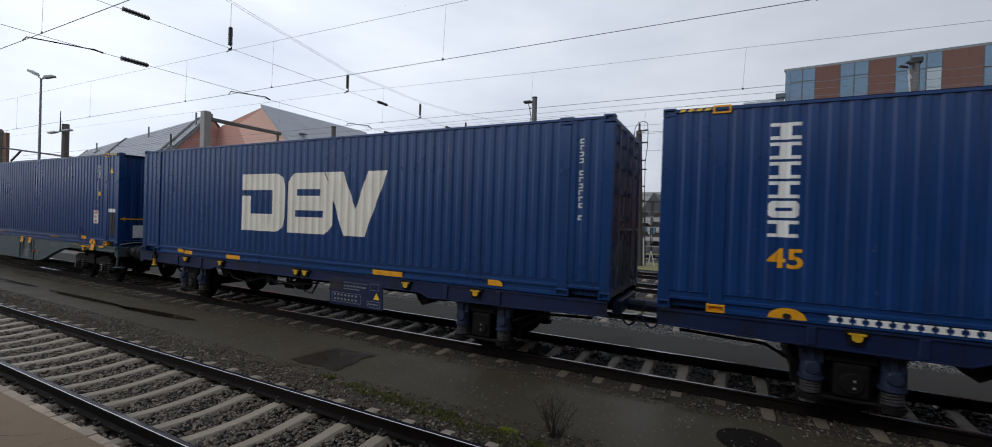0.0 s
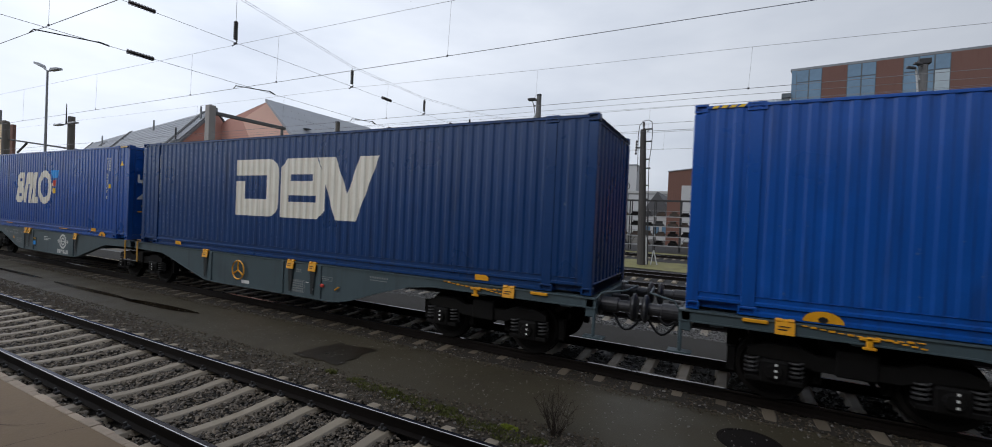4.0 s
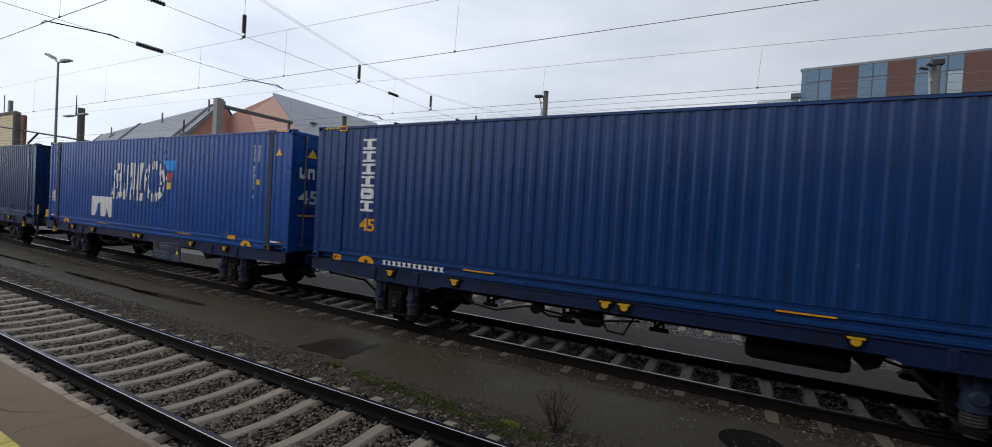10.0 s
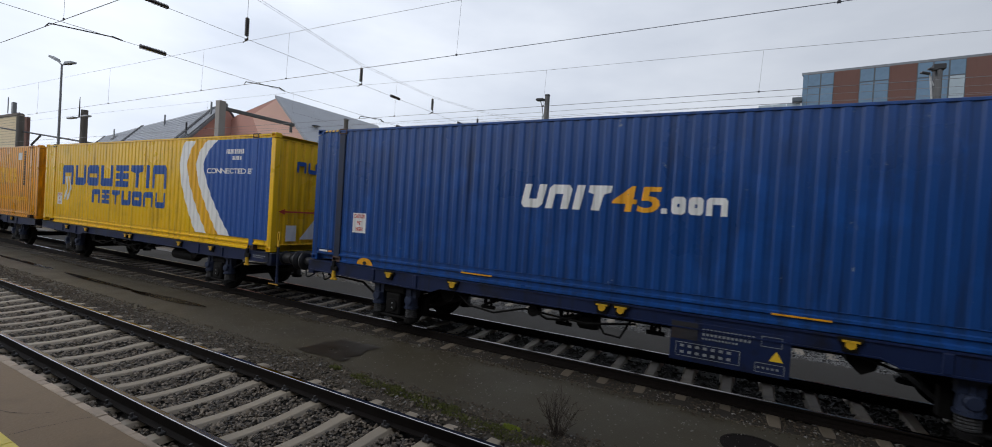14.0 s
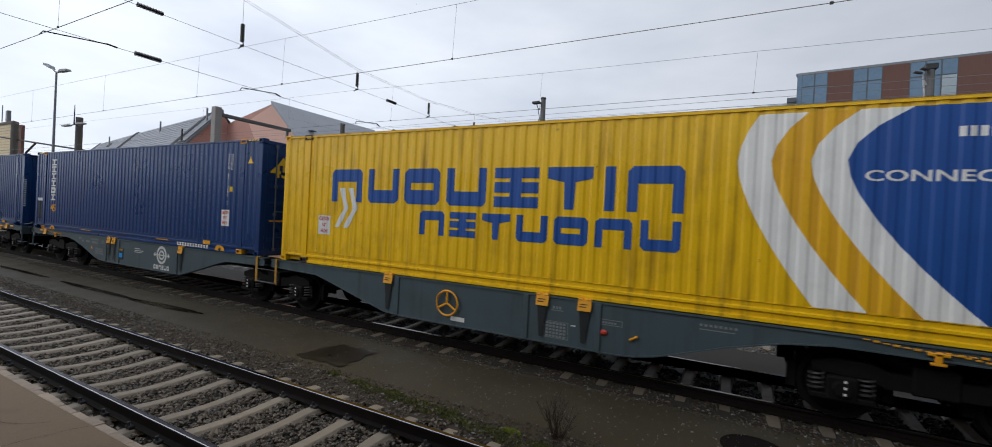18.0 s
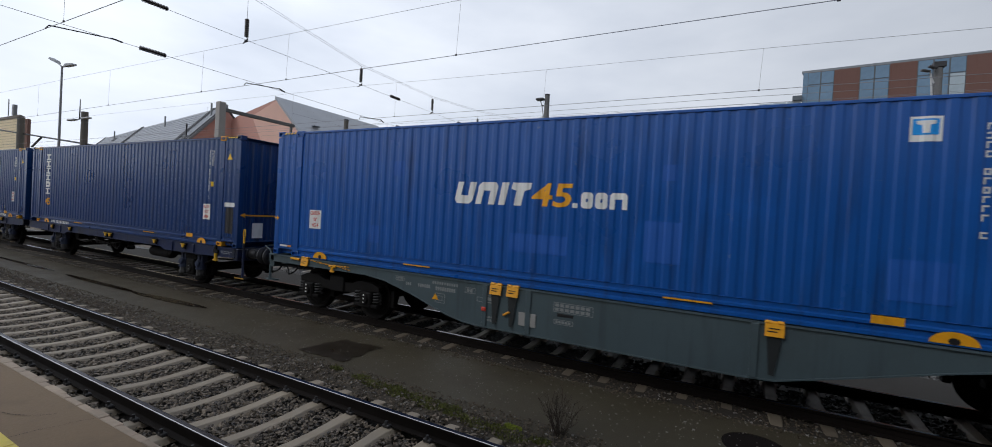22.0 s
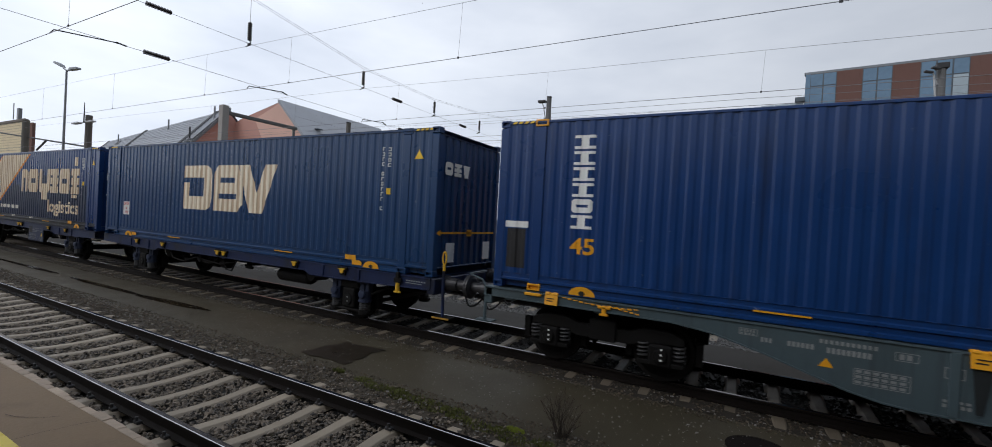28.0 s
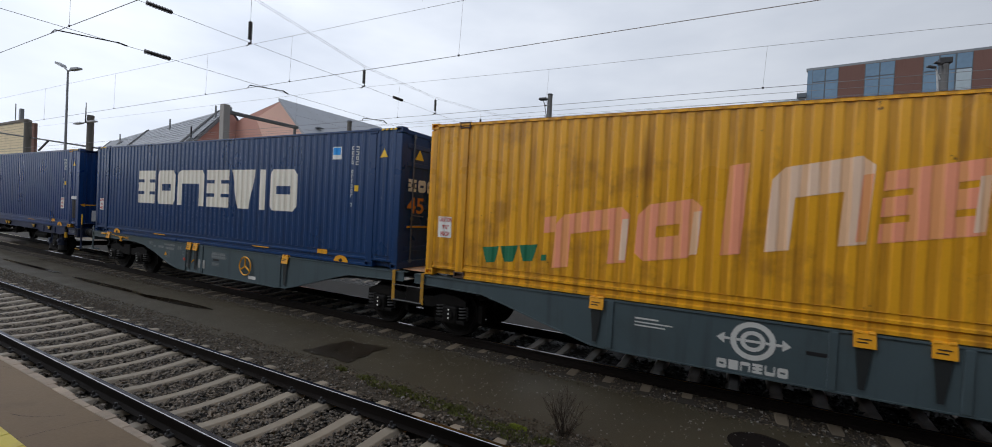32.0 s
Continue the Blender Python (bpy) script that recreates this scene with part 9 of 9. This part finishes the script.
SPLIT = 9.10      # the joint where dark brick meets the salmon slabs below
part("main_wall", block(BX, BX + 70, 22, SPLIT, TOP - 0.22), BRICK, bb)
part("plinth_wall", block(BX, BX + 70, 21, GROUND - 0.1, SPLIT), PLINTH, bb)
part("base_strip", box(1.3, BX + 70, BY - 0.12, BY - 0.03, GROUND - 0.1, 0.35), surface("dark_base", (0.10, 0.075, 0.065), 0.8), bb)
part("parapet", block(BX - 0.15, BX + 70, 22, TOP - 0.22, TOP), PARAPET, bb)
part("wing_wall", box(1.35, BX, BY, BY + 20, SPLIT, 15.45), BRICK, bb)
part("wing_plinth", box(1.35, BX, BY + 0.02, BY + 19.9, GROUND - 0.1, SPLIT), PLINTH, bb)
part("wing_roof", box(1.25, BX, BY - 0.15, BY + 20, 15.45, 15.62), PARAPET, bb)
bal = part("balustrade", box(1.30, BX, BY - 0.06, BY - 0.02, 15.62, 15.70), FRAME, bb)
for k in range(3):
    part("pane", box(1.34 + 1.31 * k, 2.60 + 1.31 * k, BY - 0.05, BY - 0.03, 15.70, 16.50), GLASS_PALE, bal, "pale glass balustrade pane" if k == 0 else "")
part("balcony_box", box(BX - 0.85, BX, BY - 0.5, BY + 0.5, 16.55, 17.0), FRAME, bb)
for z in (SPLIT, 5.92, 2.85):      # open joints between the slabs
    part("slab_joint", box(1.36, BX + 70, BY - 0.012, BY + 0.03, z - 0.03, z + 0.03), surface("slab_joint", (0.07, 0.04, 0.035), 0.9), bb)
part("corner_glass", box(BX - 0.02, BX + 0.40, BY - 0.04, BY + 0.3, 15.5, TOP - 0.24), GLASS, bb)
WIN = TOP - 0.24
for x0, x1, z0, z1, nx, nz, pale in (
        (5.68, 7.92, 18.10, WIN, 1, 0, ()), (5.68, 7.92, 15.78, 18.10, 1, 0, ()), (5.68, 7.92, 15.45, 15.78, 1, 0, ((0, 0), (1, 0))),
        (4.62, 8.00, 12.26, 15.42, 2, 1, ()),
        (3.64, 6.98, 10.35, 12.23, 2, 0, ((0, 0), (1, 0), (2, 0))), (3.64, 6.98, 9.14, 10.35, 2, 0, ()),
        (4.70, 7.04, 7.9, 9.05, 1, 0, ()), (4.70, 7.04, 6.06, 7.9, 1, 0, ((1, 0),)),
        (1.44, 2.60, 12.32, 15.28, 0, 1, ()),
        (9.97, 12.24, 18.08, WIN, 1, 0, ()), (9.97, 12.24, 15.66, 18.08, 1, 0, ()), (9.97, 12.24, 15.42, 15.66, 1, 0, ((0, 0),)),
        (8.94, 11.22, 12.30, 15.38, 1, 1, ()), (12.20, 13.32, 12.75, 15.38, 0, 1, ()), (12.20, 13.32, 12.36, 12.75, 0, 0, ((0, 0),)),
        (10.12, 11.36, 7.05, 8.95, 0, 0, ()), (10.12, 11.36, 5.98, 7.05, 0, 0, ((0, 0),)),
        (14.22, 17.52, 17.95, WIN, 2, 0, ()), (14.22, 17.52, 15.66, 17.95, 2, 0, ((2, 0),)), (14.22, 16.42, 15.42, 15.66, 1, 0, ((0, 0),)),
        (15.44, 18.62, 12.50, 15.60, 2, 1, ()), (14.34, 17.64, 9.22, 12.46, 2, 1, ((1, 0), (2, 0))),
        (14.40, 17.74, 6.20, 8.05, 2, 0, ()),
        (20.2, 22.5, 15.45, WIN, 1, 1, ()), (21.2, 24.4, 12.4, 15.4, 2, 1, ()), (26.0, 29.4, 15.45, WIN, 2, 1, ()), (25.2, 27.4, 9.2, 12.4, 1, 1, ()), (32.0, 34.3, 15.45, WIN, 1, 1, ())):
    window(bb, x0, x1, z0, z1, BY, nx, nz, pale=pale)
part("dark_awning", box(14.40, 17.74, BY - 0.10, BY + 0.02, 8.07, 8.55), surface("awning_dark", (0.02, 0.022, 0.025), 0.7), bb, "dark slot above the low windows")
part("pale_slab", box(17.62, 18.72, BY - 0.02, BY + 0.02, 9.12, 12.10), PLINTH, bb, "lighter salmon slab")
DAMP_STREAK = surface("damp_streak", (0.115, 0.058, 0.046), 0.9, 0, 0.25, 1.0, 12, 0.1)
rnd = random.Random(41)
for x0, x1, z, n in ((4.7, 7.0, 6.0, 7), (3.6, 7.0, 9.04, 6), (9.0, 13.3, 12.25, 12), (14.3, 17.6, 6.1, 6), (10.1, 11.4, 5.9, 4), (5.0, 8.0, 2.8, 8), (17.6, 18.7, 12.1, 4)):
    for k in range(n):
        x, w, d = rnd.uniform(x0, x1), rnd.uniform(0.04, 0.15), rnd.uniform(0.5, 2.6)
        part("damp_streak", prism([(x - w, z - 0.05), (x + w, z - 0.05), (x + w * 0.3, z - d), (x - w * 0.2, z - d)], BY - 0.006, BY + 0.01), DAMP_STREAK, bb)
turn_at = Matrix.Translation((BX, BY, 0))
bb.matrix_basis = turn_at @ Matrix.Rotation(radians(-6.3), 4, "Z") @ turn_at.inverted()

# the lower brown blocks and the white hall to the left of it
bh = thing("brown_hall", "brown clad industrial hall with a pale lower wall", "building")
part("low_block", prism([(-7.35, GROUND - 0.1), (-4.15, GROUND - 0.1), (-4.15, 9.80), (-7.35, 9.42)], 63.0, 80.0), BROWN_WALL, bh)
part("high_block", prism([(-4.15, GROUND - 0.1), (1.4, GROUND - 0.1), (1.4, 11.66), (-1.36, 12.02), (-4.15, 11.64)], 63.0, 80.0), BROWN_WALL, bh)
part("low_coping", prism([(-7.42, 9.42), (-4.15, 9.80), (-4.15, 9.90), (-7.42, 9.52)], 62.9, 80.0), PARAPET, bh)
part("high_coping", prism([(-4.22, 11.64), (-1.36, 12.02), (1.4, 11.66), (1.4, 11.76), (-1.36, 12.12), (-4.22, 11.74)], 62.9, 80.0), PARAPET, bh)
for k, (a, b) in enumerate(((-5.64, -3.95), (-3.93, -2.20), (-2.18, -0.45), (-0.43, 1.4))):
    part("pale_panel", box(a, b, 62.84 + 0.02 * (k % 2), 62.99, GROUND - 0.1, 7.62), WHITE_WALL, bh, "pale wall panel" if k == 0 else "")
part("floodlight", box(-3.2, -2.9, 62.5, 62.8, 7.9, 8.1, 0.03), FRAME, bh)


def house(x, y, w, d, h, rise, label, wall, roof):
    b = thing("house", label, "house", pose(x, y, GROUND))
    part("wall", box(-w / 2, w / 2, 0, d, -0.1, h), wall, b)
    bm = bmesh.new()
    add_prism(bm, [(-w / 2 - 0.4, h - 0.1), (w / 2 + 0.4, h - 0.1), (0, h + rise)], -0.4, d + 0.4)
    bmesh.ops.recalc_face_normals(bm, faces=bm.faces[:])
    part("roof", bm, roof, b)
    for k in range(3):
        for j in range(max(1, int(h / 3))):
            f = part("window", box(-w / 2 + w * (k + 0.6) / 3.2 - 0.5, -w / 2 + w * (k + 0.6) / 3.2 + 0.5, -0.06, 0.1, 1 + 3 * j, 2.5 + 3 * j), FRAME, b)
            part("pane", box(-w / 2 + w * (k + 0.6) / 3.2 - 0.42, -w / 2 + w * (k + 0.6) / 3.2 + 0.42, -0.08, -0.061, 1.08 + 3 * j, 2.42 + 3 * j), GLASS, f)
    return b


house(-26.25, 80.0, 6.0, 16, 4.5, 3.2, "white shed with a dark grey gable roof", WHITE_WALL, SHED_ROOF)
house(-10.9, 80.0, 4.6, 16, 4.3, 3.9, "narrow white shed with a dark grey gable roof", WHITE_WALL, SHED_ROOF)
ph = thing("pale_hall", "long pale industrial hall with a shallow roof", "building")
part("wall", box(-56.0, -13.0, 110.0, 130.0, GROUND - 0.1, 9.6), WHITE_WALL, ph)
part("eaves", box(-56.2, -12.8, 109.7, 130.0, 9.6, 10.2), PALE_ROOF, ph)
part("roof", prism([(-56.2, 10.2), (-41.0, 14.5), (-23.0, 10.2)], 109.8, 130.0), PALE_ROOF, ph)
part("skylight", box(-40.0, -34.6, 109.6, 109.79, 9.9, 10.9), surface("skylight_blue", (0.30, 0.45, 0.62), 0.4), ph, "pale blue skylight strip")
for k in range(9):
    part("wall_rib", box(-54.0 + 4.6 * k, -53.8 + 4.6 * k, 109.9, 109.99, GROUND, 9.6), PARAPET, ph)
pt = thing("pale_tower", "plain pale grey tower far behind the yard", "tower")
part("wall", box(-31.4, -27.2, 150.0, 156.0, GROUND - 0.1, 21.3), WHITE_WALL, pt)
part("roof", box(-31.5, -27.1, 149.9, 156.1, 21.3, 21.7), PARAPET, pt)
house(-58.0, 140.0, 26, 14, 12.0, 3.0, "pale distant apartment block", WHITE_WALL, PARAPET)

fn = thing("yard_fence", "thin pale grey tube fence with wire panels", "fence", pose(0, 43.7, GROUND))
POSTS = (2.15, 2.97, 4.87, 6.2) + tuple(7.5 + 2.55 * k for k in range(12))
for x in POSTS:
    part("post", rod((x, 0, 0), (x, 0, 1.72), 0.038, n=6), RACK_PALE, fn)
for a, b in ((2.97, 6.2), (7.5, 35.5)):
    for z in (0.15, 1.60):
        part("rail", rod((a, 0, z), (b, 0, z), 0.025, n=5), RACK_PALE, fn)
    for z in (0.5, 0.85, 1.2):
        part("wire", rod((a, 0, z), (b, 0, z), 0.008, n=4), GALV, fn)
wr = thing("white_railing", "low white metal railing on the verge", "railing", pose(7.5, 46.0, GROUND))
part("top_rail", rod((0, 0, 0.78), (4.1, 0, 0.78), 0.045, n=6), CLEAN_WHITE, wr)
part("low_rail", rod((0, 0, 0.15), (4.1, 0, 0.15), 0.04, n=6), CLEAN_WHITE, wr)
for k in range(21):
    part("bar", rod((k * 0.205, 0, 0.0 if k % 5 == 0 else 0.15), (k * 0.205, 0, 0.78), 0.045 if k % 5 == 0 else 0.022, n=5), CLEAN_WHITE, wr)
gb = thing("waste_bin", "green plastic waste bin by the fence", "bin", pose(5.86, 45.4, GROUND))
bin_green = surface("bin_green", (0.015, 0.16, 0.085), 0.5)
part("body", prism([(-0.19, 0.0), (0.19, 0.0), (0.24, 0.62), (-0.24, 0.62)], -0.24, 0.24), bin_green, gb)
part("lid", box(-0.26, 0.26, -0.28, 0.26, 0.62, 0.70, 0.03), bin_green, gb)
for sx in (-0.2, 0.2):
    part("wheel", rod((sx - 0.02, 0.22, 0.06), (sx + 0.02, 0.22, 0.06), 0.06, n=8), BLACK, gb)
hp = thing("rubble_heap", "low heap of brown rubble on the verge", "heap", pose(8.6, 45.3, GROUND))
rnd = random.Random(8)
for k in range(26):
    a, r = rnd.uniform(0, 6.28), rnd.random() ** 0.5
    x, y, q = 0.62 * r * math.cos(a), 0.4 * r * math.sin(a), rnd.uniform(0.07, 0.16)
    bm = bmesh.new()
    bmesh.ops.create_icosphere(bm, subdivisions=1, radius=q)
    for v in bm.verts:
        v.co *= rnd.uniform(0.7, 1.2)
    bm.transform(Matrix.Translation((x, y, max(0.05, 0.42 * (1 - r) + 0.04))))
    part("rubble", bm, GEAR_BROWN, hp)

# salmon gabled house with slate roofs
sh = thing("gabled_house", "salmon rendered station house with steep grey slate roofs", "house")
GA = [(-68.0, GROUND), (-68.0, 10.3), (-59.2, 13.75), (-51.2, 15.40), (-44.0, 9.0), (-43.6, 7.5), (-43.6, GROUND)]
bm = bmesh.new()
add_prism(bm, GA, 36.0, 54.0)
bmesh.ops.recalc_face_normals(bm, faces=bm.faces[:])
part("gable_wall", bm, PINK_WALL, sh)
bm = bmesh.new()
bm.faces.new([bm.verts.new((x, 35.97, z)) for x, z in ((-51.2, 15.30), (-56.0, 13.6), (-52.5, 8.0), (-44.2, 8.0), (-44.2, 9.1))])
part("pale_gable", bm, PALE_PINK_WALL, sh, "paler salmon gable field")
bm = bmesh.new()
add_prism(bm, [(-51.2, 15.45), (-51.2, 15.75), (-42.0, 7.5), (-42.3, 7.2)], 35.7, 53.8)
add_prism(bm, [(-51.2, 15.45), (-51.2, 15.75), (-59.3, 14.0), (-59.3, 13.75)], 36.4, 53.8)
bmesh.ops.recalc_face_normals(bm, faces=bm.faces[:])
part("slate_slope", bm, SLATE, sh)
for k in range(17):
    part("snow_guard", box(-50.14, -50.08, 36.6 + k, 36.66 + k, 14.6, 14.78), DARK_STEEL, sh)


def long_roof(x0, x1, y0, y1, z, drop, label, end=SLATE):
    b = thing("slate_roofed_house", label, "house")
    run_y = drop * 0.88
    bm = bmesh.new()
    e0 = [bm.verts.new(p) for p in ((x0, y0, z), (x0, y0 - run_y, z - drop), (x0, y0 + run_y, z - drop))]
    e1 = [bm.verts.new(p) for p in ((x1, y1, z), (x1, y1 - run_y, z - drop), (x1, y1 + run_y, z - drop))]
    bm.faces.new((e0[0], e1[0], e1[1], e0[1]))
    bm.faces.new((e0[0], e0[2], e1[2], e1[0]))
    bm.faces.new((e0[1], e1[1], e1[2], e0[2]))
    bmesh.ops.recalc_face_normals(bm, faces=bm.faces[:])
    part("gable_end", prism([(y1 - 0.05, z - 0.3), (y1 - run_y + 0.3, z - drop), (y1 + run_y - 0.3, z - drop)], x1 - 0.5, x1 - 0.1, "x"), end, b)
    part("roof", bm, SLATE, b)
    for xx, yy in ((x0, y0), (x1, y1)):
        part("verge", prism([(yy, z + 0.12), (yy - run_y, z - drop + 0.12), (yy - run_y, z - drop - 0.3), (yy, z - 0.3)], xx - 0.3, xx + 0.3, "x"), PARAPET, b)
        # dark strip along the verge: its line of shading put into the colour
        part("verge_cap", prism([(yy, z + 0.21), (yy - run_y - 0.1, z - drop + 0.21), (yy - run_y - 0.1, z - drop + 0.12), (yy, z + 0.12)], xx - 0.14, xx + 0.14, "x"), SHED_ROOF, b, "dark strip for the shading line of the fire wall")
    for k in range(1, 14):      # rows of slates
        f0, f1 = k / 14, k / 14 + 0.012
        bm = bmesh.new()
        q = [(x0, y0 - run_y * f0, z - drop * f0 + 0.03), (x1, y1 - run_y * f0, z - drop * f0 + 0.03), (x1, y1 - run_y * f1, z - drop * f1 + 0.03), (x0, y0 - run_y * f1, z - drop * f1 + 0.03)]
        lo = [bm.verts.new(p) for p in q]
        hi = [bm.verts.new((p[0], p[1] - 0.03, p[2] + 0.04)) for p in q]
        bm.faces.new(hi)
        for i in range(4):
            bm.faces.new((lo[i], lo[(i + 1) % 4], hi[(i + 1) % 4], hi[i]))
        part("slate_course", bm, SLATE, b)
    part("wall", prism([(x0, y0 - run_y + 0.6), (x1, y1 - run_y + 0.6), (x1, y1 + run_y - 0.6), (x0, y0 + run_y - 0.6)], GROUND, z - drop, "z"), OCHRE_WALL, b)
    part("vent_pipe", rod(((x0 + x1) / 2, (y0 + y1) / 2 - 1.2, z - 2.0), ((x0 + x1) / 2, (y0 + y1) / 2 - 1.2, z + 0.3), 0.12, n=8), GALV, b)
    return b


long_roof(-96.5, -64.8, 41.5, 36.0, 15.0, 6.2, "long house with a steep grey slate roof")
an = long_roof(-64.2, -60.3, 35.9, 35.2, 15.0, 6.2, "short slate-roofed annex against the salmon house", PINK_WALL)
fh = long_roof(-125.0, -96.9, 46.6, 41.4, 14.9, 6.2, "farther house with a steep grey slate roof")


def skylight(parent, x, y, z, w, h, pitch, turn=0.0):
    """A small roof window that stands a little open above the slates."""
    m = pose(x, y, z, pitch, 0, turn)
    f = part("skylight", box(-w / 2, w / 2, -h / 2, h / 2, 0.0, 0.10, 0.01), FRAME, parent, "small dark roof window")
    f.matrix_basis = m
    part("pane", box(-w / 2 + 0.07, w / 2 - 0.07, -h / 2 + 0.07, h / 2 - 0.07, 0.10, 0.12), BLACK, f)


skylight(fh, -109.2, 42.2, 13.3, 1.3, 1.0, 48)
skylight(an, -62.0, 31.15, 10.15, 0.8, 0.7, 48)
part("vent_pipe", rod((-62.6, 31.6, 10.3), (-62.6, 31.6, 12.0), 0.10, n=8), DARK_STEEL, an)
skylight(sh, -47.3, 38.7, 12.35, 0.9, 0.8, 0)
sh.children[-1].matrix_basis = pose(-47.3, 38.7, 12.35, 0, 42, 0)
for k in range(30):
    part("snow_guard", box(-48.9, -48.84, 36.6 + 0.55 * k, 36.68 + 0.55 * k, 13.55, 13.70), DARK_STEEL, sh)

ob_ = thing("ochre_building", "weathered ochre building with a flat roof far down the line", "building")
part("wall", prism([(-215, 46.8), (-176.6, 46.8), (-178.6, 47.9), (-215, 50.0)], GROUND, 22.4, "z"), OCHRE_WALL, ob_)
part("end_wall", prism([(-176.6, 46.8), (-172.9, 47.2), (-173.4, 48.0), (-178.0, 47.9)], GROUND, 21.9, "z"), BROWN_WALL, ob_, "red-brown end wall")
part("roof_slab", prism([(-215, 46.5), (-176.3, 46.5), (-178.4, 48.1), (-215, 50.3)], 22.4, 23.1, "z"), surface("dark_eaves", (0.16, 0.14, 0.12), 0.8), ob_)
for k in range(13):
    part("brick_course", box(-215, -176.6, 46.74, 46.80, 12.0 + 0.78 * k, 12.10 + 0.78 * k), surface("course_shadow", (0.55, 0.45, 0.30), 0.9), ob_)
ro = thing("roof_aerial", "rooftop aerial cabinet on the ochre building", "aerial", pose(-183.4, 47.4, 23.1))
part("cabinet", box(-0.7, 0.7, -0.5, 0.3, 0.3, 3.4, 0.05), GALV, ro)
part("mast", rod((0, -1.3, 0), (0, -1.3, 4.6), 0.12), GALV, ro)


# ---- what moves ----
def motions():
    """The train rolls by: every container and wagon, and each wheelset on its wagon."""
    marks_t = [2.0 * k for k in range(17)]
    for ob, s0, z in CONTAINERS:
        walk(ob, [(t, pose(s0 + run(t), TRACK_Y, z)) for t in marks_t])
    for w, x in WAGONS:
        walk(w, [(t, pose(x + run(t), TRACK_Y, 0)) for t in marks_t])
        for o in w.children_recursive:
            if o.name.startswith("wheelset"):
                ax = x + o.location.x + (o.parent.location.x if o.parent is not w else 0.0)
                lx = o.location.x
                ts = [k / FPS for k in range(0, 961) if -62.0 < ax + run(k / FPS) < 24.0]
                if not ts:
                    ts = [0.0]
                ts = sorted({0.0, 32.0, *ts})
                t0, t1 = (ts[1], ts[-2]) if len(ts) > 3 else (0.0, 0.0)
                walk(o, [(t, pose(lx, 0, WHEEL_R, 0, math.degrees((run(min(max(t, t0), t1)) - run(t0)) / WHEEL_R) % 360.0, 0)) for t in ts])


motions()
